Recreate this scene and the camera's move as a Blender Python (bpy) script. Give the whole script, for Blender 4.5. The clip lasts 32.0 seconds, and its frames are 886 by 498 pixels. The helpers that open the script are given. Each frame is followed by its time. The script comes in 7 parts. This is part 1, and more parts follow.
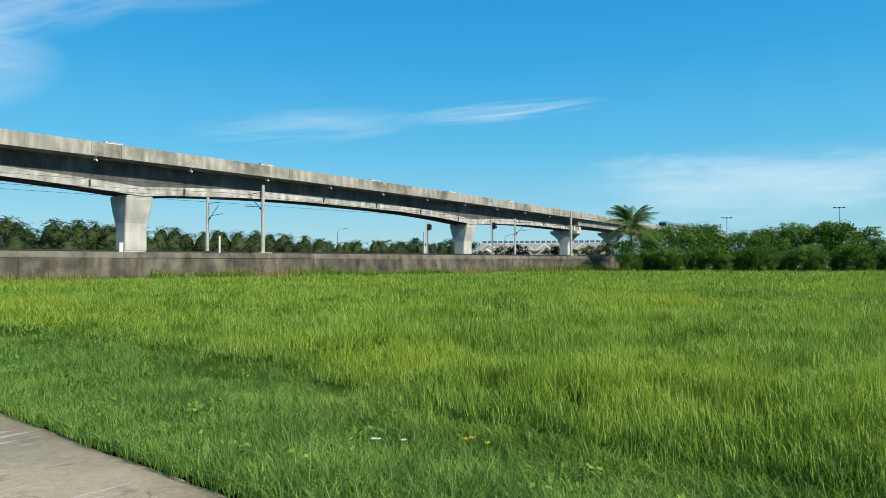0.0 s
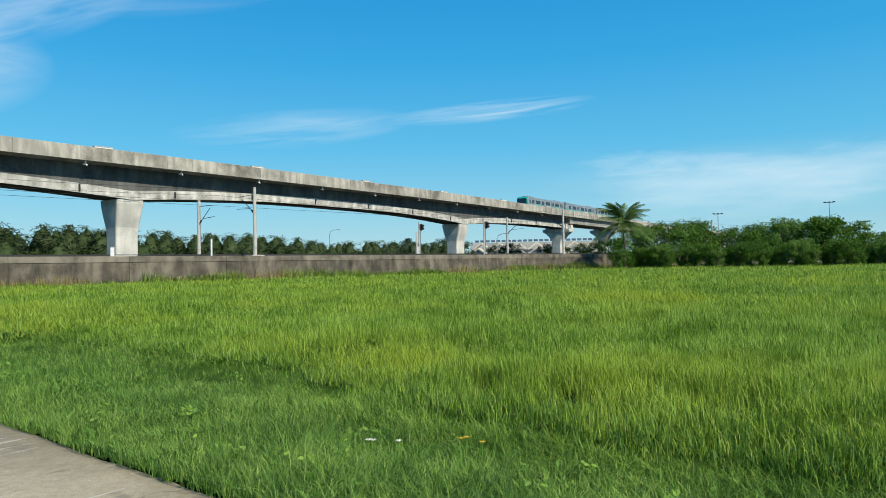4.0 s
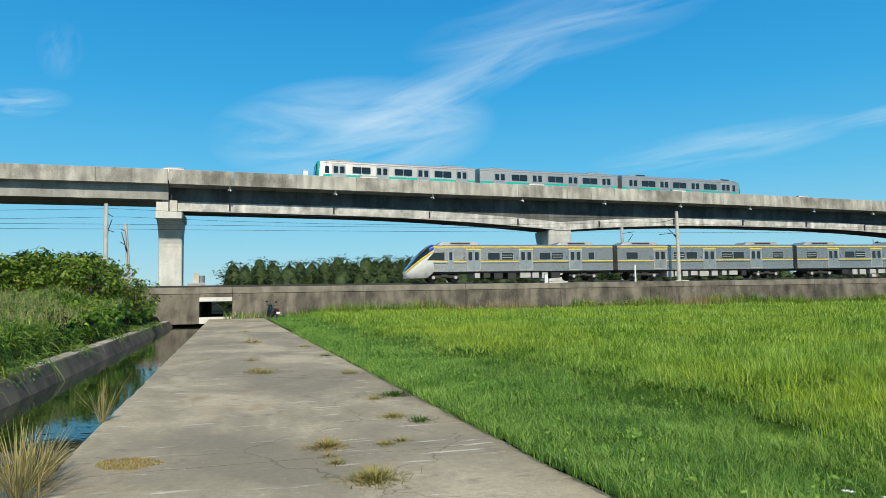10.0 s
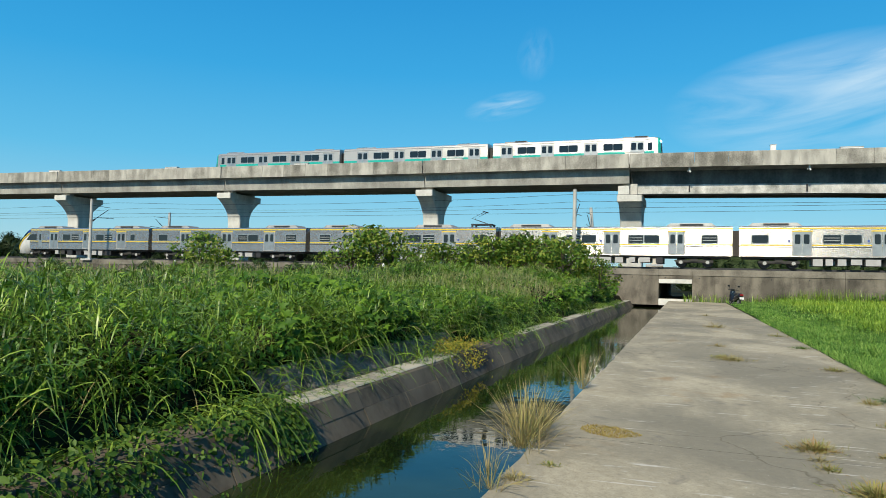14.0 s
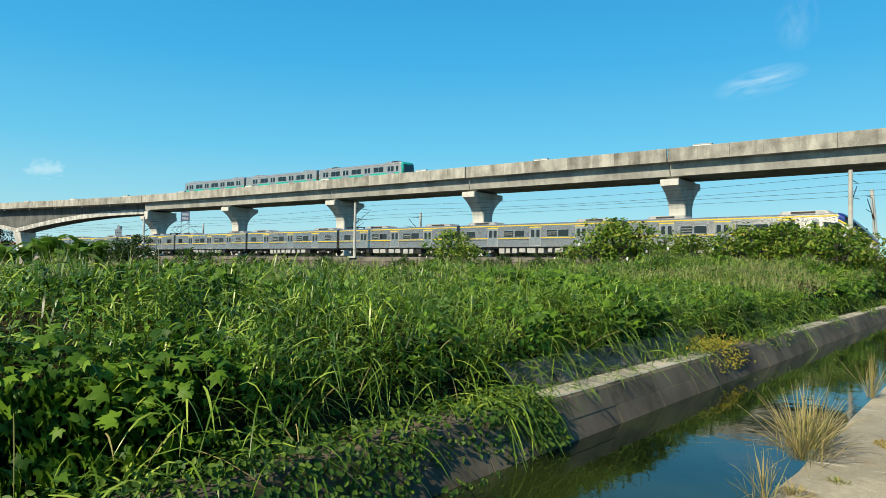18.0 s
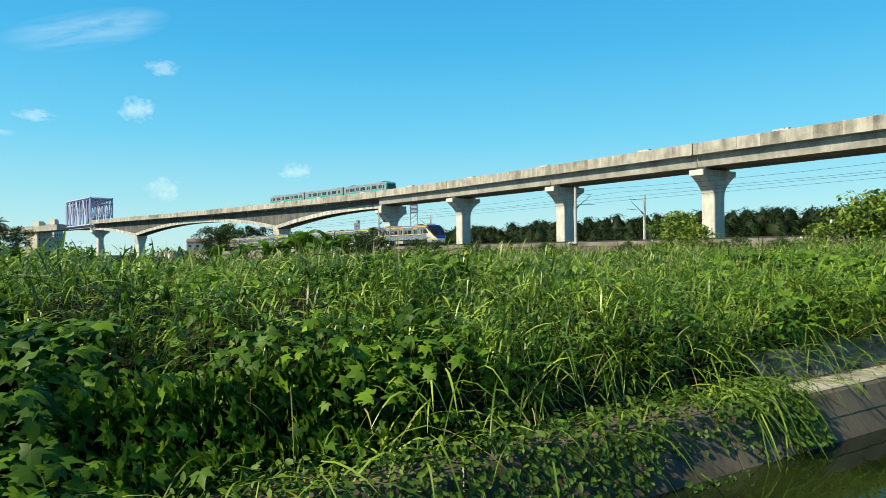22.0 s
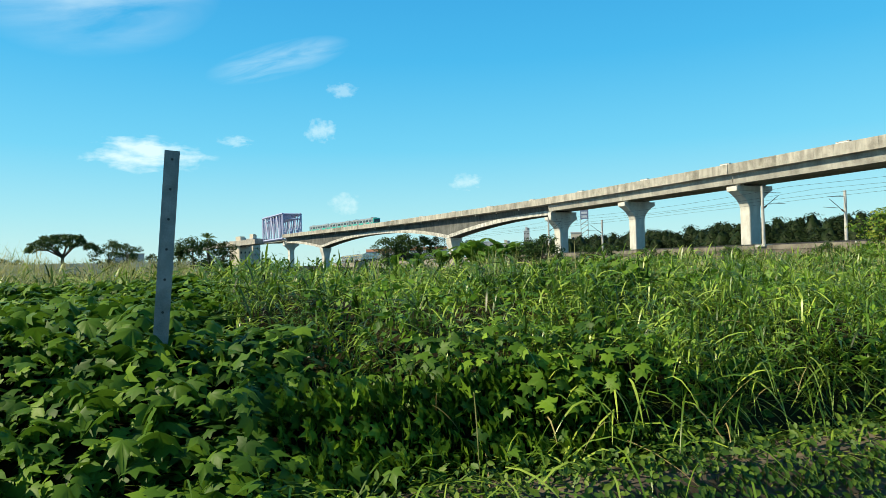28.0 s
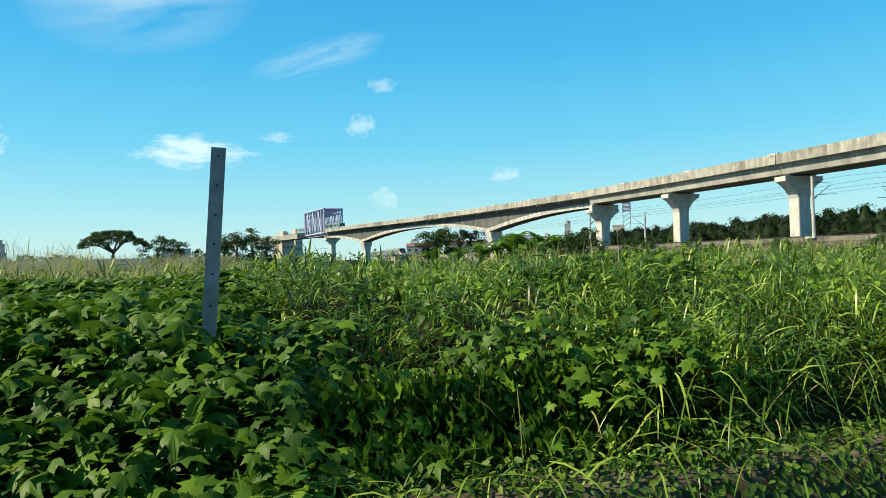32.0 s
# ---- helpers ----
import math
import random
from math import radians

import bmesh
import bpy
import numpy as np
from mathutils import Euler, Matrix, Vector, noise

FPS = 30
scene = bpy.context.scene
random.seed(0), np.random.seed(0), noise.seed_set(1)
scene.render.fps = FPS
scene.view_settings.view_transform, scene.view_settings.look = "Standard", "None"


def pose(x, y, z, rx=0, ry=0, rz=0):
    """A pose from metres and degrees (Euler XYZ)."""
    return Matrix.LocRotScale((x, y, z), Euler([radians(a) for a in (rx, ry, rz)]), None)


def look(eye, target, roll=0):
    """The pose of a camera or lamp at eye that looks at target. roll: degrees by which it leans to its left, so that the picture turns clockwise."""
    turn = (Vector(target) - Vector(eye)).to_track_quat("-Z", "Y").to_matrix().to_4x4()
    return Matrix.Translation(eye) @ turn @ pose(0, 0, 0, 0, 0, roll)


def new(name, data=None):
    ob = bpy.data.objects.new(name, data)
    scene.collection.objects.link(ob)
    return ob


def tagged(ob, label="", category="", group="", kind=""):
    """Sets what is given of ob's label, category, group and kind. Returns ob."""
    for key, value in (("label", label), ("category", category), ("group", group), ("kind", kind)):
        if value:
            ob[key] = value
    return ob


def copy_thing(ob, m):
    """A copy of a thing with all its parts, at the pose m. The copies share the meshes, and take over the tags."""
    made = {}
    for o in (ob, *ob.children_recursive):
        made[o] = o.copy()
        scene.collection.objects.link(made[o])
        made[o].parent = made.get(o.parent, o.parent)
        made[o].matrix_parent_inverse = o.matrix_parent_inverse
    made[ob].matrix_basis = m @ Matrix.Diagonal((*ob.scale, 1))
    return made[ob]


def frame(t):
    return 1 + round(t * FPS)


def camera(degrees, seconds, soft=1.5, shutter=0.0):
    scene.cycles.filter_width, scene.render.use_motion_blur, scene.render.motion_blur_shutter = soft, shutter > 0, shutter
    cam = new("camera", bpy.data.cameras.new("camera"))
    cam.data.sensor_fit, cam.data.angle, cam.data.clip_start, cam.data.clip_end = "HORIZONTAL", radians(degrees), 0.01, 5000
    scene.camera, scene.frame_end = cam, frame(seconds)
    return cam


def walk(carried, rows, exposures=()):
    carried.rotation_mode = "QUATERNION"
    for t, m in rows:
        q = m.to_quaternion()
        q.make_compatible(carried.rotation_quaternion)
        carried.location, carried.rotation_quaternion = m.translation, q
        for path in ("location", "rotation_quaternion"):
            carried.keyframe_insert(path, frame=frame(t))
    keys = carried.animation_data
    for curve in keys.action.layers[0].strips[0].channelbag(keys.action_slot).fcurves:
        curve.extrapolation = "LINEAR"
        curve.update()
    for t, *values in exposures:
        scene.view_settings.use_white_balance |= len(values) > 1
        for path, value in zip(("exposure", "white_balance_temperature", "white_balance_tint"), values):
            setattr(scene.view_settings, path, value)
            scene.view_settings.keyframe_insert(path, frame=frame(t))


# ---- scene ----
cam = camera(65.12, 32.0, soft=0.5)
# Turning on the spot: seconds, place, tilt, roll and heading of the camera.
PATH = (
    (0, 0.041, 0.277, 1.50, 91.20, 0.18, -8.34),
    (0.5, 0.040, 0.277, 1.50, 91.14, 0.41, -8.31),
    (1, 0.039, 0.277, 1.50, 90.72, 0.74, -7.90),
    (1.5, 0.045, 0.276, 1.50, 91.00, 0.75, -9.17),
    (2, 0.045, 0.276, 1.50, 91.14, 0.78, -9.21),
    (2.5, 0.046, 0.276, 1.50, 91.34, 0.75, -9.35),
    (4.5, 0.042, 0.277, 1.50, 91.15, 1.11, -8.61),
    (5, 0.040, 0.277, 1.50, 91.28, 1.18, -8.19),
    (5.5, 0.038, 0.277, 1.50, 91.25, 1.20, -7.74),
    (6, 0.036, 0.278, 1.50, 91.26, 1.15, -7.32),
    (6.5, 0.026, 0.279, 1.50, 91.62, 1.89, -5.28),
    (7, 0.015, 0.280, 1.50, 92.10, 2.17, -2.90),
    (7.5, 0.000, 0.280, 1.50, 92.38, 2.38, 0.06),
    (8, -0.019, 0.279, 1.50, 92.76, 2.36, 3.93),
    (8.5, -0.040, 0.277, 1.50, 93.51, 2.25, 8.38),
    (9, -0.064, 0.273, 1.50, 93.57, 1.96, 13.31),
    (9.5, -0.096, 0.263, 1.50, 93.68, 1.85, 20.18),
    (10, -0.118, 0.254, 1.50, 93.90, 1.02, 24.89),
    (10.5, -0.131, 0.247, 1.50, 94.69, 0.72, 28.02),
    (11, -0.149, 0.237, 1.50, 94.61, 0.69, 32.10),
    (11.5, -0.161, 0.229, 1.50, 94.35, 0.92, 35.26),
    (12, -0.191, 0.205, 1.50, 94.18, 0.88, 42.97),
    (12.5, -0.224, 0.167, 1.50, 93.18, 1.88, 53.40),
    (13, -0.239, 0.145, 1.50, 91.81, 0.61, 58.77),
    (13.5, -0.244, 0.138, 1.50, 92.53, -0.55, 60.52),
    (14, -0.246, 0.134, 1.50, 92.30, -1.35, 61.30),
    (14.5, -0.251, 0.123, 1.50, 92.56, -0.92, 63.82),
    (15, -0.257, 0.110, 1.50, 92.38, -1.33, 66.71),
    (15.5, -0.265, 0.090, 1.50, 91.97, -1.10, 71.17),
    (17.5, -0.275, 0.053, 1.50, 91.49, -1.07, 79.11),
    (18, -0.277, 0.044, 1.50, 91.46, -0.88, 80.99),
    (18.5, -0.279, 0.021, 1.50, 91.82, -0.84, 85.69),
    (19, -0.280, 0.007, 1.50, 91.79, -0.59, 88.60),
    (19.5, -0.280, -0.003, 1.50, 91.86, -0.32, 90.66),
    (20, -0.280, -0.012, 1.50, 91.36, -0.18, 92.38),
    (20.5, -0.279, -0.022, 1.50, 91.10, -0.16, 94.60),
    (21, -0.278, -0.029, 1.50, 90.62, -0.42, 95.99),
    (21.5, -0.277, -0.038, 1.50, 91.06, 0.07, 97.77),
    (22, -0.277, -0.044, 1.50, 90.26, 0.48, 99.06),
    (22.5, -0.274, -0.056, 1.50, 90.22, 1.07, 101.57),
    (23, -0.273, -0.063, 1.50, 90.52, 1.18, 103.01),
    (23.5, -0.271, -0.070, 1.50, 90.80, 1.14, 104.56),
    (24, -0.269, -0.077, 1.50, 90.87, 0.84, 105.98),
    (24.5, -0.268, -0.083, 1.50, 90.70, 1.00, 107.16),
    (25, -0.267, -0.086, 1.50, 90.99, 1.19, 107.86),
    (25.5, -0.265, -0.091, 1.50, 91.14, 0.92, 108.99),
    (27.5, -0.260, -0.103, 1.50, 91.20, 1.17, 111.57),
    (28, -0.258, -0.109, 1.50, 91.10, 1.39, 113.03),
    (28.5, -0.256, -0.113, 1.50, 91.18, 1.40, 113.90),
    (29, -0.255, -0.116, 1.50, 91.05, 1.79, 114.55),
    (29.5, -0.254, -0.119, 1.50, 91.08, 1.63, 115.15),
    (30, -0.252, -0.122, 1.50, 91.51, 1.27, 115.78),
    (30.5, -0.250, -0.126, 1.50, 91.74, 1.26, 116.89),
    (31, -0.250, -0.126, 1.50, 91.68, 1.15, 116.83),
    (31.5, -0.251, -0.125, 1.50, 91.21, 1.40, 116.51),
    (32, -0.251, -0.124, 1.50, 90.67, 1.62, 116.34),
)
EXPOSURES = ((0.0, 0.05, 6500, 7), (13.0, 0.03, 6500, 7), (19.0, 0.3, 7200, 5), (28.0, 0.43, 7450, 4), (32.0, 0.43, 7450, 4))
walk(cam, [(row[0], pose(*row[1:])) for row in PATH], EXPOSURES)

# ---- sky, clouds and sun ----
SUN_AZ, SUN_EL = 144.0, 41.0
world = bpy.data.worlds.new("daylight")
scene.world = world
world.use_nodes = True


def build_sky():
    nt = world.node_tree
    nt.nodes.clear()
    N, L = nt.nodes.new, nt.links.new

    def math_(op, a, b=None, c=None):
        n = N("ShaderNodeMath")
        n.operation = op
        for i, v in enumerate((a, b, c)):
            if v is None:
                continue
            if isinstance(v, (int, float)):
                n.inputs[i].default_value = v
            else:
                L(v, n.inputs[i])
        return n.outputs[0]

    sky = N("ShaderNodeTexSky")
    sky.sky_type = "NISHITA"
    sky.sun_disc = False
    sky.sun_elevation, sky.sun_rotation = radians(SUN_EL), radians(SUN_AZ)
    sky.air_density, sky.dust_density, sky.ozone_density = 1.0, 0.4, 3.0
    hue = N("ShaderNodeHueSaturation")
    hue.inputs["Saturation"].default_value = SKY_SATURATION
    hue.inputs["Hue"].default_value = SKY_HUE
    L(sky.outputs[0], hue.inputs["Color"])
    # clear tropical air: deep blue overhead, paler towards the horizon
    ramp_ = N("ShaderNodeValToRGB")
    for i, (pos, c) in enumerate(SKY_RAMP):
        e = ramp_.color_ramp.elements[i] if i < 2 else ramp_.color_ramp.elements.new(pos)
        e.position, e.color = pos, (*c, 1)
    tint = N("ShaderNodeVectorMath")
    tint.operation = "SCALE"
    tint.inputs["Scale"].default_value = SKY_GAIN
    L(ramp_.outputs[0], tint.inputs[0])
    blend = N("ShaderNodeMix")
    blend.data_type = "RGBA"
    blend.inputs["Factor"].default_value = 0.85
    L(hue.outputs[0], blend.inputs[6])
    L(tint.outputs[0], blend.inputs[7])
    tc = N("ShaderNodeTexCoord")
    sep = N("ShaderNodeSeparateXYZ")
    L(tc.outputs["Generated"], sep.inputs[0])
    x, y, z = sep.outputs
    L(z, ramp_.inputs[0])
    az = math_("MULTIPLY", math_("ARCTAN2", x, y), 57.29578)
    el = math_("MULTIPLY", math_("ARCSINE", z), 57.29578)
    total = None
    for a0, e0, ra, re, tilt, amount, kind in CLOUDS:
        da, de = math_("SUBTRACT", az, a0), math_("SUBTRACT", el, e0)
        c, s = math.cos(radians(tilt)), math.sin(radians(tilt))
        u = math_("ADD", math_("MULTIPLY", da, c), math_("MULTIPLY", de, s))
        v = math_("SUBTRACT", math_("MULTIPLY", de, c), math_("MULTIPLY", da, s))
        comb = N("ShaderNodeCombineXYZ")
        stretch = (0.5 / ra, 0.9 / re) if kind == "wisp" else (1.5 / ra, 1.2 / re)
        L(math_("MULTIPLY", u, stretch[0]), comb.inputs[0])
        L(math_("MULTIPLY", v, stretch[1]), comb.inputs[1])
        comb.inputs[2].default_value = a0 * 0.37 + e0
        nz = N("ShaderNodeTexNoise")
        nz.inputs["Scale"].default_value = 1.7
        nz.inputs["Detail"].default_value = 6.0
        nz.inputs["Roughness"].default_value = 0.55
        nz.inputs["Distortion"].default_value = 0.6 if kind == "wisp" else 0.15
        L(comb.outputs[0], nz.inputs["Vector"])
        r2 = math_("ADD", math_("POWER", math_("ABSOLUTE", math_("DIVIDE", u, ra)), 2.0), math_("POWER", math_("ABSOLUTE", math_("DIVIDE", v, re)), 2.0))
        fall = math_("MAXIMUM", math_("SUBTRACT", 1.0, r2), 0.0)
        if kind == "wisp":
            m = math_("MULTIPLY", fall, math_("MAXIMUM", math_("MULTIPLY", math_("SUBTRACT", nz.outputs[0], 0.34), 3.0), 0.0))
        else:
            m = math_("MAXIMUM", math_("MULTIPLY", math_("SUBTRACT", math_("ADD", math_("MULTIPLY", fall, 0.8), math_("MULTIPLY", nz.outputs[0], 1.7)), 1.12), 1.7), 0.0)
            m = math_("MINIMUM", math_("MULTIPLY", m, math_("MINIMUM", math_("MULTIPLY", fall, 4.0), 1.0)), 1.0)
        m = math_("MULTIPLY", m, amount)
        total = m if total is None else math_("ADD", total, m)
    total = math_("MINIMUM", total, 0.95)
    mix = N("ShaderNodeMix")
    mix.data_type = "RGBA"
    L(total, mix.inputs["Factor"])
    L(blend.outputs[2], mix.inputs[6])
    mix.inputs[7].default_value = CLOUD_COLOUR
    bg, out = N("ShaderNodeBackground"), N("ShaderNodeOutputWorld")
    bg.inputs["Strength"].default_value = SKY_STRENGTH
    L(mix.outputs[2], bg.inputs["Color"])
    L(bg.outputs[0], out.inputs["Surface"])


SKY_STRENGTH, SKY_SATURATION, SKY_HUE = 0.12, 1.15, 0.49
CLOUD_COLOUR = (6.6, 7.6, 8.2, 1)
# height (sine) and colour of the clear sky
SKY_GAIN = 8.3
SKY_RAMP = ((0.0, (0.41, 0.67, 0.77)), (0.07, (0.255, 0.60, 0.79)), (0.16, (0.10, 0.50, 0.82)), (0.28, (0.028, 0.38, 0.78)), (0.42, (0.010, 0.28, 0.69)), (0.62, (0.010, 0.12, 0.36)), (1.0, (0.006, 0.06, 0.2)))
# Clouds in the sky: heading, height, half widths, tilt (degrees), thickness, kind.
CLOUDS = (
    (13.0, 12.3, 9.0, 0.9, 4.0, 0.42, "wisp"),
    (-3.0, 11.0, 10.0, 1.6, 5.0, 0.3, "wisp"),
    (33.0, 6.0, 17.0, 3.0, 1.0, 0.2, "wisp"),
    (31.0, 5.0, 14.0, 3.3, 2.0, 0.14, "puff"),
    (41.0, 6.2, 9.0, 2.6, 2.0, 0.14, "puff"),
    (-24.0, 17.0, 11.0, 2.2, 20.0, 0.36, "wisp"),
    (-32.0, 13.5, 12.0, 4.5, 4.0, 0.62, "wisp"),
    (-14.0, 21.5, 14.0, 3.0, 8.0, 0.3, "wisp"),
    (-56.5, 14.0, 3.5, 1.1, 12.0, 0.33, "wisp"),
    (-54.0, 18.0, 2.2, 1.6, 80.0, 0.12, "wisp"),
    (-126.0, 16.2, 6.0, 1.4, 15.0, 0.3, "wisp"),
    (-139.0, 20.0, 9.0, 4.5, 10.0, 0.3, "wisp"),
    (-136.0, 8.7, 5.4, 1.6, 0.0, 0.62, "puff"),
    (-122.8, 10.9, 1.6, 1.2, 0.0, 0.34, "puff"),
    (-129.5, 9.9, 1.6, 0.6, 0.0, 0.28, "puff"),
    (-111.0, 6.6, 1.6, 0.9, 0.0, 0.3, "puff"),
    (-121.0, 5.0, 1.6, 1.1, 0.0, 0.26, "puff"),
    (34.0, 6.0, 17.0, 2.6, 0.0, 0.2, "puff"),
    (25.0, 7.6, 6.0, 1.3, 0.0, 0.16, "puff"),
    (-150.0, 9.0, 2.2, 1.5, 0.0, 0.6, "puff"),
    (-121.0, 14.0, 1.6, 0.8, 0.0, 0.25, "puff"),
)
build_sky()

sun = new("sun", bpy.data.lights.new("sun", "SUN"))
sun.data.energy, sun.data.angle, sun.data.color = 5.0, radians(0.55), (1.0, 0.90, 0.74)
sun_way = Vector((math.sin(radians(SUN_AZ)) * math.cos(radians(SUN_EL)), math.cos(radians(SUN_AZ)) * math.cos(radians(SUN_EL)), math.sin(radians(SUN_EL))))
sun.matrix_world = look(sun_way * 60, (0, 0, 0))

# ---- geometry helpers ----
class Geo:
    """Vertices and faces of one mesh."""

    def __init__(self):
        self.v, self.f = [], []

    def add(self, verts, faces):
        k = len(self.v)
        self.v.extend(tuple(p) for p in verts)
        self.f.extend(tuple(i + k for i in face) for face in faces)
        return self

    def box(self, x0, x1, y0, y1, z0, z1, m=None):
        pts = [Vector(p) for p in ((x0, y0, z0), (x1, y0, z0), (x1, y1, z0), (x0, y1, z0), (x0, y0, z1), (x1, y0, z1), (x1, y1, z1), (x0, y1, z1))]
        if m is not None:
            pts = [m @ p for p in pts]
        return self.add(pts, ((3, 2, 1, 0), (4, 5, 6, 7), (0, 1, 5, 4), (1, 2, 6, 5), (2, 3, 7, 6), (3, 0, 4, 7)))

    def rings(self, rings, close=True, caps=True):
        """Joins equal rings of points by quads."""
        n, k = len(rings[0]), len(self.v)
        for ring in rings:
            self.v.extend(tuple(p) for p in ring)
        for i in range(len(rings) - 1):
            a, b = k + i * n, k + (i + 1) * n
            for j in range(n if close else n - 1):
                j2 = (j + 1) % n
                self.f.append((a + j, a + j2, b + j2, b + j))
        if caps:
            self.f.append(tuple(k + j for j in reversed(range(n))))
            self.f.append(tuple(k + (len(rings) - 1) * n + j for j in range(n)))
        return self

    def tube(self, points, radii, n=8, caps=True):
        rings = []
        pts = [Vector(p) for p in points]
        if isinstance(radii, (int, float)):
            radii = [radii] * len(pts)
        for i, p in enumerate(pts):
            d = (pts[min(i + 1, len(pts) - 1)] - pts[max(i - 1, 0)]).normalized()
            a = d.orthogonal().normalized() if abs(d.z) > 0.9 else d.cross(Vector((0, 0, 1))).normalized()
            b = d.cross(a)
            rings.append([p + (a * math.cos(2 * math.pi * j / n) + b * math.sin(2 * math.pi * j / n)) * radii[i] for j in range(n)])
        return self.rings(rings, True, caps)

    def disc_roll(self, x, y, z, r, w, n=14):
        """A wheel or a tank end lying across y."""
        rings = [[(x + q * r * math.cos(2 * math.pi * j / n), y + e, z + q * r * math.sin(2 * math.pi * j / n)) for j in range(n)] for e, q in ((-w / 2, 0.82), (-w / 2 + 0.02, 1.0), (w / 2 - 0.02, 1.0), (w / 2, 0.82))]
        return self.rings(rings)

    def data(self, name, material, smooth=False):
        me = bpy.data.meshes.new(name)
        me.from_pydata(self.v, [], self.f)
        me.materials.append(material)
        if smooth:
            me.shade_smooth()
        me.update()
        return me


def part(name, geo, material, parent=None, label="", smooth=False, m=None):
    """Links a Geo, or a mesh, as one mesh object under a thing."""
    me = geo if isinstance(geo, bpy.types.Mesh) else geo.data(name, material, smooth)
    ob = new(name, me)
    if m is not None:
        ob.matrix_basis = m
    if parent is not None:
        ob.parent = parent
    return tagged(ob, label)


def thing(name, label, category, group="", kind="", m=None):
    ob = new(name)
    ob.empty_display_size = 0.3
    if m is not None:
        ob.matrix_basis = m
    return tagged(ob, label, category, group, kind)


def rounded(w, h, r, n=3):
    """A rounded rectangle as points (a, b), turning left."""
    pts = []
    for cx, cy, a0 in ((w / 2 - r, h / 2 - r, 0), (-w / 2 + r, h / 2 - r, 90), (-w / 2 + r, -h / 2 + r, 180), (w / 2 - r, -h / 2 + r, 270)):
        for i in range(n + 1):
            a = radians(a0 + 90 * i / n)
            pts.append((cx + r * math.cos(a), cy + r * math.sin(a)))
    return pts


def fast_mesh(name, verts, tris, material):
    """A mesh from arrays: verts (n, 3), tris (m, 3)."""
    me = bpy.data.meshes.new(name)
    verts, tris = np.asarray(verts, np.float32), np.asarray(tris, np.int32)
    me.vertices.add(len(verts))
    me.vertices.foreach_set("co", verts.ravel())
    me.loops.add(tris.size)
    me.loops.foreach_set("vertex_index", tris.ravel())
    me.polygons.add(len(tris))
    me.polygons.foreach_set("loop_start", np.arange(0, tris.size, 3, dtype=np.int32))
    me.polygons.foreach_set("loop_total", np.full(len(tris), 3, np.int32))
    me.materials.append(material)
    me.update(calc_edges=True)
    return me


rng = np.random.default_rng(7)


class Line:
    """A level line in plan, by its curvature at knots along it."""

    def __init__(self, knots, curvature, heading, x0, y0, reach=760.0):
        s = np.arange(-reach, reach + 0.5, 1.0)
        k = np.interp(s, knots, curvature) * ((s >= knots[0]) & (s <= knots[-1]))
        i0 = len(s) // 2
        h = np.concatenate([[0], np.cumsum((k[1:] + k[:-1]) / 2)])
        self.s, self.h = s, h - h[i0] + heading
        dx, dy = np.sin(self.h), np.cos(self.h)
        X = np.concatenate([[0], np.cumsum((dx[1:] + dx[:-1]) / 2)])
        Y = np.concatenate([[0], np.cumsum((dy[1:] + dy[:-1]) / 2)])
        self.X, self.Y = X - X[i0] + x0, Y - Y[i0] + y0

    def heading(self, s):
        return float(np.interp(s, self.s, self.h))

    def at(self, s, off=0.0, z=0.0):
        """A point at s, off metres towards the path's side."""
        h = self.heading(s)
        return Vector((float(np.interp(s, self.s, self.X)) + off * math.cos(h), float(np.interp(s, self.s, self.Y)) - off * math.sin(h), z))

    def frame_at(self, s, off=0.0, z=0.0):
        """A pose at s: x along the line, y away from the path's side."""
        p = self.at(s, off, z)
        return pose(p.x, p.y, p.z, 0, 0, 90 - math.degrees(self.heading(s)))

    def ride(self, s_front, s_back, off, zf):
        """The pose of a car whose bogies stand at two places, x in the way of travel (towards lower s)."""
        a, b = self.at(s_front, off, zf(s_front)), self.at(s_back, off, zf(s_back))
        c, d = (a + b) / 2, a - b
        return pose(c.x, c.y, c.z, 0, -math.degrees(math.asin(d.z / d.length)), math.degrees(math.atan2(d.y, d.x)))

    def sweep(self, stations, profile, g=None):
        """Sweeps a closed profile (s -> [(off, z)]) along the line."""
        g = g or Geo()
        return g.rings([[self.at(s, o, z) for o, z in profile(s)] for s in stations])


def stations(a, b, step):
    n = max(1, int(math.ceil((b - a) / step)))
    return [a + (b - a) * i / n for i in range(n + 1)]


RAIL = Line(np.linspace(-240, 240, 9), np.array((-0.863, -0.508, -0.134, 0.297, 0.962, 0.594, 0.162, -0.237, -0.622)) * 1e-3, 0.87908, 61.62 * math.sin(-0.72), 61.62 * math.cos(-0.72))
METRO = Line(np.linspace(-300, 300, 13), np.array((0.0, 1.3, 1.629, 1.252, 0.848, 0.5, -0.088, -0.708, -0.69, -0.264, 0.16, 0.577, 0.992)) * 1e-3, 0.8481, 86.88 * math.sin(-0.8), 86.88 * math.cos(-0.8))
RAIL_Z, BED_Z = 2.78, 2.52
TRACK_OFF, TRACK2_OFF, WALL_OFF = -1.45, -5.65, 2.5

# Farm path and canal: p runs along the path to the wall, q across it to the canal's far side.
PATH_O, PATH_A, PATH_B = Vector((-7.07, 5.75, 0)), Vector((-0.669, 0.743, 0)), Vector((-0.743, -0.669, 0))
PATH_END, PATH_W, CANAL_W, WATER_Z = 52.0, 4.2, 3.1, -0.55


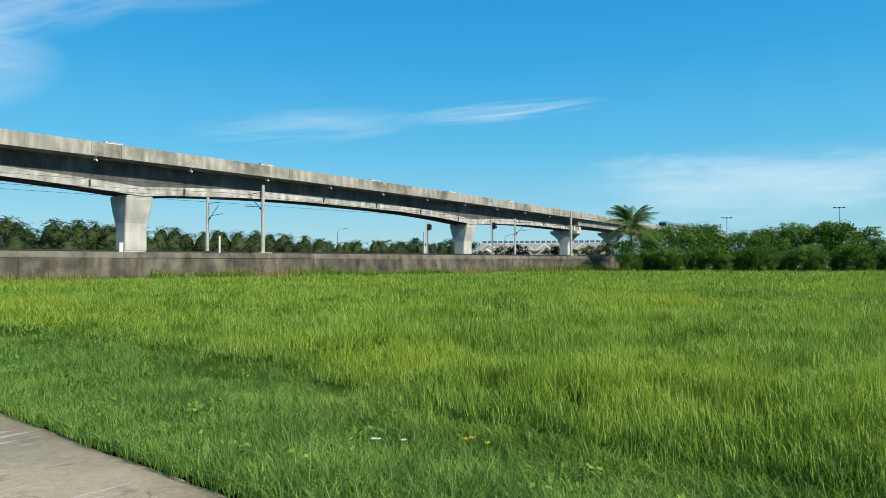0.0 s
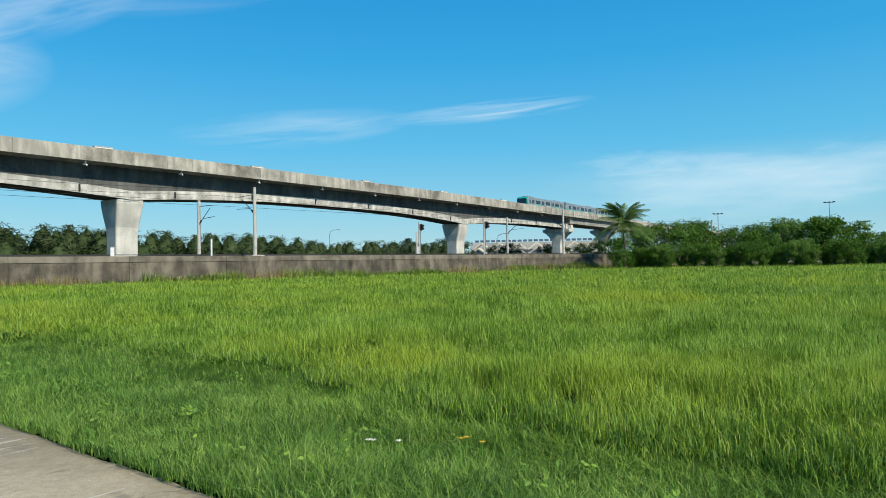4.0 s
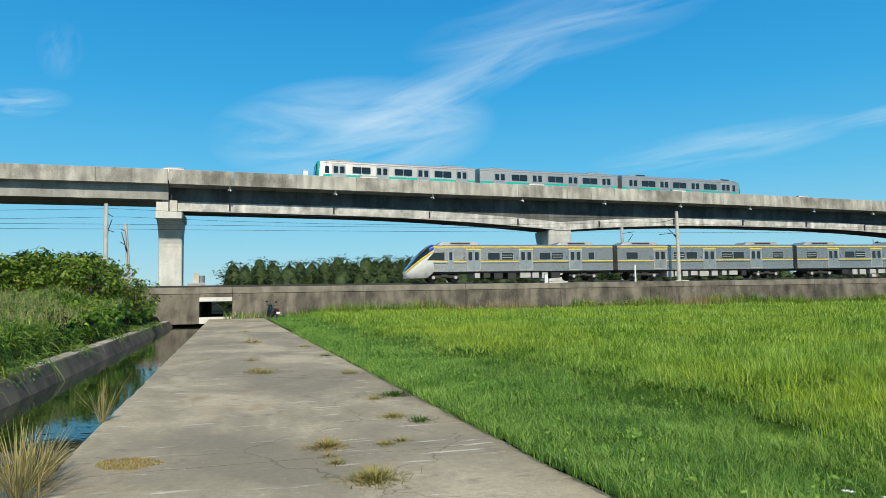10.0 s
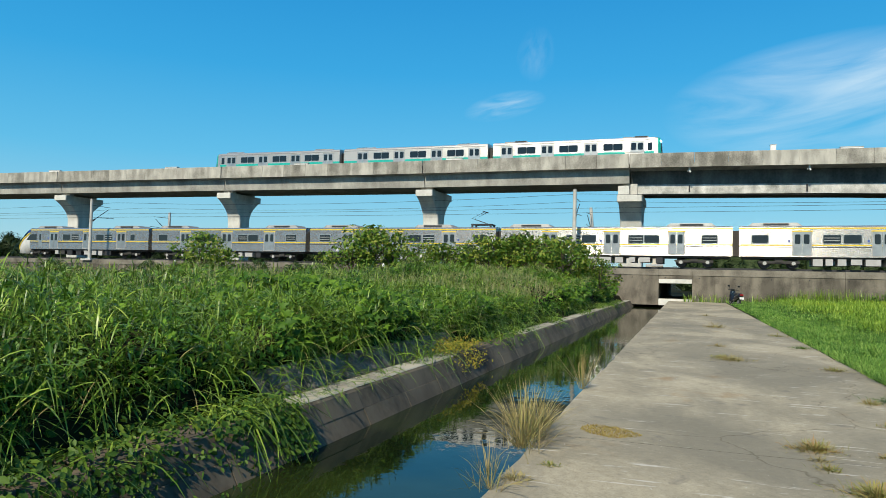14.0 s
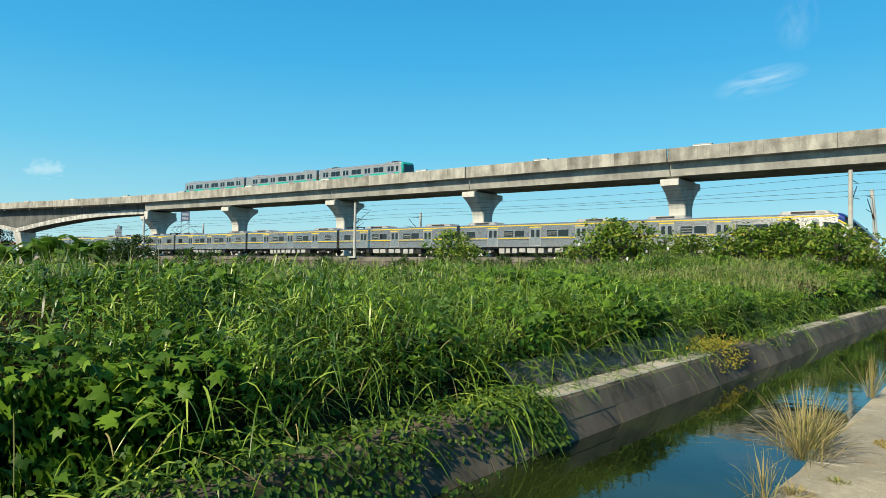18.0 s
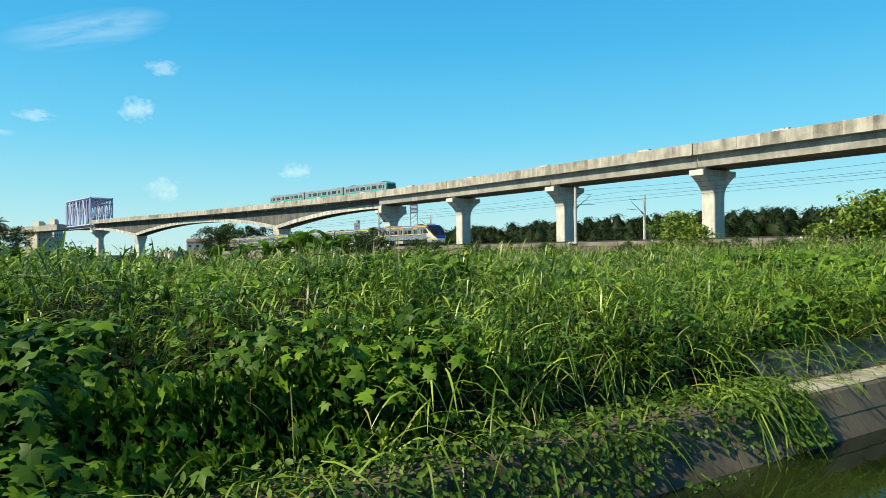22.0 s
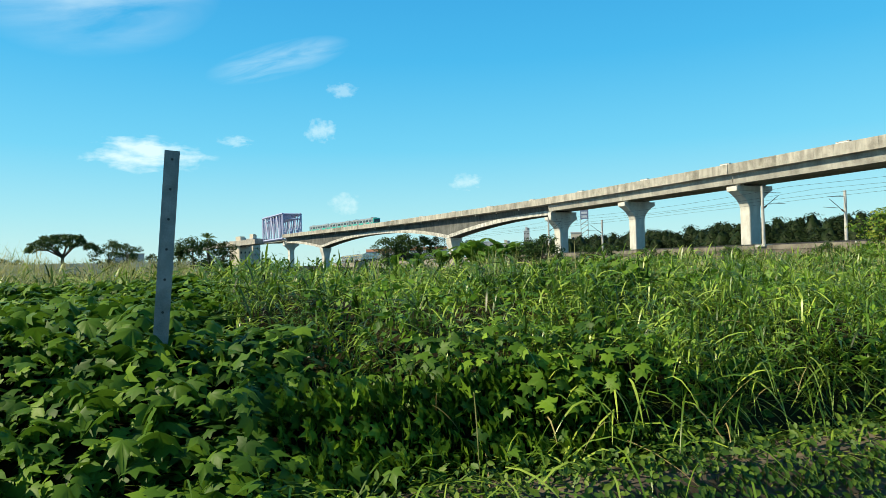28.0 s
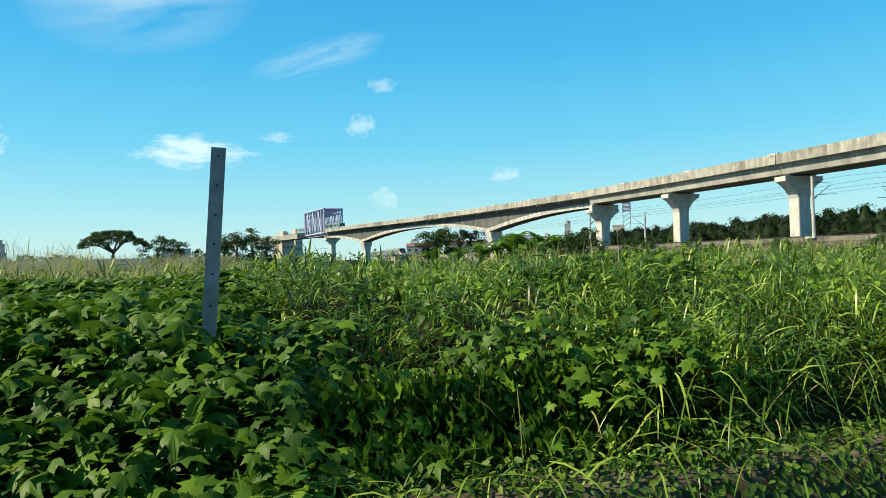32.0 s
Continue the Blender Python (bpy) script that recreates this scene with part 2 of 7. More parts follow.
def plan(p, q, z=0.0):
    v = PATH_O + PATH_A * p + PATH_B * q
    return Vector((v.x, v.y, z))


def parapet_z(s):
    return float(np.interp(s, (-320, -200, -150, -90, -60, -28, 0, 33, 62, 113, 190, 300), (17.2, 17.0, 16.6, 16.5, 16.4, 16.2, 16.1, 15.7, 15.5, 15.1, 14.3, 13.0)))

# ---- materials ----
def node_tree(name):
    m = bpy.data.materials.new(name)
    m.use_nodes = True
    nt = m.node_tree
    return m, nt, nt.nodes.new, nt.links.new, nt.nodes["Principled BSDF"]


def ramp(N, stops):
    r = N("ShaderNodeValToRGB")
    e = r.color_ramp.elements
    while len(e) < len(stops):
        e.new(0.5)
    for el, (pos, c) in zip(e, stops):
        el.position, el.color = pos, (*c, 1)
    return r


def surface(name, dark, light, rough=0.8, scale=1.0, metal=0.0, bump=0.25, streaks=0.0, pieces=0.0, fine=14.0, spec=0.5, squeeze=(1, 1, 1)):
    """A weathered surface: two scales of mottling, optional runs of dirt down the face, and tone from piece to piece."""
    m, nt, N, L, bsdf = node_tree(name)
    tc, mp = N("ShaderNodeTexCoord"), N("ShaderNodeMapping")
    mp.inputs["Scale"].default_value = squeeze
    L(tc.outputs["Object"], mp.inputs[0])
    a, b = N("ShaderNodeTexNoise"), N("ShaderNodeTexNoise")
    for n, sc, det in ((a, scale, 5), (b, scale * fine, 4)):
        n.inputs["Scale"].default_value, n.inputs["Detail"].default_value = sc, det
        L(mp.outputs[0], n.inputs["Vector"])
    mixv = N("ShaderNodeMath")
    mixv.operation = "MULTIPLY_ADD"
    L(b.outputs[0], mixv.inputs[0])
    mixv.inputs[1].default_value = 0.4
    L(a.outputs[0], mixv.inputs[2])
    last = mixv.outputs[0]
    if pieces:
        info, add = N("ShaderNodeObjectInfo"), N("ShaderNodeMath")
        add.operation = "MULTIPLY_ADD"
        L(info.outputs["Random"], add.inputs[0])
        add.inputs[1].default_value = pieces
        L(last, add.inputs[2])
        last = add.outputs[0]
    lo = 0.45 + pieces * 0.2
    r = ramp(N, ((lo, dark), (lo + 0.42, light)))
    L(last, r.inputs[0])
    colour = r.outputs[0]
    if streaks:
        mp2, st = N("ShaderNodeMapping"), N("ShaderNodeTexNoise")
        mp2.inputs["Scale"].default_value = (0.9, 0.9, 0.22)
        L(tc.outputs["Object"], mp2.inputs[0])
        st.inputs["Scale"].default_value, st.inputs["Detail"].default_value = 1.3, 6
        L(mp2.outputs[0], st.inputs["Vector"])
        sr = ramp(N, ((0.4, (1 - streaks,) * 3), (0.62, (1, 1, 1))))
        L(st.outputs[0], sr.inputs[0])
        mul = N("ShaderNodeMix")
        mul.data_type, mul.blend_type = "RGBA", "MULTIPLY"
        mul.inputs["Factor"].default_value = 1.0
        L(colour, mul.inputs[6])
        L(sr.outputs[0], mul.inputs[7])
        colour = mul.outputs[2]
    L(colour, bsdf.inputs["Base Color"])
    bsdf.inputs["Roughness"].default_value, bsdf.inputs["Metallic"].default_value = rough, metal
    bsdf.inputs["Specular IOR Level"].default_value = spec
    if bump:
        bp = N("ShaderNodeBump")
        bp.inputs["Strength"].default_value, bp.inputs["Distance"].default_value = bump, 0.02
        L(last, bp.inputs["Height"])
        L(bp.outputs[0], bsdf.inputs["Normal"])
    return m


def foliage(name, colours, patch=None, patch_scale=0.12, glow=0.3, rough=0.55, spec=0.3):
    """Leaves: tone from leaf to leaf, broad patches, light through the blade."""
    m, nt, N, L, bsdf = node_tree(name)
    geo, tc = N("ShaderNodeNewGeometry"), N("ShaderNodeTexCoord")
    n = len(colours)
    r = ramp(N, [(0.08 + 0.84 * i / max(1, n - 1), c) for i, c in enumerate(colours)])
    nz = N("ShaderNodeTexNoise")
    nz.inputs["Scale"].default_value, nz.inputs["Detail"].default_value = 0.9, 3
    L(tc.outputs["Object"], nz.inputs["Vector"])
    ad = N("ShaderNodeMath")
    ad.operation = "MULTIPLY_ADD"
    L(geo.outputs["Random Per Island"], ad.inputs[0])
    ad.inputs[1].default_value = 0.74
    sb = N("ShaderNodeMath")
    sb.operation = "MULTIPLY_ADD"
    L(nz.outputs[0], sb.inputs[0])
    sb.inputs[1].default_value, sb.inputs[2].default_value = 0.9, -0.32
    L(sb.outputs[0], ad.inputs[2])
    L(ad.outputs[0], r.inputs[0])
    colour = r.outputs[0]
    if patch:
        pn = N("ShaderNodeTexNoise")
        pn.inputs["Scale"].default_value, pn.inputs["Detail"].default_value, pn.inputs["Roughness"].default_value = patch_scale, 5, 0.6
        L(tc.outputs["Object"], pn.inputs["Vector"])
        pr = ramp(N, ((0.47, (0, 0, 0)), (0.66, (1, 1, 1))))
        L(pn.outputs[0], pr.inputs[0])
        mx = N("ShaderNodeMix")
        mx.data_type = "RGBA"
        L(pr.outputs[0], mx.inputs["Factor"])
        L(colour, mx.inputs[6])
        mx.inputs[7].default_value = (*patch, 1)
        colour = mx.outputs[2]
    L(colour, bsdf.inputs["Base Color"])
    bsdf.inputs["Roughness"].default_value = rough
    bsdf.inputs["Specular IOR Level"].default_value = spec
    tr, ms = N("ShaderNodeBsdfTranslucent"), N("ShaderNodeMixShader")
    L(colour, tr.inputs["Color"])
    ms.inputs[0].default_value = glow
    L(bsdf.outputs[0], ms.inputs[1])
    L(tr.outputs[0], ms.inputs[2])
    L(ms.outputs[0], nt.nodes["Material Output"].inputs["Surface"])
    return m


def plain(name, colour, rough=0.5, metal=0.0, spec=0.5, coat=0.0):
    """Smooth paint or metal with faint dirt."""
    m, nt, N, L, bsdf = node_tree(name)
    tc, nz = N("ShaderNodeTexCoord"), N("ShaderNodeTexNoise")
    nz.inputs["Scale"].default_value, nz.inputs["Detail"].default_value = 2.2, 5
    L(tc.outputs["Object"], nz.inputs["Vector"])
    r = ramp(N, ((0.3, tuple(c * 0.82 for c in colour)), (0.6, colour)))
    L(nz.outputs[0], r.inputs[0])
    L(r.outputs[0], bsdf.inputs["Base Color"])
    rr = N("ShaderNodeMapRange")
    rr.inputs["To Min"].default_value, rr.inputs["To Max"].default_value = rough * 0.85, min(1.0, rough * 1.2)
    L(nz.outputs[0], rr.inputs["Value"])
    L(rr.outputs[0], bsdf.inputs["Roughness"])
    bsdf.inputs["Metallic"].default_value, bsdf.inputs["Specular IOR Level"].default_value = metal, spec
    bsdf.inputs["Coat Weight"].default_value = coat
    return m


def water_material():
    m, nt, N, L, bsdf = node_tree("canal_water")
    tc = N("ShaderNodeTexCoord")
    mp = N("ShaderNodeMapping")
    L(tc.outputs["Object"], mp.inputs[0])
    nz, al = N("ShaderNodeTexNoise"), N("ShaderNodeTexNoise")
    nz.inputs["Scale"].default_value, nz.inputs["Detail"].default_value = 3.0, 3
    al.inputs["Scale"].default_value, al.inputs["Detail"].default_value = 0.5, 5
    L(mp.outputs[0], nz.inputs["Vector"])
    L(mp.outputs[0], al.inputs["Vector"])
    r = ramp(N, ((0.42, (0.006, 0.011, 0.004)), (0.6, (0.018, 0.028, 0.007))))
    L(al.outputs[0], r.inputs[0])
    L(r.outputs[0], bsdf.inputs["Base Color"])
    bsdf.inputs["Roughness"].default_value, bsdf.inputs["IOR"].default_value = 0.03, 1.33
    bp = N("ShaderNodeBump")
    bp.inputs["Strength"].default_value, bp.inputs["Distance"].default_value = 0.12, 0.02
    L(nz.outputs[0], bp.inputs["Height"])
    L(bp.outputs[0], bsdf.inputs["Normal"])
    return m


def path_material():
    """Worn concrete: mottling, damp stains, scuffs and wandering cracks."""
    m, nt, N, L, bsdf = node_tree("path_concrete")
    tc = N("ShaderNodeTexCoord")

    def noise_ramp(scale, detail, stops, distort=0.0, squeeze=None, src=None):
        src = src or tc.outputs["Object"]
        if squeeze:
            mp = N("ShaderNodeMapping")
            mp.inputs["Scale"].default_value = squeeze
            L(src, mp.inputs[0])
            src = mp.outputs[0]
        n = N("ShaderNodeTexNoise")
        n.inputs["Scale"].default_value, n.inputs["Detail"].default_value, n.inputs["Distortion"].default_value = scale, detail, distort
        n.inputs["Roughness"].default_value = 0.62
        L(src, n.inputs["Vector"])
        r = ramp(N, stops)
        L(n.outputs[0], r.inputs[0])
        return r.outputs[0], n.outputs[0]

    def times(a, b):
        x = N("ShaderNodeMix")
        x.data_type, x.blend_type = "RGBA", "MULTIPLY"
        x.inputs["Factor"].default_value = 1.0
        L(a, x.inputs[6])
        L(b, x.inputs[7])
        return x.outputs[2]

    def along(axis):
        d = N("ShaderNodeVectorMath")
        d.operation = "DOT_PRODUCT"
        L(tc.outputs["Object"], d.inputs[0])
        d.inputs[1].default_value = axis
        return d.outputs["Value"]

    def over(a, b, factor):
        x = N("ShaderNodeMix")
        x.data_type = "RGBA"
        L(factor, x.inputs["Factor"])
        L(a, x.inputs[6])
        x.inputs[7].default_value = (*b, 1)
        return x.outputs[2]

    # the path's own axes, for what follows the traffic or the broom
    comb = N("ShaderNodeCombineXYZ")
    L(along(PATH_A), comb.inputs[0])
    L(along(PATH_B), comb.inputs[1])
    own = comb.outputs[0]
    grain, height = noise_ramp(14.0, 9, ((0.3, (0.40, 0.35, 0.245)), (0.7, (0.545, 0.482, 0.35))))
    grit, _ = noise_ramp(70.0, 3, ((0.34, (0.72, 0.72, 0.72)), (0.5, (1, 1, 1)), (0.68, (1.0, 1.0, 1.0))))
    soft, _ = noise_ramp(0.7, 5, ((0.35, (0.80, 0.80, 0.79)), (0.65, (1, 1, 1))), 0.2)
    earth, _ = noise_ramp(0.8, 6, ((0.60, (1, 1, 1)), (0.72, (0.80, 0.62, 0.44))), 0.3)
    colour = times(times(times(grain, grit), soft), earth)
    # grey mould where no dust lies, with a ragged edge
    mould, _ = noise_ramp(0.42, 9, ((0.44, (0, 0, 0)), (0.50, (0.35, 0.35, 0.35)), (0.62, (0.72, 0.72, 0.72))), 0.5, src=own, squeeze=(0.5, 1.0, 1.0))
    colour = over(colour, (0.175, 0.163, 0.124), mould)
    blot, _ = noise_ramp(2.6, 8, ((0.58, (0, 0, 0)), (0.68, (0.5, 0.5, 0.5))), 0.4)
    colour = over(colour, (0.15, 0.14, 0.115), blot)
    scrape, _ = noise_ramp(2.2, 6, ((0.61, (0, 0, 0)), (0.66, (0.75, 0.75, 0.75))), 0.2, src=own, squeeze=(4.5, 0.5, 1.0))
    colour = over(colour, (0.60, 0.57, 0.50), scrape)
    chips, _ = noise_ramp(22.0, 3, ((0.69, (0, 0, 0)), (0.72, (0.9, 0.9, 0.9))))
    colour = over(colour, (0.64, 0.62, 0.56), chips)
    warp, add, vor = N("ShaderNodeTexNoise"), N("ShaderNodeVectorMath"), N("ShaderNodeTexVoronoi")
    warp.inputs["Scale"].default_value, warp.inputs["Detail"].default_value = 1.1, 5
    L(tc.outputs["Object"], warp.inputs["Vector"])
    L(tc.outputs["Object"], add.inputs[0])
    L(warp.outputs["Color"], add.inputs[1])
    vor.feature = "DISTANCE_TO_EDGE"
    vor.inputs["Scale"].default_value = 0.3
    L(add.outputs[0], vor.inputs["Vector"])
    crack = ramp(N, ((0.0, (0.6, 0.58, 0.54)), (0.004, (1, 1, 1))))
    L(vor.outputs["Distance"], crack.inputs[0])
    L(times(colour, crack.outputs[0]), bsdf.inputs["Base Color"])
    bsdf.inputs["Roughness"].default_value, bsdf.inputs["Specular IOR Level"].default_value = 0.9, 0.25
    bp = N("ShaderNodeBump")
    bp.inputs["Strength"].default_value, bp.inputs["Distance"].default_value = 0.22, 0.01
    L(height, bp.inputs["Height"])
    L(bp.outputs[0], bsdf.inputs["Normal"])
    return m


CONCRETE = surface("viaduct_concrete", (0.24, 0.235, 0.21), (0.47, 0.46, 0.41), 0.85, 0.35, streaks=0.2)
PARAPET = surface("parapet_concrete", (0.19, 0.18, 0.15), (0.50, 0.48, 0.42), 0.88, 0.5, streaks=0.36, pieces=0.3)
# Long-span webs: the deck's shadow is put into this dark colour.
WEB = surface("shadowed_girder_concrete", (0.055, 0.062, 0.062), (0.17, 0.175, 0.165), 0.9, 0.3, streaks=0.3)
LIME_SUNLIT = surface("limed_sunlit_girder_concrete", (0.24, 0.24, 0.215), (0.70, 0.69, 0.65), 0.85, 0.9, streaks=0.25)
PIER = surface("pier_concrete", (0.48, 0.47, 0.425), (0.70, 0.69, 0.63), 0.82, 0.4, streaks=0.15)
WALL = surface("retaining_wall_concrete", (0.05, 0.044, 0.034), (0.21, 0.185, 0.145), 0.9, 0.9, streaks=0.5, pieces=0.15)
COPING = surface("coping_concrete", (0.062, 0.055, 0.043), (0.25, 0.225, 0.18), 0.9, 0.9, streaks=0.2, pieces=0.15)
PATHMAT = path_material()
# Stained lining; the slope's shade is put into its darker colour too.
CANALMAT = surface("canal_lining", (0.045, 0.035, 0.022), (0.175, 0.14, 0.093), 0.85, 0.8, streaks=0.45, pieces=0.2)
# Nearly black: shade under and between the weeds is put into the ground's colour.
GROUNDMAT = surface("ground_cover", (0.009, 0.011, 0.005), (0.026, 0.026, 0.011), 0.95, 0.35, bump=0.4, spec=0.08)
RICEBED = surface("rice_bed", (0.018, 0.045, 0.005), (0.05, 0.105, 0.010), 0.95, 0.25, bump=0.5, fine=30, spec=0.08)
BALLAST = surface("ballast", (0.13, 0.115, 0.095), (0.36, 0.33, 0.28), 0.95, 3.0, bump=0.8, fine=6)
STEEL = plain("galvanised_steel", (0.34, 0.36, 0.38), 0.45, 0.7)
POLEMAT = surface("pole_concrete", (0.36, 0.35, 0.32), (0.55, 0.54, 0.50), 0.7, 1.5)
DARKSTEEL = plain("dark_steel", (0.035, 0.035, 0.038), 0.55, 0.3)
WATER = water_material()
# Near-black on purpose: shade beneath the bank's plants, done as colour.
SHADE_CORE = surface("shade_core", (0.010, 0.010, 0.005), (0.035, 0.030, 0.014), 0.95, 2.0, bump=0.8, spec=0.05)
# Paler than the lining: sunlight on the flat lip is put into its colour.
LIP = surface("sunlit_lip_concrete", (0.20, 0.185, 0.145), (0.46, 0.43, 0.345), 0.9, 1.2, pieces=0.15)
ROUGHSTONE = surface("rough_stone_facing", (0.05, 0.044, 0.034), (0.24, 0.215, 0.17), 0.95, 3.4, bump=1.0, fine=5)

# ---- ground, path, canal ----
def ground_height(p, q):
    """Height of the earth in the path's own axes."""
    if -70 < p < PATH_END:
        if 0.0 <= q <= CANAL_W + 0.2:
            return -1.3
    if q > CANAL_W + 0.2:
        return -0.13 + max(0.0, 0.42 * min(1.0, max(0.0, (q - 3.65) / 0.25)) + 0.2 * min(1.0, max(0.0, (q - 3.9) / 1.2)) - 0.2 * min(1.0, max(0.0, (q - 5.5) / 3.0))) if q < 60 else 0.2
    if q < -PATH_W:
        return -0.06
    return -0.05


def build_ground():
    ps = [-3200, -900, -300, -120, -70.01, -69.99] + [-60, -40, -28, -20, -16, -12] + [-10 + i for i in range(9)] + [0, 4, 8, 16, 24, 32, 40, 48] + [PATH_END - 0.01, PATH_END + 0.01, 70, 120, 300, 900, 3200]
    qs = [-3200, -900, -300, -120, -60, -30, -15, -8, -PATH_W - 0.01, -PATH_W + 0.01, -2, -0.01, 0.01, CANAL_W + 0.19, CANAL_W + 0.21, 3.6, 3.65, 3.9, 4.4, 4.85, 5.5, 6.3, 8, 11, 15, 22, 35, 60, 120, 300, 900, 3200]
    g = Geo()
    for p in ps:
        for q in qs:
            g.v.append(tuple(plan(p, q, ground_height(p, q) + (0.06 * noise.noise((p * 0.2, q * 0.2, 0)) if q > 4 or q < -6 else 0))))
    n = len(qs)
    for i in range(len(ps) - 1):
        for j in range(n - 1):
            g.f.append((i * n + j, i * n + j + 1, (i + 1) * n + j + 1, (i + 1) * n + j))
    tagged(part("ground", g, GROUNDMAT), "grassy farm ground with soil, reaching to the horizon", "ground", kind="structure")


build_ground()

# The path is cast in bays; the joints stay open a little.
path = thing("farm_path", "worn grey concrete farm path beside the canal", "path", kind="structure")
p0, bay = -16.0, 7.0
while p0 < PATH_END - 0.3:
    p1 = min(p0 + bay, PATH_END)
    g = Geo()
    ql, qr = 0.0, -PATH_W
    cols = 7
    rows_ = 28
    for i in range(rows_ + 1):
        pp = p0 + 0.003 + (p1 - p0 - 0.006) * i / rows_
        for j in range(cols + 1):
            qq = ql + (qr - ql) * j / cols
            if j == cols:
                qq += 0.015 * noise.noise((pp * 0.5, 3.3, 0)) + 0.035 * noise.noise((pp * 4.0, 9.3, 0))
            if j == 0:
                qq += 0.03 * noise.noise((pp * 1.5, 7.3, 0))
            g.v.append(tuple(plan(pp, qq, 0.012 * noise.noise((pp * 0.5, qq * 0.7, 1.0)))))
    n = cols + 1
    for i in range(rows_):
        for j in range(cols):
            g.f.append((i * n + j, i * n + j + 1, (i + 1) * n + j + 1, (i + 1) * n + j))
    k = len(g.v)
    edge = [i * n for i in range(rows_ + 1)]
    for i in edge:
        x, y, z = g.v[i]
        g.v.append((x, y, -1.25))
    for a in range(rows_):
        g.f.append((edge[a], edge[a + 1], k + a + 1, k + a))
    part("slab", g, PATHMAT, path)
    p0 += bay

canal = thing("canal_lining", "grey concrete canal bank with a flat lip", "canal", kind="structure")
p0 = -30.0
while p0 < PATH_END:
    p1 = min(p0 + 1.5, PATH_END)
    dz, dq = 0.035 * noise.noise((p0, 1, 2)), 0.02 * noise.noise((p0, 5, 2))
    foot = [(CANAL_W - 0.75, -1.3), (CANAL_W - 0.241, -0.334), (CANAL_W - 0.15, -0.334), (CANAL_W - 0.15, -1.3)]
    top = [(CANAL_W - 0.235 + dq, -0.33), (CANAL_W - 0.12 + dq, -0.1 + dz), (CANAL_W - 0.08 + dq, -0.07 + dz), (CANAL_W + 0.40, -0.06 + dz), (CANAL_W + 0.42, -0.5), (CANAL_W - 0.14, -0.5), (CANAL_W - 0.14, -0.33)]
    lip = [(CANAL_W - 0.085 + dq, -0.066 + dz), (CANAL_W - 0.06 + dq, -0.05 + dz), (CANAL_W + 0.28 + dq, -0.042 + dz), (CANAL_W + 0.28 + dq, -0.075 + dz)]
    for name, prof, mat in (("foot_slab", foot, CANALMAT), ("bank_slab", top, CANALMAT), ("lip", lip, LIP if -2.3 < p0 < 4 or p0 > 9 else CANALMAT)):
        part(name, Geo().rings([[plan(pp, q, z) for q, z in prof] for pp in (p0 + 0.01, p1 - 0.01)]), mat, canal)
    if -2.5 < p0 < 5:
        g = Geo()
        for i in range(7):
            pp = p0 + (p1 - p0) * i / 6
            for k in range(6):
                u = k / 5
                w = 0.05 * noise.noise((pp * 3.1, u * 3, 4.4)) + 0.02 * noise.noise((pp * 11, u * 9, 1.4))
                g.v.append(tuple(plan(pp, CANAL_W + 0.36 + 0.26 * u + w, -0.07 + 0.36 * u + 0.5 * w)))
        for i in range(6):
            for k in range(5):
                g.f.append((i * 6 + k, i * 6 + k + 1, (i + 1) * 6 + k + 1, (i + 1) * 6 + k))
        part("stone_facing", g, ROUGHSTONE, canal)
    p0 += 1.5
g = Geo().add([plan(-69, 0, WATER_Z), plan(PATH_END, 0, WATER_Z), plan(PATH_END, CANAL_W, WATER_Z), plan(-69, CANAL_W, WATER_Z)], ((0, 3, 2, 1),))
tagged(part("water", g, WATER), "still dark green canal water", "water", kind="structure")

# ---- railway embankment and retaining wall ----
CULVERT = (-2.9, -0.35)
bank = Geo()
for lo_, hi_, foot in ((-420, CULVERT[0] - 0.2, -0.4), (CULVERT[0] - 0.2, CULVERT[1] + 0.2, 1.6), (CULVERT[1] + 0.2, 430, -0.4)):
    RAIL.sweep(stations(lo_, hi_, 8), lambda s: [(WALL_OFF - 0.42, foot), (WALL_OFF - 0.42, BED_Z - 0.12), (TRACK_OFF + 1.7, BED_Z), (TRACK2_OFF - 1.7, BED_Z), (TRACK2_OFF - 3.2, BED_Z - 0.3), (TRACK2_OFF - 6.5, max(foot, 0.3)), (TRACK2_OFF - 6.5, foot)], bank)
tagged(part("embankment", bank, BALLAST), "ballasted railway embankment behind the wall", "embankment", kind="structure")
wall = thing("retaining_wall", "stained dark grey concrete retaining wall of the railway", "wall", kind="structure")


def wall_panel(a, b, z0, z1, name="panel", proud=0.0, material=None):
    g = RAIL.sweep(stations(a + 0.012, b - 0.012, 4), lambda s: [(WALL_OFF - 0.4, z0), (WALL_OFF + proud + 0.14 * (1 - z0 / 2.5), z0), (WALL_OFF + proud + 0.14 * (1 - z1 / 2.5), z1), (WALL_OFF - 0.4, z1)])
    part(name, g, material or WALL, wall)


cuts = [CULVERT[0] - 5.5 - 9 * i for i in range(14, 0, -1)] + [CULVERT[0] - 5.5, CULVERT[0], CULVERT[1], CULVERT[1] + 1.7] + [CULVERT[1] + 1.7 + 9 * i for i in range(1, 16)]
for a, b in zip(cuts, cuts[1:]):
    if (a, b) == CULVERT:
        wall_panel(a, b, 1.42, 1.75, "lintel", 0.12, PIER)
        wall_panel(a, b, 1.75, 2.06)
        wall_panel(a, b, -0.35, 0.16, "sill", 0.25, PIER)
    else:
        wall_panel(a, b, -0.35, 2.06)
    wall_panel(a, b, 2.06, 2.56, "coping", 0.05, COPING)
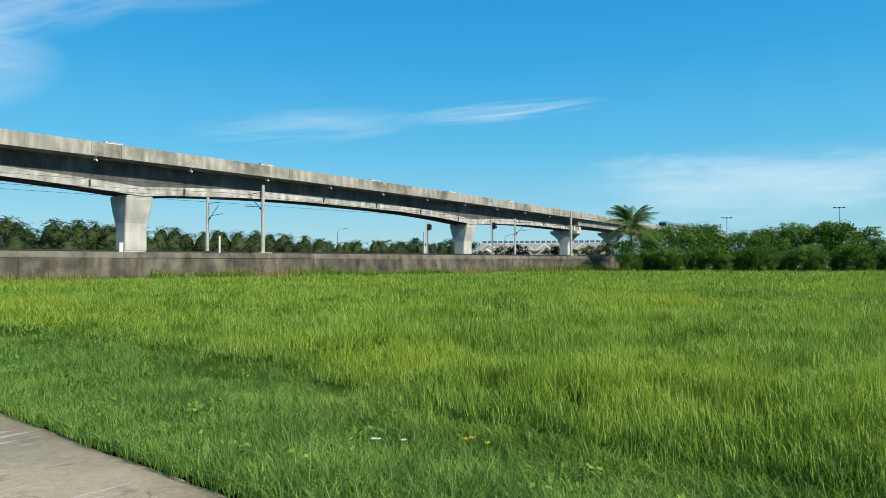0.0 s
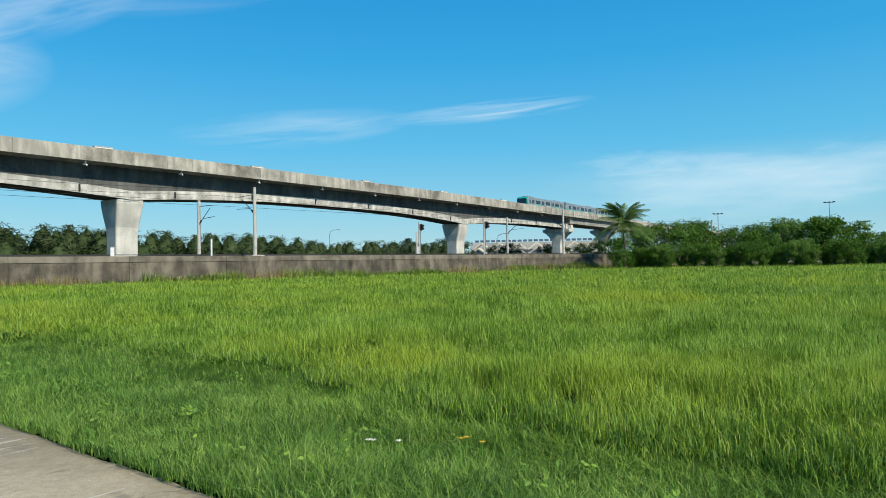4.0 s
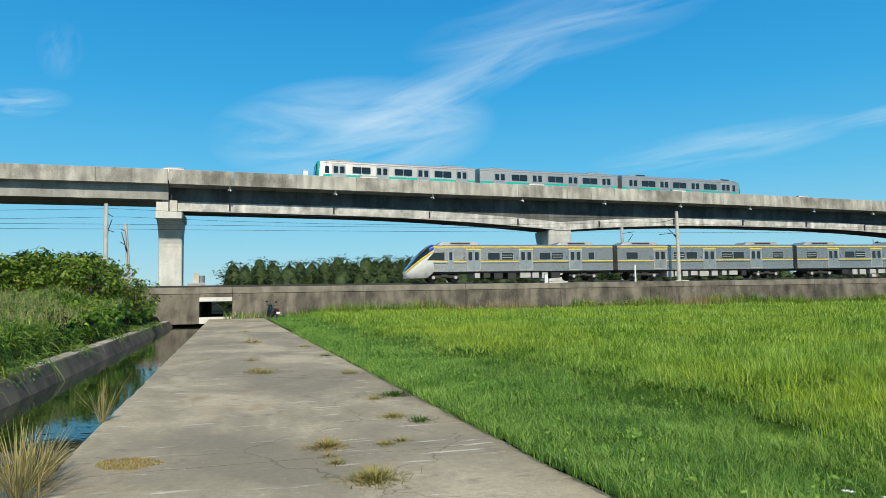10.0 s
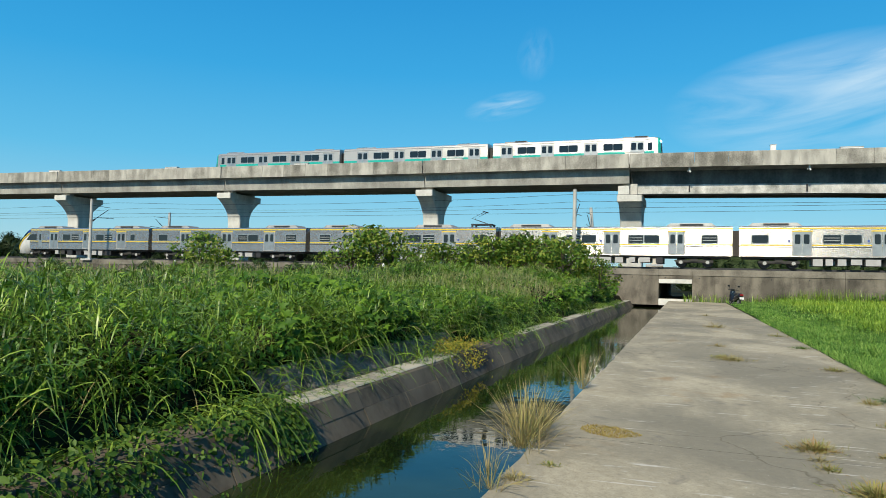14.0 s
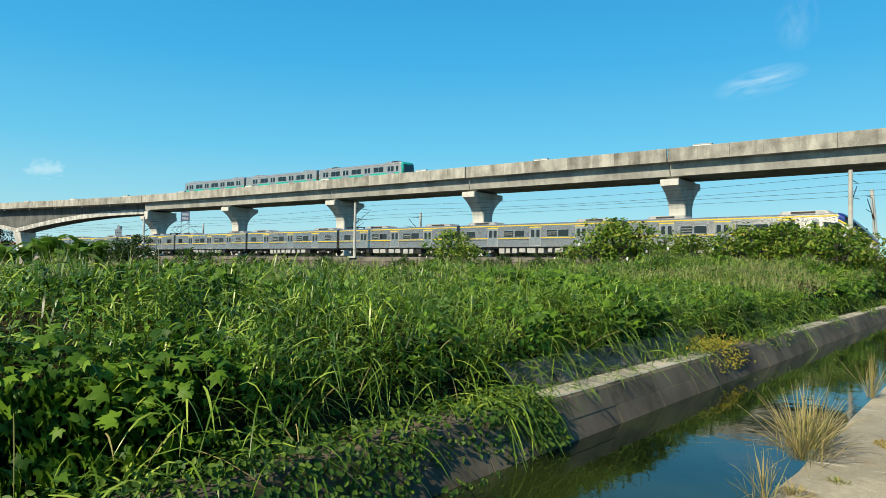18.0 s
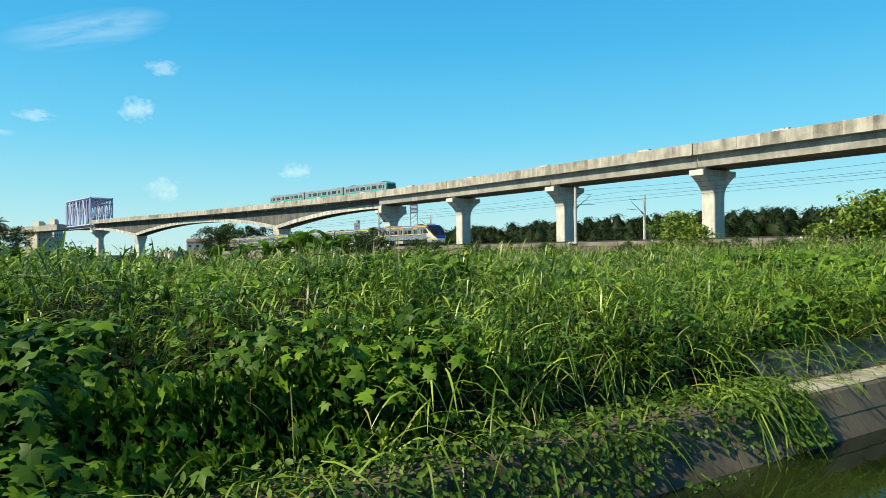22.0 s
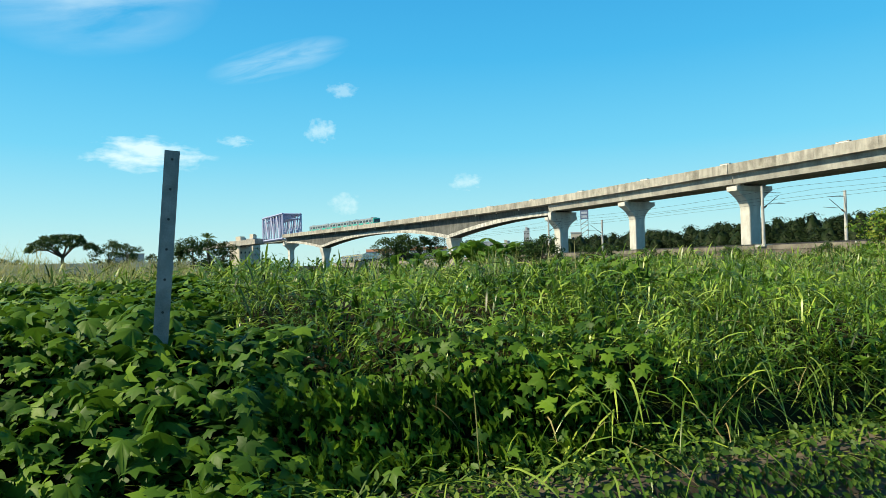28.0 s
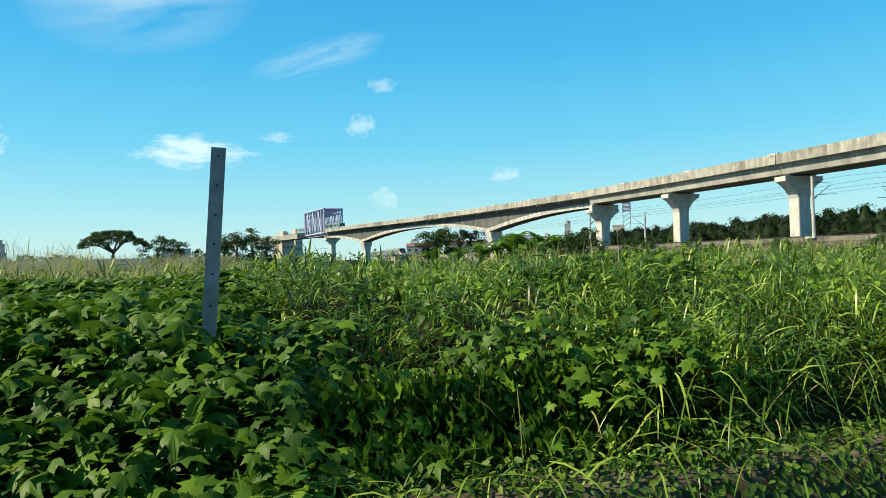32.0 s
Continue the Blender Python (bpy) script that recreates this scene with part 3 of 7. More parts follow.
# culvert barrel
g = Geo()
for zz in ((1.42, 1.6), (0.0, 0.16)):
    RAIL.sweep((CULVERT[0] - 0.2, CULVERT[1] + 0.2), lambda s: [(-14, zz[0]), (WALL_OFF - 0.41, zz[0]), (WALL_OFF - 0.41, zz[1]), (-14, zz[1])], g)
for ss in (CULVERT[0] - 0.2, CULVERT[1]):
    RAIL.sweep((ss, ss + 0.2), lambda s: [(-14, 0.16), (WALL_OFF - 0.41, 0.16), (WALL_OFF - 0.41, 1.42), (-14, 1.42)], g)
part("culvert_barrel", g, CANALMAT, wall)
g = Geo()
for i in range(56):
    s = -70 + i * 2.6
    p = RAIL.frame_at(s, WALL_OFF + 0.03, 1.86)
    g.tube([p @ Vector((0, 0.05, 0)), p @ Vector((0, -0.03, 0))], 0.05, 8)
part("weep_holes", g, DARKSTEEL, wall)

for nm, off in (("near", TRACK_OFF), ("far", TRACK2_OFF)):
    tr = thing("railway_track", "steel rails on concrete sleepers in ballast", "track", "two railway tracks", "structure")
    for e in (-0.534, 0.534):
        part("rail", RAIL.sweep(stations(-420, 430, 8), lambda s: [(off + e - 0.035, BED_Z), (off + e + 0.035, BED_Z), (off + e + 0.035, RAIL_Z), (off + e - 0.035, RAIL_Z)]), DARKSTEEL, tr)
    g = Geo()
    for i in range(-170, 200):
        m = RAIL.frame_at(i * 0.75, off, BED_Z)
        g.box(-0.11, 0.11, -0.95, 0.95, -0.05, 0.04, m)
    tagged(part("sleepers", g, POLEMAT, tr), kind="stuff")

# ---- metro viaduct ----
PIERS = [-352, -311, -205, -146.5, -117.5, -87.0, -56.7, -26.0, -0.5, 48.2, 119.0, 167.0, 198, 228, 258, 288, 318]
LONG = ((-352, -146.5), (-0.5, 167))


def girder_depth(s):
    """Depth of the girder below the slab edge at s."""
    for a, b in LONG:
        if a <= s <= b:
            supports = [x for x in PIERS if a < x < b]
            deep, mid, span = (6.3, 2.4, 52.0) if a < -100 else (3.95, 2.75, 30.0)
            d = min(abs(s - x) for x in supports)
            u = max(0.0, 1 - d / span)
            return mid + (deep - mid) * u * u
    return 1.65


EDGE_H = 1.62
NEAR_EDGE, FAR_EDGE = 4.9, -4.1
AXIS = 0.4
for a, b in zip(PIERS, PIERS[1:]):
    long_ = any(x <= a and b <= y for x, y in LONG)
    span = thing("viaduct_span", "haunched concrete box girder of the metro viaduct" if long_ else "concrete box girder span of the metro viaduct", "bridge span", "spans of the metro viaduct")
    half = 2.25 if long_ else 3.45
    e = 0.0 if long_ else 0.06
    ends = (a + (0.06 if a in (-0.5, -352) or not long_ else 0), b - (0.06 if b in (167.0, -146.5) or not long_ else 0))

    def deck(s):
        z = parapet_z(s) - 1.12
        return [(FAR_EDGE, z), (NEAR_EDGE - 0.25, z), (NEAR_EDGE - 0.05, z - 0.3), (AXIS + half + 0.25, z - 0.62), (AXIS - half - 0.25, z - 0.62), (FAR_EDGE + 0.05, z - 0.3)]

    def box_girder(s):
        z = parapet_z(s) - 1.12
        d = girder_depth(s) + 0.5
        return [(AXIS - half - 0.2, z - 0.61), (AXIS + half + 0.2, z - 0.61), (AXIS + half, z - d), (AXIS - half, z - d)]

    part("deck_slab", METRO.sweep(stations(ends[0], ends[1], 4), deck), CONCRETE, span)
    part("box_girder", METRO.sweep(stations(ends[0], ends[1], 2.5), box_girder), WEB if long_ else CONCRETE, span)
    if long_:
        # added pale strip on the web's foot: lime, plus sunlight put into its colour
        part("web_foot", METRO.sweep(stations(ends[0], ends[1], 2.5), lambda s: [(AXIS + half - 0.1, parapet_z(s) - 1.62 - girder_depth(s) + 1.2), (AXIS + half + 0.1, parapet_z(s) - 1.62 - girder_depth(s) + 1.05), (AXIS + half + 0.1, parapet_z(s) - 1.62 - girder_depth(s) - 0.02), (AXIS + half - 0.1, parapet_z(s) - 1.62 - girder_depth(s) - 0.02)]), LIME_SUNLIT, span)
    part("far_parapet", METRO.sweep(stations(ends[0], ends[1], 6), lambda s: [(FAR_EDGE, parapet_z(s) - 1.5), (FAR_EDGE + 0.22, parapet_z(s) - 1.5), (FAR_EDGE + 0.22, parapet_z(s)), (FAR_EDGE, parapet_z(s))]), PARAPET, span)
    n = max(1, round((ends[1] - ends[0]) / 3.5))
    for i in range(n):
        u0, u1 = ends[0] + (ends[1] - ends[0]) * i / n + 0.012, ends[0] + (ends[1] - ends[0]) * (i + 1) / n - 0.012
        part("parapet_panel", METRO.sweep((u0, u1), lambda s: [(NEAR_EDGE - 0.24, parapet_z(s) - EDGE_H), (NEAR_EDGE, parapet_z(s) - EDGE_H), (NEAR_EDGE + 0.0, parapet_z(s) - 0.03), (NEAR_EDGE - 0.03, parapet_z(s)), (NEAR_EDGE - 0.24, parapet_z(s))]), PARAPET, span)


def pier(s):
    long_in = any(a < s < b for a, b in LONG)
    at_end = any(abs(s - x) < 0.1 for ab in LONG for x in ab)
    z = parapet_z(s) - 1.62 - girder_depth(s)
    zl = parapet_z(s) - 1.62 - 1.65
    m = METRO.frame_at(s, AXIS, 0)
    p = thing("viaduct_pier", "pale concrete pier with a flared head" if not long_in else "broad pale concrete pier under the haunched girder", "bridge pier", "piers of the metro viaduct", m=m)
    rings = []
    if long_in:
        for zz, hx, hy in ((-0.5, 1.42, 1.3), (z - 4.6, 1.42, 1.3), (z - 3.4, 1.46, 1.4), (z - 1.9, 1.62, 1.85), (z - 0.5, 1.7, 2.2), (z + 0.02, 1.7, 2.25)):
            rings.append([(x, y, zz) for x, y in rounded(hx * 2, hy * 2, 0.25)])
        part("shaft", Geo().rings(rings), PIER, p)
    else:
        top = zl - 0.35
        if at_end:
            top = min(zl, parapet_z(s) - 1.62 - 2.75) - 0.25
        for u in (0, 0.001, 0.15, 0.3, 0.45, 0.6, 0.75, 0.9, 1.0):
            w = 1.22 + 2.48 * (u ** 2.1)
            zz = -0.5 if u == 0 else top - 3.9 + 3.1 * u
            rings.append([(x, y, zz) for x, y in rounded(2.15 if not at_end else 2.55, w * 2, 0.22)])
        part("shaft", Geo().rings(rings), PIER, p)
        part("pier_cap", Geo().rings([[(x, y, zz) for x, y in rounded(2.35 if not at_end else 2.85, 7.7, 0.2)] for zz in (top - 0.78, top)]), PIER, p)
        for yy in (-2.3, 2.3):
            part("bearing", Geo().box(-0.8, 0.8, yy - 0.4, yy + 0.4, top, zl + 0.03), POLEMAT, p)
        if at_end:
            low = 1 if s in (-0.5, -352) else -1
            part("cap_step", Geo().box(-1.3 if low > 0 else 0.05, -0.05 if low > 0 else 1.3, -3.7, 3.7, top, zl - 0.3), PIER, p)
    return p


for s in PIERS:
    pier(s)

# ---- trains ----
def brushed(name, colour, rough):
    """Steel with a fine lengthwise grain, which spreads a glint up and down."""
    m, nt, N, L, bsdf = node_tree(name)
    tc, mp, nz = N("ShaderNodeTexCoord"), N("ShaderNodeMapping"), N("ShaderNodeTexNoise")
    mp.inputs["Scale"].default_value = (30.0, 1.0, 400.0)
    L(tc.outputs["Object"], mp.inputs[0])
    nz.inputs["Scale"].default_value, nz.inputs["Detail"].default_value = 1.0, 0
    L(mp.outputs[0], nz.inputs["Vector"])
    geo, sub, comb, add, nrm = N("ShaderNodeNewGeometry"), N("ShaderNodeMath"), N("ShaderNodeCombineXYZ"), N("ShaderNodeVectorMath"), N("ShaderNodeVectorMath")
    sub.operation = "MULTIPLY_ADD"
    L(nz.outputs[0], sub.inputs[0])
    sub.inputs[1].default_value, sub.inputs[2].default_value = 2.4, -1.2
    L(sub.outputs[0], comb.inputs[2])
    add.operation, nrm.operation = "ADD", "NORMALIZE"
    L(geo.outputs["Normal"], add.inputs[0])
    L(comb.outputs[0], add.inputs[1])
    L(add.outputs[0], nrm.inputs[0])
    L(nrm.outputs[0], bsdf.inputs["Normal"])
    bsdf.inputs["Base Color"].default_value = (*colour, 1)
    bsdf.inputs["Roughness"].default_value, bsdf.inputs["Metallic"].default_value = rough, 0.75
    return m


BRUSHED = brushed("brushed_steel", (0.50, 0.49, 0.46), 0.23)
ROOFGREY = plain("roof_grey", (0.28, 0.28, 0.28), 0.6, 0.2)
YELLOW = plain("yellow_paint", (0.82, 0.60, 0.03), 0.45)
WHITE = plain("white_paint", (0.78, 0.78, 0.76), 0.4)
DARKGLASS = plain("tinted_glass", (0.012, 0.014, 0.016), 0.08, 0.0, 0.7)
EMBLEM = plain("emblem_blue", (0.05, 0.10, 0.35), 0.5)
BLUEPAINT = plain("blue_paint", (0.012, 0.035, 0.22), 0.25, 0.0, 0.5, 0.4)
TEAL = plain("teal_paint", (0.01, 0.42, 0.36), 0.4)
METROBODY = brushed("metro_body_steel", (0.60, 0.59, 0.56), 0.34)
UNDER = plain("underframe", (0.045, 0.043, 0.04), 0.7, 0.2)
BOXGREY = plain("underfloor_box", (0.40, 0.40, 0.39), 0.6)
UNITGREY = plain("roof_unit_grey", (0.30, 0.31, 0.31), 0.55, 0.3)
DOORGREY = plain("door_steel", (0.46, 0.47, 0.47), 0.38, 0.75)


def body_profile(w, z0, z1, shoulder=0.32):
    """Half-round roofed body section as (y, z)."""
    pts = [(-w / 2, z0), (w / 2, z0)]
    zs = z1 - shoulder
    for i in range(7):
        a = radians(90 * i / 6)
        pts.append((w / 2 - 0.42 * (1 - math.cos(a)) - (w / 2 - 0.42) * (1 - math.cos(a)) * 0.0, zs + shoulder * math.sin(a) * 0.85))
    pts.append((0, z1))
    for i in range(6, -1, -1):
        a = radians(90 * i / 6)
        pts.append((-w / 2 + 0.42 * (1 - math.cos(a)), zs + shoulder * math.sin(a) * 0.85))
    return pts


def plate(x0, x1, z0, z1, y, side, depth=0.02, r=0.0):
    """A thin panel on a car's side; side +1 or -1; rounded corners r."""
    if r:
        cx, cz = (x0 + x1) / 2, (z0 + z1) / 2
        ring = [(cx + a, cz + b) for a, b in rounded(x1 - x0, z1 - z0, r)]
        rings = [[(a, side * (y - 0.03), b) for a, b in ring], [(a, side * (y + depth), b) for a, b in ring]]
        if side > 0:
            rings = rings[::-1]
        return Geo().rings(rings)
    ya, yb = side * (y - 0.03), side * (y + depth)
    return Geo().box(x0, x1, min(ya, yb), max(ya, yb), z0, z1)


def frame_ring(x0, x1, z0, z1, y, side, w):
    """A flat rectangular frame on a car's side."""
    g = Geo()
    ya, yb = sorted((side * (y - 0.02), side * (y + 0.018)))
    g.box(x0, x1, ya, yb, z0, z0 + w)
    g.box(x0, x1, ya, yb, z1 - w, z1)
    g.box(x0, x0 + w, ya, yb, z0 + w, z1 - w)
    g.box(x1 - w, x1, ya, yb, z0 + w, z1 - w)
    return g


def bogie(parent, x, wheel_r=0.43, gauge=0.72):
    for dx in (-1.05, 1.05):
        for sy in (-1, 1):
            part("wheel", Geo().disc_roll(x + dx, sy * gauge, wheel_r, wheel_r, 0.13), DARKSTEEL, parent)
    for sy in (-1, 1):
        g = Geo().box(x - 1.5, x + 1.5, sy * 1.0 - 0.08, sy * 1.0 + 0.08, 0.42, 0.62)
        for dx in (-1.05, 1.05):
            g.box(x + dx - 0.2, x + dx + 0.2, sy * 1.0 - 0.14, sy * 1.0 + 0.14, 0.28, 0.6)
        g.box(x - 0.3, x + 0.3, sy * 1.0 - 0.16, sy * 1.0 + 0.16, 0.5, 0.92)
        part("bogie_frame", g, UNDER, parent)
        for dx in (-1.05, 1.05):
            part("axle_box", Geo().tube([(x + dx, sy * 1.05, wheel_r), (x + dx, sy * 1.22, wheel_r)], 0.15, 10), BOXGREY, parent)


def side_fittings(car, half, windows, doors, zw, zd, glass_r=0.12, door_mat=None, trim=None):
    for side in (1, -1):
        for a, b in windows:
            w = part("window", plate(a, b, zw[0], zw[1], half, side, 0.012, glass_r), DARKGLASS, car)
            part("window_frame", frame_ring(a - 0.05, b + 0.05, zw[0] - 0.05, zw[1] + 0.05, half, side, 0.05), DOORGREY, w)
            if trim and windows.index((a, b)) % 2:
                for k in (0.3, 0.62):
                    zz = zw[0] + (zw[1] - zw[0]) * k
                    part("sliding_sash", plate(a + 0.06, b - 0.06, zz, zz + 0.05, half + 0.008, side, 0.016), BOXGREY, w)
        for a, b in doors:
            mid = (a + b) / 2
            for lo, hi in ((a, mid - 0.012), (mid + 0.012, b)):
                d = part("door", plate(lo, hi, zd[0], zd[1], half, side, 0.014), door_mat or DOORGREY, car)
                part("door_window", plate(lo + 0.11, hi - 0.11, zd[2], zd[3], half + 0.01, side, 0.016, 0.09), DARKGLASS, d)
            part("door_frame", frame_ring(a - 0.07, b + 0.07, zd[0] - 0.02, zd[1] + 0.07, half, side, 0.06), BOXGREY, car)
            if trim:
                part("door_sign", plate(b + 0.22, b + 0.36, 2.12, 2.3, half, side, 0.012), EMBLEM, car)
                part("door_header", plate(a - 0.12, b + 0.1, zd[1], zd[1] + 0.09, half, side, 0.02), trim, car)


def commuter_car(kind):
    """A railcar in brushed steel with yellow lines; x 0 is its middle, the head towards +x."""
    L_ = 19.7
    car = thing("commuter_railcar", "brushed steel railcar with yellow lines on the near railway track", "train", "cars of the commuter train")
    x0, x1 = -L_ / 2, L_ / 2
    W, z0, z1 = 2.9, 0.95, 3.5
    prof = body_profile(W, z0, z1)
    if kind == "head":
        xe, nl = x1 - 1.9, 2.5
        part("body", Geo().rings([[(x, y, z) for y, z in prof] for x in (x0, xe)]), BRUSHED, car, smooth=False)

        def on_nose(u, y, z, grow=1.0):
            """A point of the body's section carried to the sloping nose."""
            zt = z1 - 0.02 - 2.42 * (u ** 1.35)
            zb = z0 - 0.55 * min(1.0, u * 4)
            wv = 1 - 0.5 * u ** 3.2
            k = (z - z0) / (z1 - z0)
            return (xe + nl * u + (grow - 1) * 1.2 * u, y * wv * grow, zb + k * (zt - zb) + (grow - 1) * 1.6 * k)

        us = (0, 0.08, 0.16, 0.26, 0.36, 0.48, 0.6, 0.72, 0.84, 0.93, 1.0)
        part("nose", Geo().rings([[on_nose(u, y, z) for y, z in prof] for u in us]), WHITE, car, "white nose cone with a yellow sweep", smooth=True)
        zq = z1 - 0.62
        over = [(W / 2, zq)] + prof[2:-1] + [prof[-1], (-W / 2, zq)]
        for nm, ua, ub, material, grow in (("hood", 0.0, 0.2, BLUEPAINT, 1.02), ("windscreen", 0.18, 0.8, DARKGLASS, 1.024), ("lower_hood", 0.78, 1.0, BLUEPAINT, 1.02)):
            st = [ua + (ub - ua) * i / 7 for i in range(8)]
            part(nm, Geo().rings([[on_nose(u, y, z, grow) for y, z in over] for u in st], close=False, caps=False), material, car, smooth=True)
        for side in (1, -1):
            part("yellow_sweep", Geo().tube([on_nose(u, side * W / 2, zq - 0.03, 1.02) for u in us], 0.075, 6), YELLOW, car)
            part("cab_window", Geo().rings([[(x, side * (W / 2 + e), z) for x, z in ((6.95, 2.0), (6.95, 2.72), (8.0, 2.66), (8.6, 2.0))][::side] for e in (0.015, -0.03)]), DARKGLASS, car)
            d = part("cab_door", plate(6.1, 6.62, 1.05, 2.95, W / 2, side, 0.012), DOORGREY, car)
            part("door_window", plate(6.22, 6.5, 2.0, 2.75, W / 2 + 0.008, side, 0.014, 0.08), DARKGLASS, d)
            part("headlight", Geo().box(10.0, 10.3, side * 0.5 - 0.16, side * 0.5 + 0.16, 0.75, 0.9), WHITE, car)
        off = 10.45
        doors = [(off - b, off - a) for a, b in ((5.66, 6.87), (10.8, 12.0), (15.8, 17.0))]
        wins = [(off - b, off - a) for a, b in ((7.65, 8.8), (9.0, 10.1), (12.75, 13.85), (14.0, 15.1), (17.75, 18.35))]
        acs = ((5.4, 2.0), (-6.2, 1.9))
    else:
        part("body", Geo().rings([[(x, y, z) for y, z in prof] for x in (x0, x1)]), BRUSHED, car)
        off = 10.1
        doors = [(off - b, off - a) for a, b in ((4.2, 5.45), (9.65, 10.9), (15.0, 16.2))]
        wins = [(off - b, off - a) for a, b in ((1.2, 2.4), (6.3, 7.5), (7.7, 8.9), (11.7, 12.9), (13.0, 14.2), (17.6, 18.8))]
        acs = ((7.2, 2.0), (-6.6, 2.0)) if kind != "power" else ((3.5, 2.0), (-6.6, 2.0))
    side_fittings(car, W / 2, wins, doors, (2.02, 2.68), (1.05, 2.95, 1.98, 2.74), trim=YELLOW)
    xs = (x0, x1 if kind != "head" else x1 - 1.85)
    for side in (1, -1):
        part("upper_line", plate(xs[0], xs[1], 3.17, 3.26, W / 2, side, 0.008), YELLOW, car)
        part("lower_line", plate(xs[0], xs[1], 1.84, 1.92, W / 2, side, 0.008), YELLOW, car)
        part("emblem", Geo().tube([(-0.6, side * (W / 2 - 0.02), 1.42), (-0.6, side * (W / 2 + 0.012), 1.42)], 0.17, 14), EMBLEM, car, "round blue emblem")
        part("emblem_bar", plate(-0.85, -0.35, 1.13, 1.19, W / 2, side, 0.01), EMBLEM, car)
        part("belt_line", plate(xs[0], xs[1], 1.70, 1.75, W / 2, side, 0.006), DARKSTEEL, car)
    for cx, hl in acs:
        ac = Geo().rings([[(cx - hl * e, y, z) for y, z in ((-1.05 * f, 3.3), (1.05 * f, 3.3), (0.94 * f, 3.3 + 0.42 * k), (-0.94 * f, 3.3 + 0.42 * k))] for e, f, k in ((1, 1, 0.4), (0.82, 1, 1), (-0.82, 1, 1), (-1, 1, 0.4))])
        a = part("roof_unit", ac, UNITGREY, car, "grey roof air-conditioning unit")
        part("grille", Geo().box(cx - hl * 0.5, cx + hl * 0.42, -1.02, 1.02, 3.5, 3.66), DARKSTEEL, a)
        part("hatch", Geo().box(cx + hl * 0.5, cx + hl * 0.76, -1.0, 1.0, 3.52, 3.64), BOXGREY, a)
    g = Geo().box(x0 + 0.2, x1 - (1.9 if kind == "head" else 0.2), -1.25, 1.25, 0.78, 0.97)
    part("underframe", g, UNDER, car)
    r2 = random.Random(len(bpy.data.objects))
    x = -4.4
    while x < 4.2:
        w = r2.uniform(0.5, 1.1)
        part("equipment_box", Geo().box(x, x + w, -1.32, 1.32, r2.uniform(0.25, 0.4), 0.8), r2.choice((UNDER, BOXGREY, BOXGREY, BOXGREY, DARKSTEEL)), car)
        x += w + r2.uniform(0.15, 0.6)
    for bx in (-6.9, 6.9):
        bogie(car, bx)
    # gangway to the next car
    part("gangway", Geo().box(x0 - 0.27, x0 + 0.02, -0.55, 0.55, 1.0, 3.1), UNDER, car)
    if kind != "head":
        part("gangway", Geo().box(x1 - 0.02, x1 + 0.27, -0.55, 0.55, 1.0, 3.1), UNDER, car)
    if kind == "power":
        g = Geo()
        for sy in (-0.5, 0.5):
            g.tube([(8.6, sy, 3.85), (7.2, sy * 0.8, 4.35), (8.4, sy * 0.7, 4.95)], 0.035, 6)
        g.tube([(8.4, -0.85, 4.98), (8.4, 0.85, 4.98)], 0.04, 6)
        g.box(7.2, 9.2, -0.7, 0.7, 3.72, 3.8)
        for a in (7.3, 9.1):
            for b in (-0.6, 0.6):
                g.box(a - 0.08, a + 0.08, b - 0.08, b + 0.08, 3.4, 3.74)
        part("pantograph", g, DARKSTEEL, car, "dark folded pantograph arm")
    return car


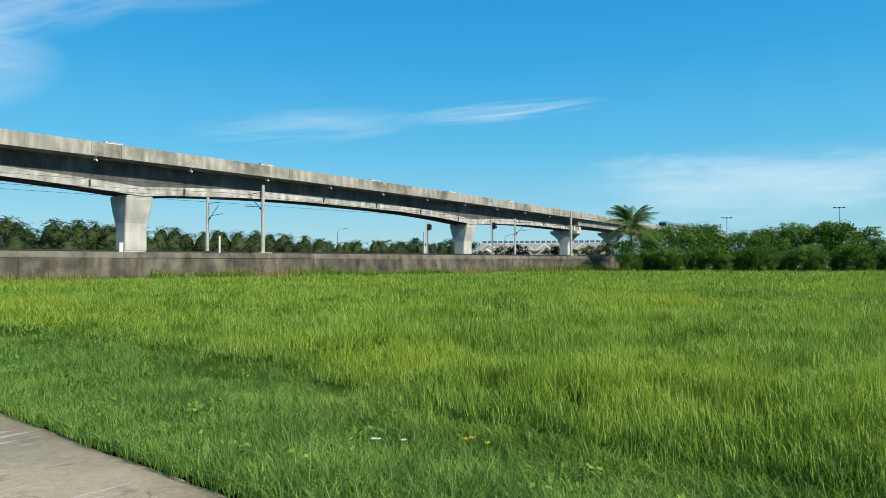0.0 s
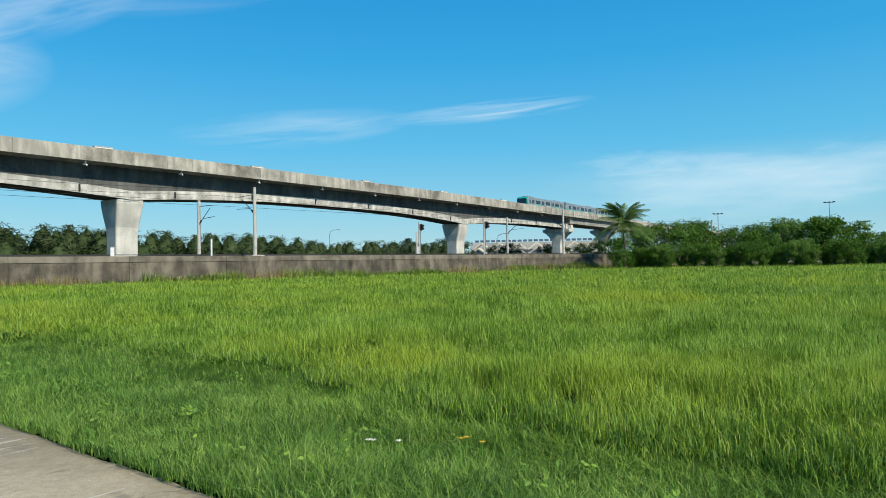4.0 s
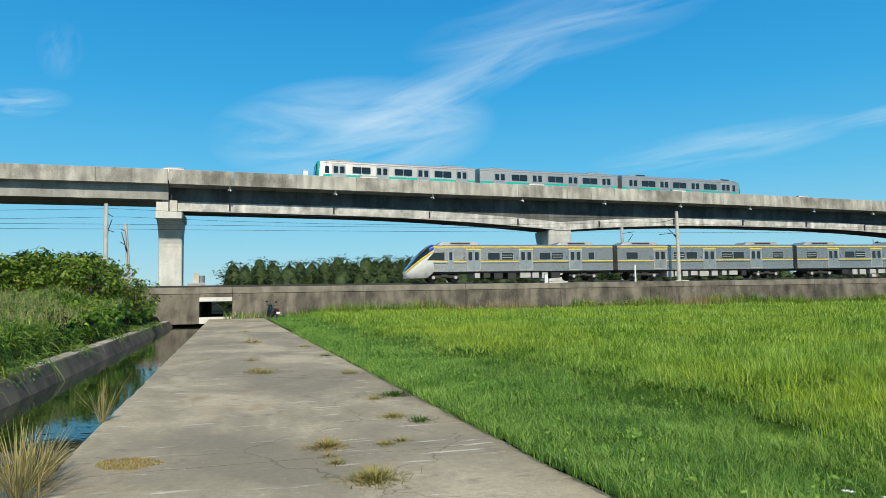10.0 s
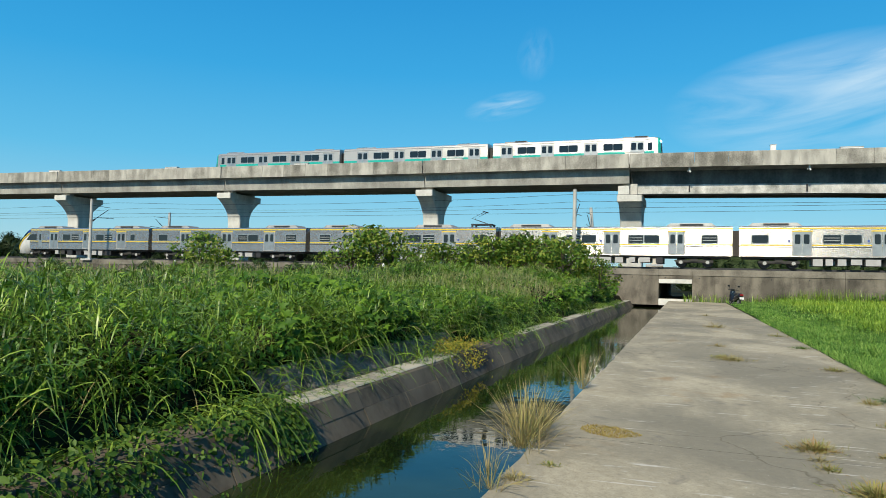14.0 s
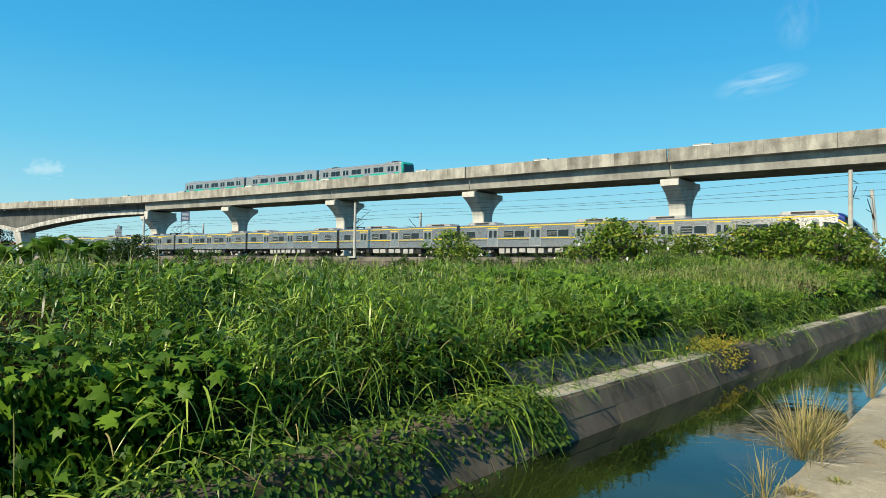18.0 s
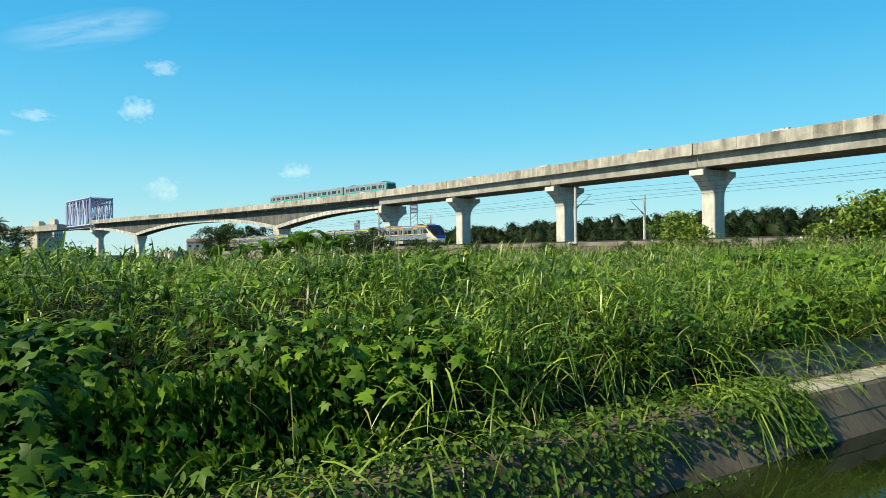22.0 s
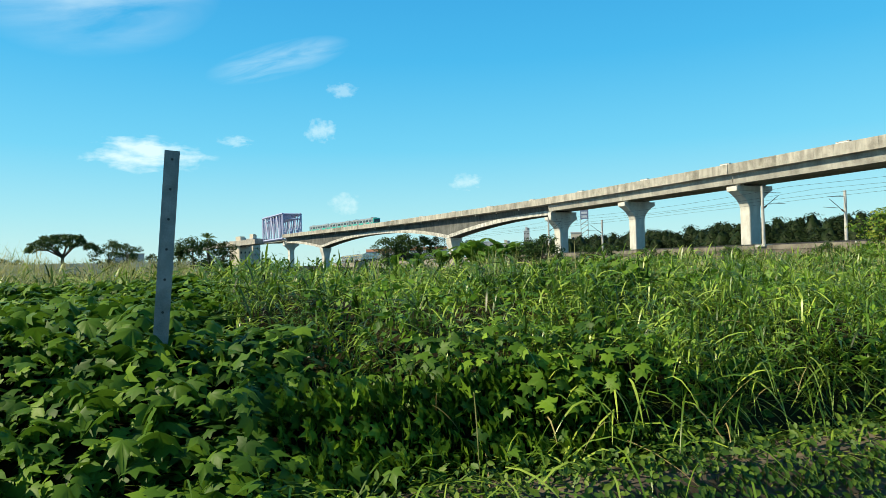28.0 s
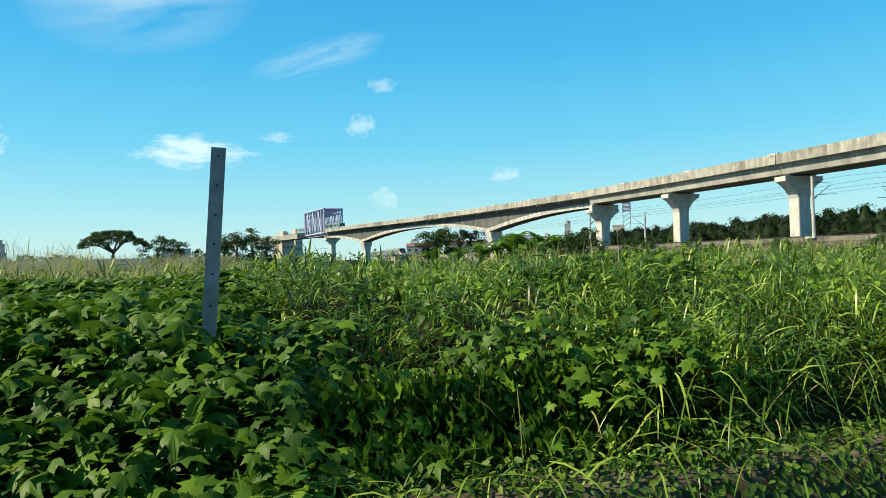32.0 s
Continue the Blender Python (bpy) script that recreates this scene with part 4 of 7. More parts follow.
def metro_car(kind):
    """A metro car in pale steel with a teal band; x 0 is its middle, the cab towards +x."""
    L_ = 21.0
    car = thing("metro_car", "pale steel metro car with a teal band on the viaduct", "train", "cars of the metro train")
    x0, x1 = -L_ / 2, L_ / 2
    W, z0, z1 = 3.15, 1.0, 3.72
    prof = body_profile(W, z0, z1, 0.36)
    xe = x1 - (0.9 if kind == "cab" else 0)
    part("body", Geo().rings([[(x, y, z) for y, z in prof] for x in (x0, xe)]), METROBODY, car)
    if kind == "cab":
        rings = []
        for u, sx in ((0, 1), (0.55, 0.985), (0.8, 0.95), (1.0, 0.88)):
            rings.append([(xe + 0.9 * u - 0.25 * u * (z - z0) / (z1 - z0), y * sx, z0 + (z - z0) * (1 - 0.04 * u)) for y, z in prof])
        part("cab_side", Geo().rings([[v for v in rings[0]], [v for v in rings[1]]]), METROBODY, car)
        part("cab_front", Geo().rings(rings[1:]), TEAL, car, "teal cab front", smooth=True)
        m = pose(xe + 0.80, 0, 2.55, 0, -5, 0)
        part("windscreen", Geo().rings([[m @ Vector((e, a, b)) for a, b in rounded(2.5, 1.35, 0.15)] for e in (-0.2, 0.06)]), DARKGLASS, car)
        for side in (1, -1):
            part("cab_window", plate(xe - 0.75, xe - 0.25, 2.0, 2.95, W / 2, side, 0.012, 0.08), DARKGLASS, car)
            part("headlight", Geo().box(xe + 0.8, xe + 0.93, side * 1.0 - 0.2, side * 1.0 + 0.2, 1.45, 1.6), WHITE, car)
    off = 10.6
    doors = [(off - b, off - a) for a, b in ((2.2, 3.8), (7.75, 9.3), (13.2, 14.75), (18.5, 20.0))]
    wins = []
    for a, b in ((4.7, 7.0), (10.15, 12.45), (15.5, 17.8)):
        wins += [(off - a - 1.12, off - a), (off - b, off - b + 1.12)]
    side_fittings(car, W / 2, wins, doors, (2.12, 2.95), (1.15, 3.1, 2.1, 2.95))
    for side in (1, -1):
        part("teal_band", plate(x0, xe, 1.35, 1.92, W / 2, side, 0.008), TEAL, car)
        part("cantrail", plate(x0, xe, 3.28, 3.36, W / 2, side, 0.015), ROOFGREY, car)
    for cx, hl in ((7.4, 1.6), (-7.6, 1.6)):
        a = part("roof_unit", Geo().rings([[(cx - hl * e, y, z) for y, z in ((-1.0, 3.5), (1.0, 3.5), (0.95, 3.5 + 0.34 * k), (-0.95, 3.5 + 0.34 * k))] for e, k in ((1, 0.5), (0.9, 1), (-0.9, 1), (-1, 0.5))]), ROOFGREY, car)
        part("fan_cover", Geo().box(cx - 0.1, cx + hl * 0.85, -0.97, 0.8, 3.62, 3.9), DARKSTEEL, a)
    part("underframe", Geo().box(x0 + 0.3, xe - 0.2, -1.3, 1.3, 0.45, 1.02), UNDER, car)
    for bx in (-7.2, 7.2):
        bogie(car, bx)
    part("gangway", Geo().box(x0 - 0.3, x0 + 0.02, -0.7, 0.7, 1.1, 3.2), UNDER, car)
    return car


# ---- catenary poles ----
def catenary_pole(s, off, height, lean=0.0, arm=1):
    m = RAIL.frame_at(s, off, BED_Z - 0.1) @ pose(0, 0, 0, 0, lean, 0)
    p = thing("catenary_pole", "slim grey concrete catenary pole with bracket arms beside the tracks", "pole", "catenary poles along the railway", m=m)
    part("footing", Geo().box(-0.7, 0.7, -0.55, 0.55, 0, 0.22), POLEMAT, p)
    part("mast", Geo().tube([(0, 0, 0.2), (0, 0, height)], (0.19, 0.15), 10), POLEMAT, p)
    d = arm
    part("bracket_tube", Geo().tube([(0, 0, height - 2.6), (0, d * 2.4, height - 1.0)], 0.035, 6), DARKSTEEL, p)
    part("top_tie", Geo().tube([(0, 0, height - 0.7), (0, d * 2.7, height - 0.75)], 0.03, 6), DARKSTEEL, p)
    part("register_arm", Geo().tube([(0, d * 0.8, height - 2.05), (0, d * 3.3, height - 1.95)], 0.03, 6), DARKSTEEL, p)
    g = Geo()
    for k in range(5):
        g.tube([(0, d * (0.25 + 0.07 * k), height - 2.45 + 0.05 * k), (0, d * (0.29 + 0.07 * k), height - 2.42 + 0.05 * k)], 0.09, 8)
    part("insulator", g, plain("insulator_brown", (0.10, 0.04, 0.02), 0.3), p)
    return p


for s in (-116, -64, -10, 41, 94, 146):
    catenary_pole(s, WALL_OFF - 0.9 if s > -20 else WALL_OFF - 0.2, 6.9, arm=1)
for s, ln in ((-114, 0), (-62, 0), (-9.7, -4.0), (40, 0.5), (92, 0), (145, 0)):
    catenary_pole(s, TRACK2_OFF - 2.2, 6.3, ln, arm=-1)
for off, z in ((TRACK_OFF, 8.0), (TRACK_OFF, 9.3), (TRACK2_OFF, 8.0), (TRACK2_OFF, 9.1)):
    pts = []
    for a, b in zip((-220, -168, -116, -64, -10, 41, 94, 146, 200), (-168, -116, -64, -10, 41, 94, 146, 200, 260)):
        for i in range(6):
            u = i / 6
            pts.append(RAIL.at(a + (b - a) * u, off, z - (0.5 if z > 9 else 0.05) * 4 * u * (1 - u)))
    tagged(part("catenary_wire", Geo().tube(pts, 0.014, 4), DARKSTEEL), "thin dark overhead wire along the railway", "wire", "overhead wires of the railway")

# ---- plants ----
GRASS = foliage("grass_blades", ((0.04, 0.115, 0.020), (0.14, 0.30, 0.045), (0.40, 0.56, 0.13)), glow=0.25, spec=0.25)
RICE = foliage("rice_blades", ((0.042, 0.12, 0.010), (0.2, 0.36, 0.034), (0.50, 0.65, 0.14)), patch=(0.39, 0.50, 0.055), patch_scale=0.16, glow=0.3, spec=0.2)
REED = foliage("reed_blades", ((0.012, 0.034, 0.003), (0.09, 0.20, 0.016), (0.43, 0.56, 0.09)), patch=(0.17, 0.27, 0.024), patch_scale=0.1, glow=0.24, rough=0.38, spec=0.5)
VINE = foliage("vine_leaves", ((0.024, 0.07, 0.009), (0.055, 0.135, 0.014), (0.17, 0.30, 0.026)), glow=0.3, rough=0.5, spec=0.2)
HERB = foliage("herb_leaves", ((0.028, 0.09, 0.012), (0.07, 0.18, 0.02), (0.24, 0.41, 0.04)), glow=0.3, rough=0.5, spec=0.25)
CREEPER = foliage("creeper_leaves", ((0.03, 0.08, 0.012), (0.065, 0.14, 0.018), (0.15, 0.23, 0.025)), glow=0.25)
LIGHTWEED = foliage("light_green_weeds", ((0.07, 0.18, 0.022), (0.14, 0.28, 0.035), (0.25, 0.40, 0.06)), glow=0.25)
DRY = foliage("dry_grass", ((0.30, 0.23, 0.09), (0.42, 0.34, 0.15), (0.30, 0.30, 0.09)), glow=0.25)
SEED = foliage("seed_heads", ((0.30, 0.31, 0.12), (0.46, 0.42, 0.20), (0.26, 0.34, 0.09)), glow=0.4)
NEEDLE = foliage("casuarina_needles", ((0.006, 0.015, 0.006), (0.015, 0.03, 0.010), (0.036, 0.055, 0.02)), glow=0.12, spec=0.1)
PALENEEDLE = foliage("grey_green_needles", ((0.018, 0.036, 0.014), (0.042, 0.07, 0.026), (0.09, 0.125, 0.047)), glow=0.15, spec=0.1)
FARLEAF = foliage("distant_leaves", ((0.018, 0.045, 0.014), (0.035, 0.075, 0.02), (0.07, 0.12, 0.03)), glow=0.2, spec=0.1)
GOLD = foliage("yellow_leaves", ((0.14, 0.17, 0.02), (0.26, 0.25, 0.03), (0.42, 0.32, 0.04)), glow=0.3)
RUST = foliage("rusty_weeds", ((0.16, 0.10, 0.05), (0.27, 0.17, 0.08), (0.28, 0.27, 0.09)), glow=0.25)
BROAD = foliage("tree_leaves", ((0.028, 0.09, 0.008), (0.07, 0.165, 0.014), (0.16, 0.285, 0.026)), glow=0.3)
MANGO = foliage("mango_leaves", ((0.04, 0.11, 0.012), (0.11, 0.21, 0.02), (0.30, 0.33, 0.05)), glow=0.3)
PALMLEAF = foliage("palm_leaves", ((0.05, 0.11, 0.025), (0.10, 0.18, 0.035), (0.22, 0.28, 0.07)), glow=0.25)
BANANA = foliage("banana_leaves", ((0.07, 0.17, 0.02), (0.11, 0.23, 0.03), (0.19, 0.28, 0.05)), glow=0.35)
BARK = surface("bark", (0.05, 0.038, 0.025), (0.14, 0.11, 0.08), 0.95, 4.0)


def blades(x, y, z, h, width, lean, segments=2, bend=1.0):
    """Arrays of grass blades: base places, heights, widths and leans. Returns verts, tris."""
    n = len(x)
    a = rng.uniform(0, 2 * np.pi, n)
    w = a + np.pi / 2 + rng.uniform(-0.5, 0.5, n)
    dx, dy, wx, wy = np.cos(a) * lean, np.sin(a) * lean, np.cos(w) * width / 2, np.sin(w) * width / 2
    cols = []
    for i in range(segments):
        u = i / segments
        cx, cy = x + dx * u ** (1 + bend), y + dy * u ** (1 + bend)
        cz = z + h * (u - 0.12 * bend * u * u * np.minimum(1.5, lean / np.maximum(h, 0.05)))
        k = 1 - 0.55 * u
        cols += [np.stack([cx - wx * k, cy - wy * k, cz], 1), np.stack([cx + wx * k, cy + wy * k, cz], 1)]
    cols.append(np.stack([x + dx, y + dy, z + h * (1 - 0.3 * bend * np.minimum(1.6, lean / np.maximum(h, 0.05)))], 1))
    m = len(cols)
    verts = np.stack(cols, 1).reshape(-1, 3)
    base = (np.arange(n) * m)[:, None]
    tris = []
    for i in range(segments - 1):
        tris += [base + np.array((2 * i, 2 * i + 1, 2 * i + 3)), base + np.array((2 * i, 2 * i + 3, 2 * i + 2))]
    k = 2 * (segments - 1)
    tris.append(base + np.array((k, k + 1, k + 2)))
    return verts, np.concatenate(tris)


def merge(name, sets, material):
    vs, ts, k = [], [], 0
    for v, t in sets:
        vs.append(v)
        ts.append(t + k)
        k += len(v)
    return fast_mesh(name, np.concatenate(vs), np.concatenate(ts), material)


def to_pq(x, y):
    dx, dy = x - PATH_O.x, y - PATH_O.y
    return dx * PATH_A.x + dy * PATH_A.y, dx * PATH_B.x + dy * PATH_B.y


def from_pq(p, q):
    return PATH_O.x + PATH_A.x * p + PATH_B.x * q, PATH_O.y + PATH_A.y * p + PATH_B.y * q


def rail_offset(x, y):
    """How far points lie from the railway line, towards the path's side."""
    d = np.full(len(x), 0.0)
    for i in range(0, len(x), 20000):
        xs, ys = x[i:i + 20000, None], y[i:i + 20000, None]
        X, Y, H = RAIL.X[::6], RAIL.Y[::6], RAIL.h[::6]
        k = np.argmin((xs - X) ** 2 + (ys - Y) ** 2, 1)
        d[i:i + 20000] = (xs[:, 0] - X[k]) * np.cos(H[k]) - (ys[:, 0] - Y[k]) * np.sin(H[k])
    return d


def value_noise(x, y, scale, seed=0):
    """Smooth random field, 0 to 1."""
    r = np.random.default_rng(100 + seed)
    tab = r.random((64, 64))
    u, v = x * scale, y * scale
    i, j = np.floor(u).astype(int), np.floor(v).astype(int)
    fu, fv = u - i, v - j
    fu, fv = fu * fu * (3 - 2 * fu), fv * fv * (3 - 2 * fv)
    g = lambda a, b: tab[a % 64, b % 64]
    return (g(i, j) * (1 - fu) + g(i + 1, j) * fu) * (1 - fv) + (g(i, j + 1) * (1 - fu) + g(i + 1, j + 1) * fu) * fv


FIELD_EDGE = -PATH_W + 0.02


def field_height(x, y, q):
    """Height of the crop: low weeds by the path, rice behind."""
    inner = np.clip((FIELD_EDGE - q - 1.3 - 1.5 * value_noise(x, y, 0.3, 3)) / 1.6, 0, 1)
    return (0.2 + 0.26 * inner) * (0.75 + 0.5 * value_noise(x, y, 0.45, 1)), inner


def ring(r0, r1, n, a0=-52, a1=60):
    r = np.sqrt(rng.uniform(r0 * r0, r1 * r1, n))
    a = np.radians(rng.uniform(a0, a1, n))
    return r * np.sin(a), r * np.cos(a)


def build_field():
    # bed under the crop; its dark colour stands for shade between the blades
    g = Geo()
    qs = [FIELD_EDGE - d for d in (0.05, 0.5, 1.0, 1.6, 2.4, 3.4, 5, 7, 10)] + [FIELD_EDGE - 10 - 3.0 * i for i in range(1, 56)]
    ps = [-14 + 2.5 * i for i in range(62)]
    for p in ps:
        for q in qs:
            x, y = from_pq(p, q)
            hh = float(field_height(np.array([x]), np.array([y]), np.array([q]))[0][0])
            g.v.append((x, y, 0.012 + 0.36 * hh * min(1.0, max(0.0, (FIELD_EDGE - q - 0.6) * 0.7))))
    n = len(qs)
    mids = np.array([g.v[i * n + j] for i in range(len(ps)) for j in range(n)])
    clear = (rail_offset(mids[:, 0], mids[:, 1]) > WALL_OFF + 0.35).reshape(len(ps), n)
    for i in range(len(ps) - 1):
        for j in range(n - 1):
            if clear[i, j] and clear[i + 1, j] and clear[i, j + 1] and clear[i + 1, j + 1]:
                g.f.append((i * n + j, i * n + j + 1, (i + 1) * n + j + 1, (i + 1) * n + j))
    tagged(part("rice_bed", g, RICEBED), "dense green base of the rice field", "rice field", kind="stuff")
    sets, low = [], []
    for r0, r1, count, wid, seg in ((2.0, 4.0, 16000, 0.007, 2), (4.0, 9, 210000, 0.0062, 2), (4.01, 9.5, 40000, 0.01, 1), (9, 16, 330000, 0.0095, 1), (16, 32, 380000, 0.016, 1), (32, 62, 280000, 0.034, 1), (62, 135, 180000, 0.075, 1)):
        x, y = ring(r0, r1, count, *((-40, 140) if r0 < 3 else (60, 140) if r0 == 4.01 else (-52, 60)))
        p, q = to_pq(x, y)
        keep = (q < FIELD_EDGE + 0.03 * value_noise(x, y, 2.0, 8)) & (p < PATH_END + 60) & (rail_offset(x, y) > WALL_OFF + 0.5)
        # the plants stand in tufts with dark gaps between
        tuft = value_noise(x, y, 3.4, 71) * 0.6 + value_noise(x, y, 1.3, 72) * 0.4
        keep &= (tuft > rng.uniform(0.15, 0.5, len(x))) | (q > FIELD_EDGE - 2.2)
        x, y, q, tuft = x[keep], y[keep], q[keep], tuft[keep]
        h, inner = field_height(x, y, q)
        h = h * (0.7 + 0.55 * tuft)
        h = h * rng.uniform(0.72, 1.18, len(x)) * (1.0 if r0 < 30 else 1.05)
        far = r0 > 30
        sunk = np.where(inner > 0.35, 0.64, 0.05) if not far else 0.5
        z, hh = h * sunk, h * (1 - sunk)
        w = rng.uniform(0.7, 1.3, len(x)) * wid
        lean = hh * np.where(inner > 0.35, rng.uniform(0.05, 1.3, len(x)), rng.uniform(0.3, 1.3, len(x)))
        mixed = inner + rng.normal(0, 0.28, len(x)) * (inner > 0.01)
        for flag, out in ((mixed > 0.4, sets), (mixed <= 0.4, low)):
            if flag.any():
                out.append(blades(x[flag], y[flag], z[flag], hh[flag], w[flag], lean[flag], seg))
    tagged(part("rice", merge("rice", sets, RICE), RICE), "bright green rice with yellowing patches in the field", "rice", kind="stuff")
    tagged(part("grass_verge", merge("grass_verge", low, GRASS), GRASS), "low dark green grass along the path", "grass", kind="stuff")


build_field()

# ---- weeds on the far bank of the canal ----
def bank_top(p, q):
    """Ground under the weeds."""
    return -0.1 + np.maximum(0.0, 0.42 * np.clip((q - 3.6) / 0.25, 0, 1) + 0.2 * np.clip((q - 3.9) / 1.2, 0, 1) - 0.2 * np.clip((q - 5.5) / 3.0, 0, 1))


MAT_END = -8.35


def front(p):
    """Where the thicket's drooping edge stands."""
    return 3.62 + 0.1 * np.sin(p * 1.3) + 0.07 * np.sin(p * 3.1 + 1.0)


def canopy(p, q):
    """Top of the growth on the bank: vine mound by the post, a thicket that droops to the canal lip beyond it."""
    x, y = from_pq(p, q)
    lumps = value_noise(x, y, 0.55, 12) - 0.5
    fine = value_noise(x, y, 1.7, 13) - 0.5
    mat = np.interp(q, (2.9, 3.3, 4.8, 7.0, 9.0, 14.0), (-0.1, 0.24, 0.96, 1.16, 1.34, 1.32)) + 0.14 * lumps + 0.08 * fine
    mat = mat * np.interp(MAT_END - p, (-0.4, -0.1, 0.3, 0.8), (0.0, 0.5, 0.9, 1.0))
    d = q - front(p)
    hollow = np.clip(np.minimum((p - MAT_END + 0.4) / 0.4, (-5.5 - p) / 0.8), 0, 1)
    tall = np.interp(d, (-0.12, 0.0, 0.15, 0.6, 1.6, 3.0, 6.0), (0.45, 0.72, 0.86, 1.0, 1.14, 1.27, 1.36)) - 0.3 * hollow * np.clip(1.0 - d / 0.7, 0, 1) - 0.28 * np.clip(np.minimum((p - MAT_END + 0.4) / 0.3, (-6.6 - p) / 0.7), 0, 1) * np.clip(1.5 - d / 0.7, 0, 1) + (0.42 * lumps + 0.22 * fine) * np.clip(d + 0.4, 0.2, 1)
    tall = tall * np.interp(p, (4, 14, 24, 46), (1.0, 1.0, 1.16, 1.25)) + np.interp(p, (6, 12), (0, 1.3)) * np.clip(value_noise(x, y, 0.3, 19) - 0.5, 0, 1)
    return np.where(p < MAT_END - 0.35, np.where(q < 10.5, mat, np.maximum(mat, tall * 0.9)), np.maximum(tall, mat))


def arch_leaves(x, y, z, length, width, rise, droop, segments=4, a=None):
    """Long arching leaves: they rise from a stalk and bow over."""
    n = len(x)
    a = rng.uniform(0, 2 * np.pi, n) if a is None else a
    dx, dy = np.cos(a), np.sin(a)
    tilt = rng.uniform(-0.6, 0.6, n)
    wx, wy, wz = -dy * np.cos(tilt), dx * np.cos(tilt), np.sin(tilt)
    cols = []
    for i in range(segments + 1):
        u = i / segments
        cx, cy = x + dx * length * u * np.cos(rise), y + dy * length * u * np.cos(rise)
        cz = z + length * (np.sin(rise) * u - droop * u * u)
        k = width / 2 * (0.5 + 1.6 * u - 2.0 * u * u) if i < segments else None
        if k is None:
            cols.append(np.stack([cx, cy, cz], 1))
        else:
            cols += [np.stack([cx - wx * k, cy - wy * k, cz - wz * k], 1), np.stack([cx + wx * k, cy + wy * k, cz + wz * k], 1)]
    m = len(cols)
    base = (np.arange(n) * m)[:, None]
    tris = []
    for i in range(segments - 1):
        tris += [base + np.array((2 * i, 2 * i + 1, 2 * i + 3)), base + np.array((2 * i, 2 * i + 3, 2 * i + 2))]
    k = 2 * (segments - 1)
    tris.append(base + np.array((k, k + 1, k + 2)))
    return np.stack(cols, 1).reshape(-1, 3), np.concatenate(tris)


def build_shade_core():
    """Added core under the green; its near-black colour stands in for shade."""
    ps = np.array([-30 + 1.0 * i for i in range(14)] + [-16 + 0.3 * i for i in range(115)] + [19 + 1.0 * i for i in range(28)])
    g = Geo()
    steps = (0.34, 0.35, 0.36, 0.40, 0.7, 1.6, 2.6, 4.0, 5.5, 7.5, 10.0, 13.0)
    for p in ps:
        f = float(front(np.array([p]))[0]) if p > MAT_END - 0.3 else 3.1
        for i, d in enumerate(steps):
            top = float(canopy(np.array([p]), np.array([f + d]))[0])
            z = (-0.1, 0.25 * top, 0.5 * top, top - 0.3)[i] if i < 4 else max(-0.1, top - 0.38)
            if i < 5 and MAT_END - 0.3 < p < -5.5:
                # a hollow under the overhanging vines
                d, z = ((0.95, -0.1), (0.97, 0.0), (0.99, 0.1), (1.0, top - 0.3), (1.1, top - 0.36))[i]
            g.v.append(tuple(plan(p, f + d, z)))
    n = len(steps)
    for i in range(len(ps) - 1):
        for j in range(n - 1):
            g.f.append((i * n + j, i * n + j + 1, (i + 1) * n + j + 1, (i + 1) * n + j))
    tagged(part("shade_core", g, SHADE_CORE), "dark core under the weeds, standing in for their shade", "weeds", kind="stuff")


build_shade_core()


def stalks(p0, p1, q0, q1, count, bare=0.0, seed=5):
    """Random places for plants on the bank, in clumps."""
    p, q = rng.uniform(p0, p1, count), rng.uniform(q0, q1, count)
    x, y = from_pq(p, q)
    clump = value_noise(x, y, 0.8, seed)
    keep = (rng.random(count) < -bare + 1.8 * clump) & (rail_offset(x, y) > WALL_OFF + 0.5)
    keep &= (q > front(p) - 0.05) | (p < MAT_END)
    keep &= (p > MAT_END + 0.1) | (q > 9.0) | ((p > MAT_END - 0.35) & (q > 5.2)) | (rng.random(count) < 0.05)
    # vines have smothered the grass beside the mound
    keep &= (p > -9.0) | (q < 9.0) | (rng.random(count) < 0.6)
    keep &= (p < MAT_END) | (p > -5.5) | (q > 4.15) | (rng.random(count) < 0.08)
    return p[keep], q[keep], x[keep], y[keep]


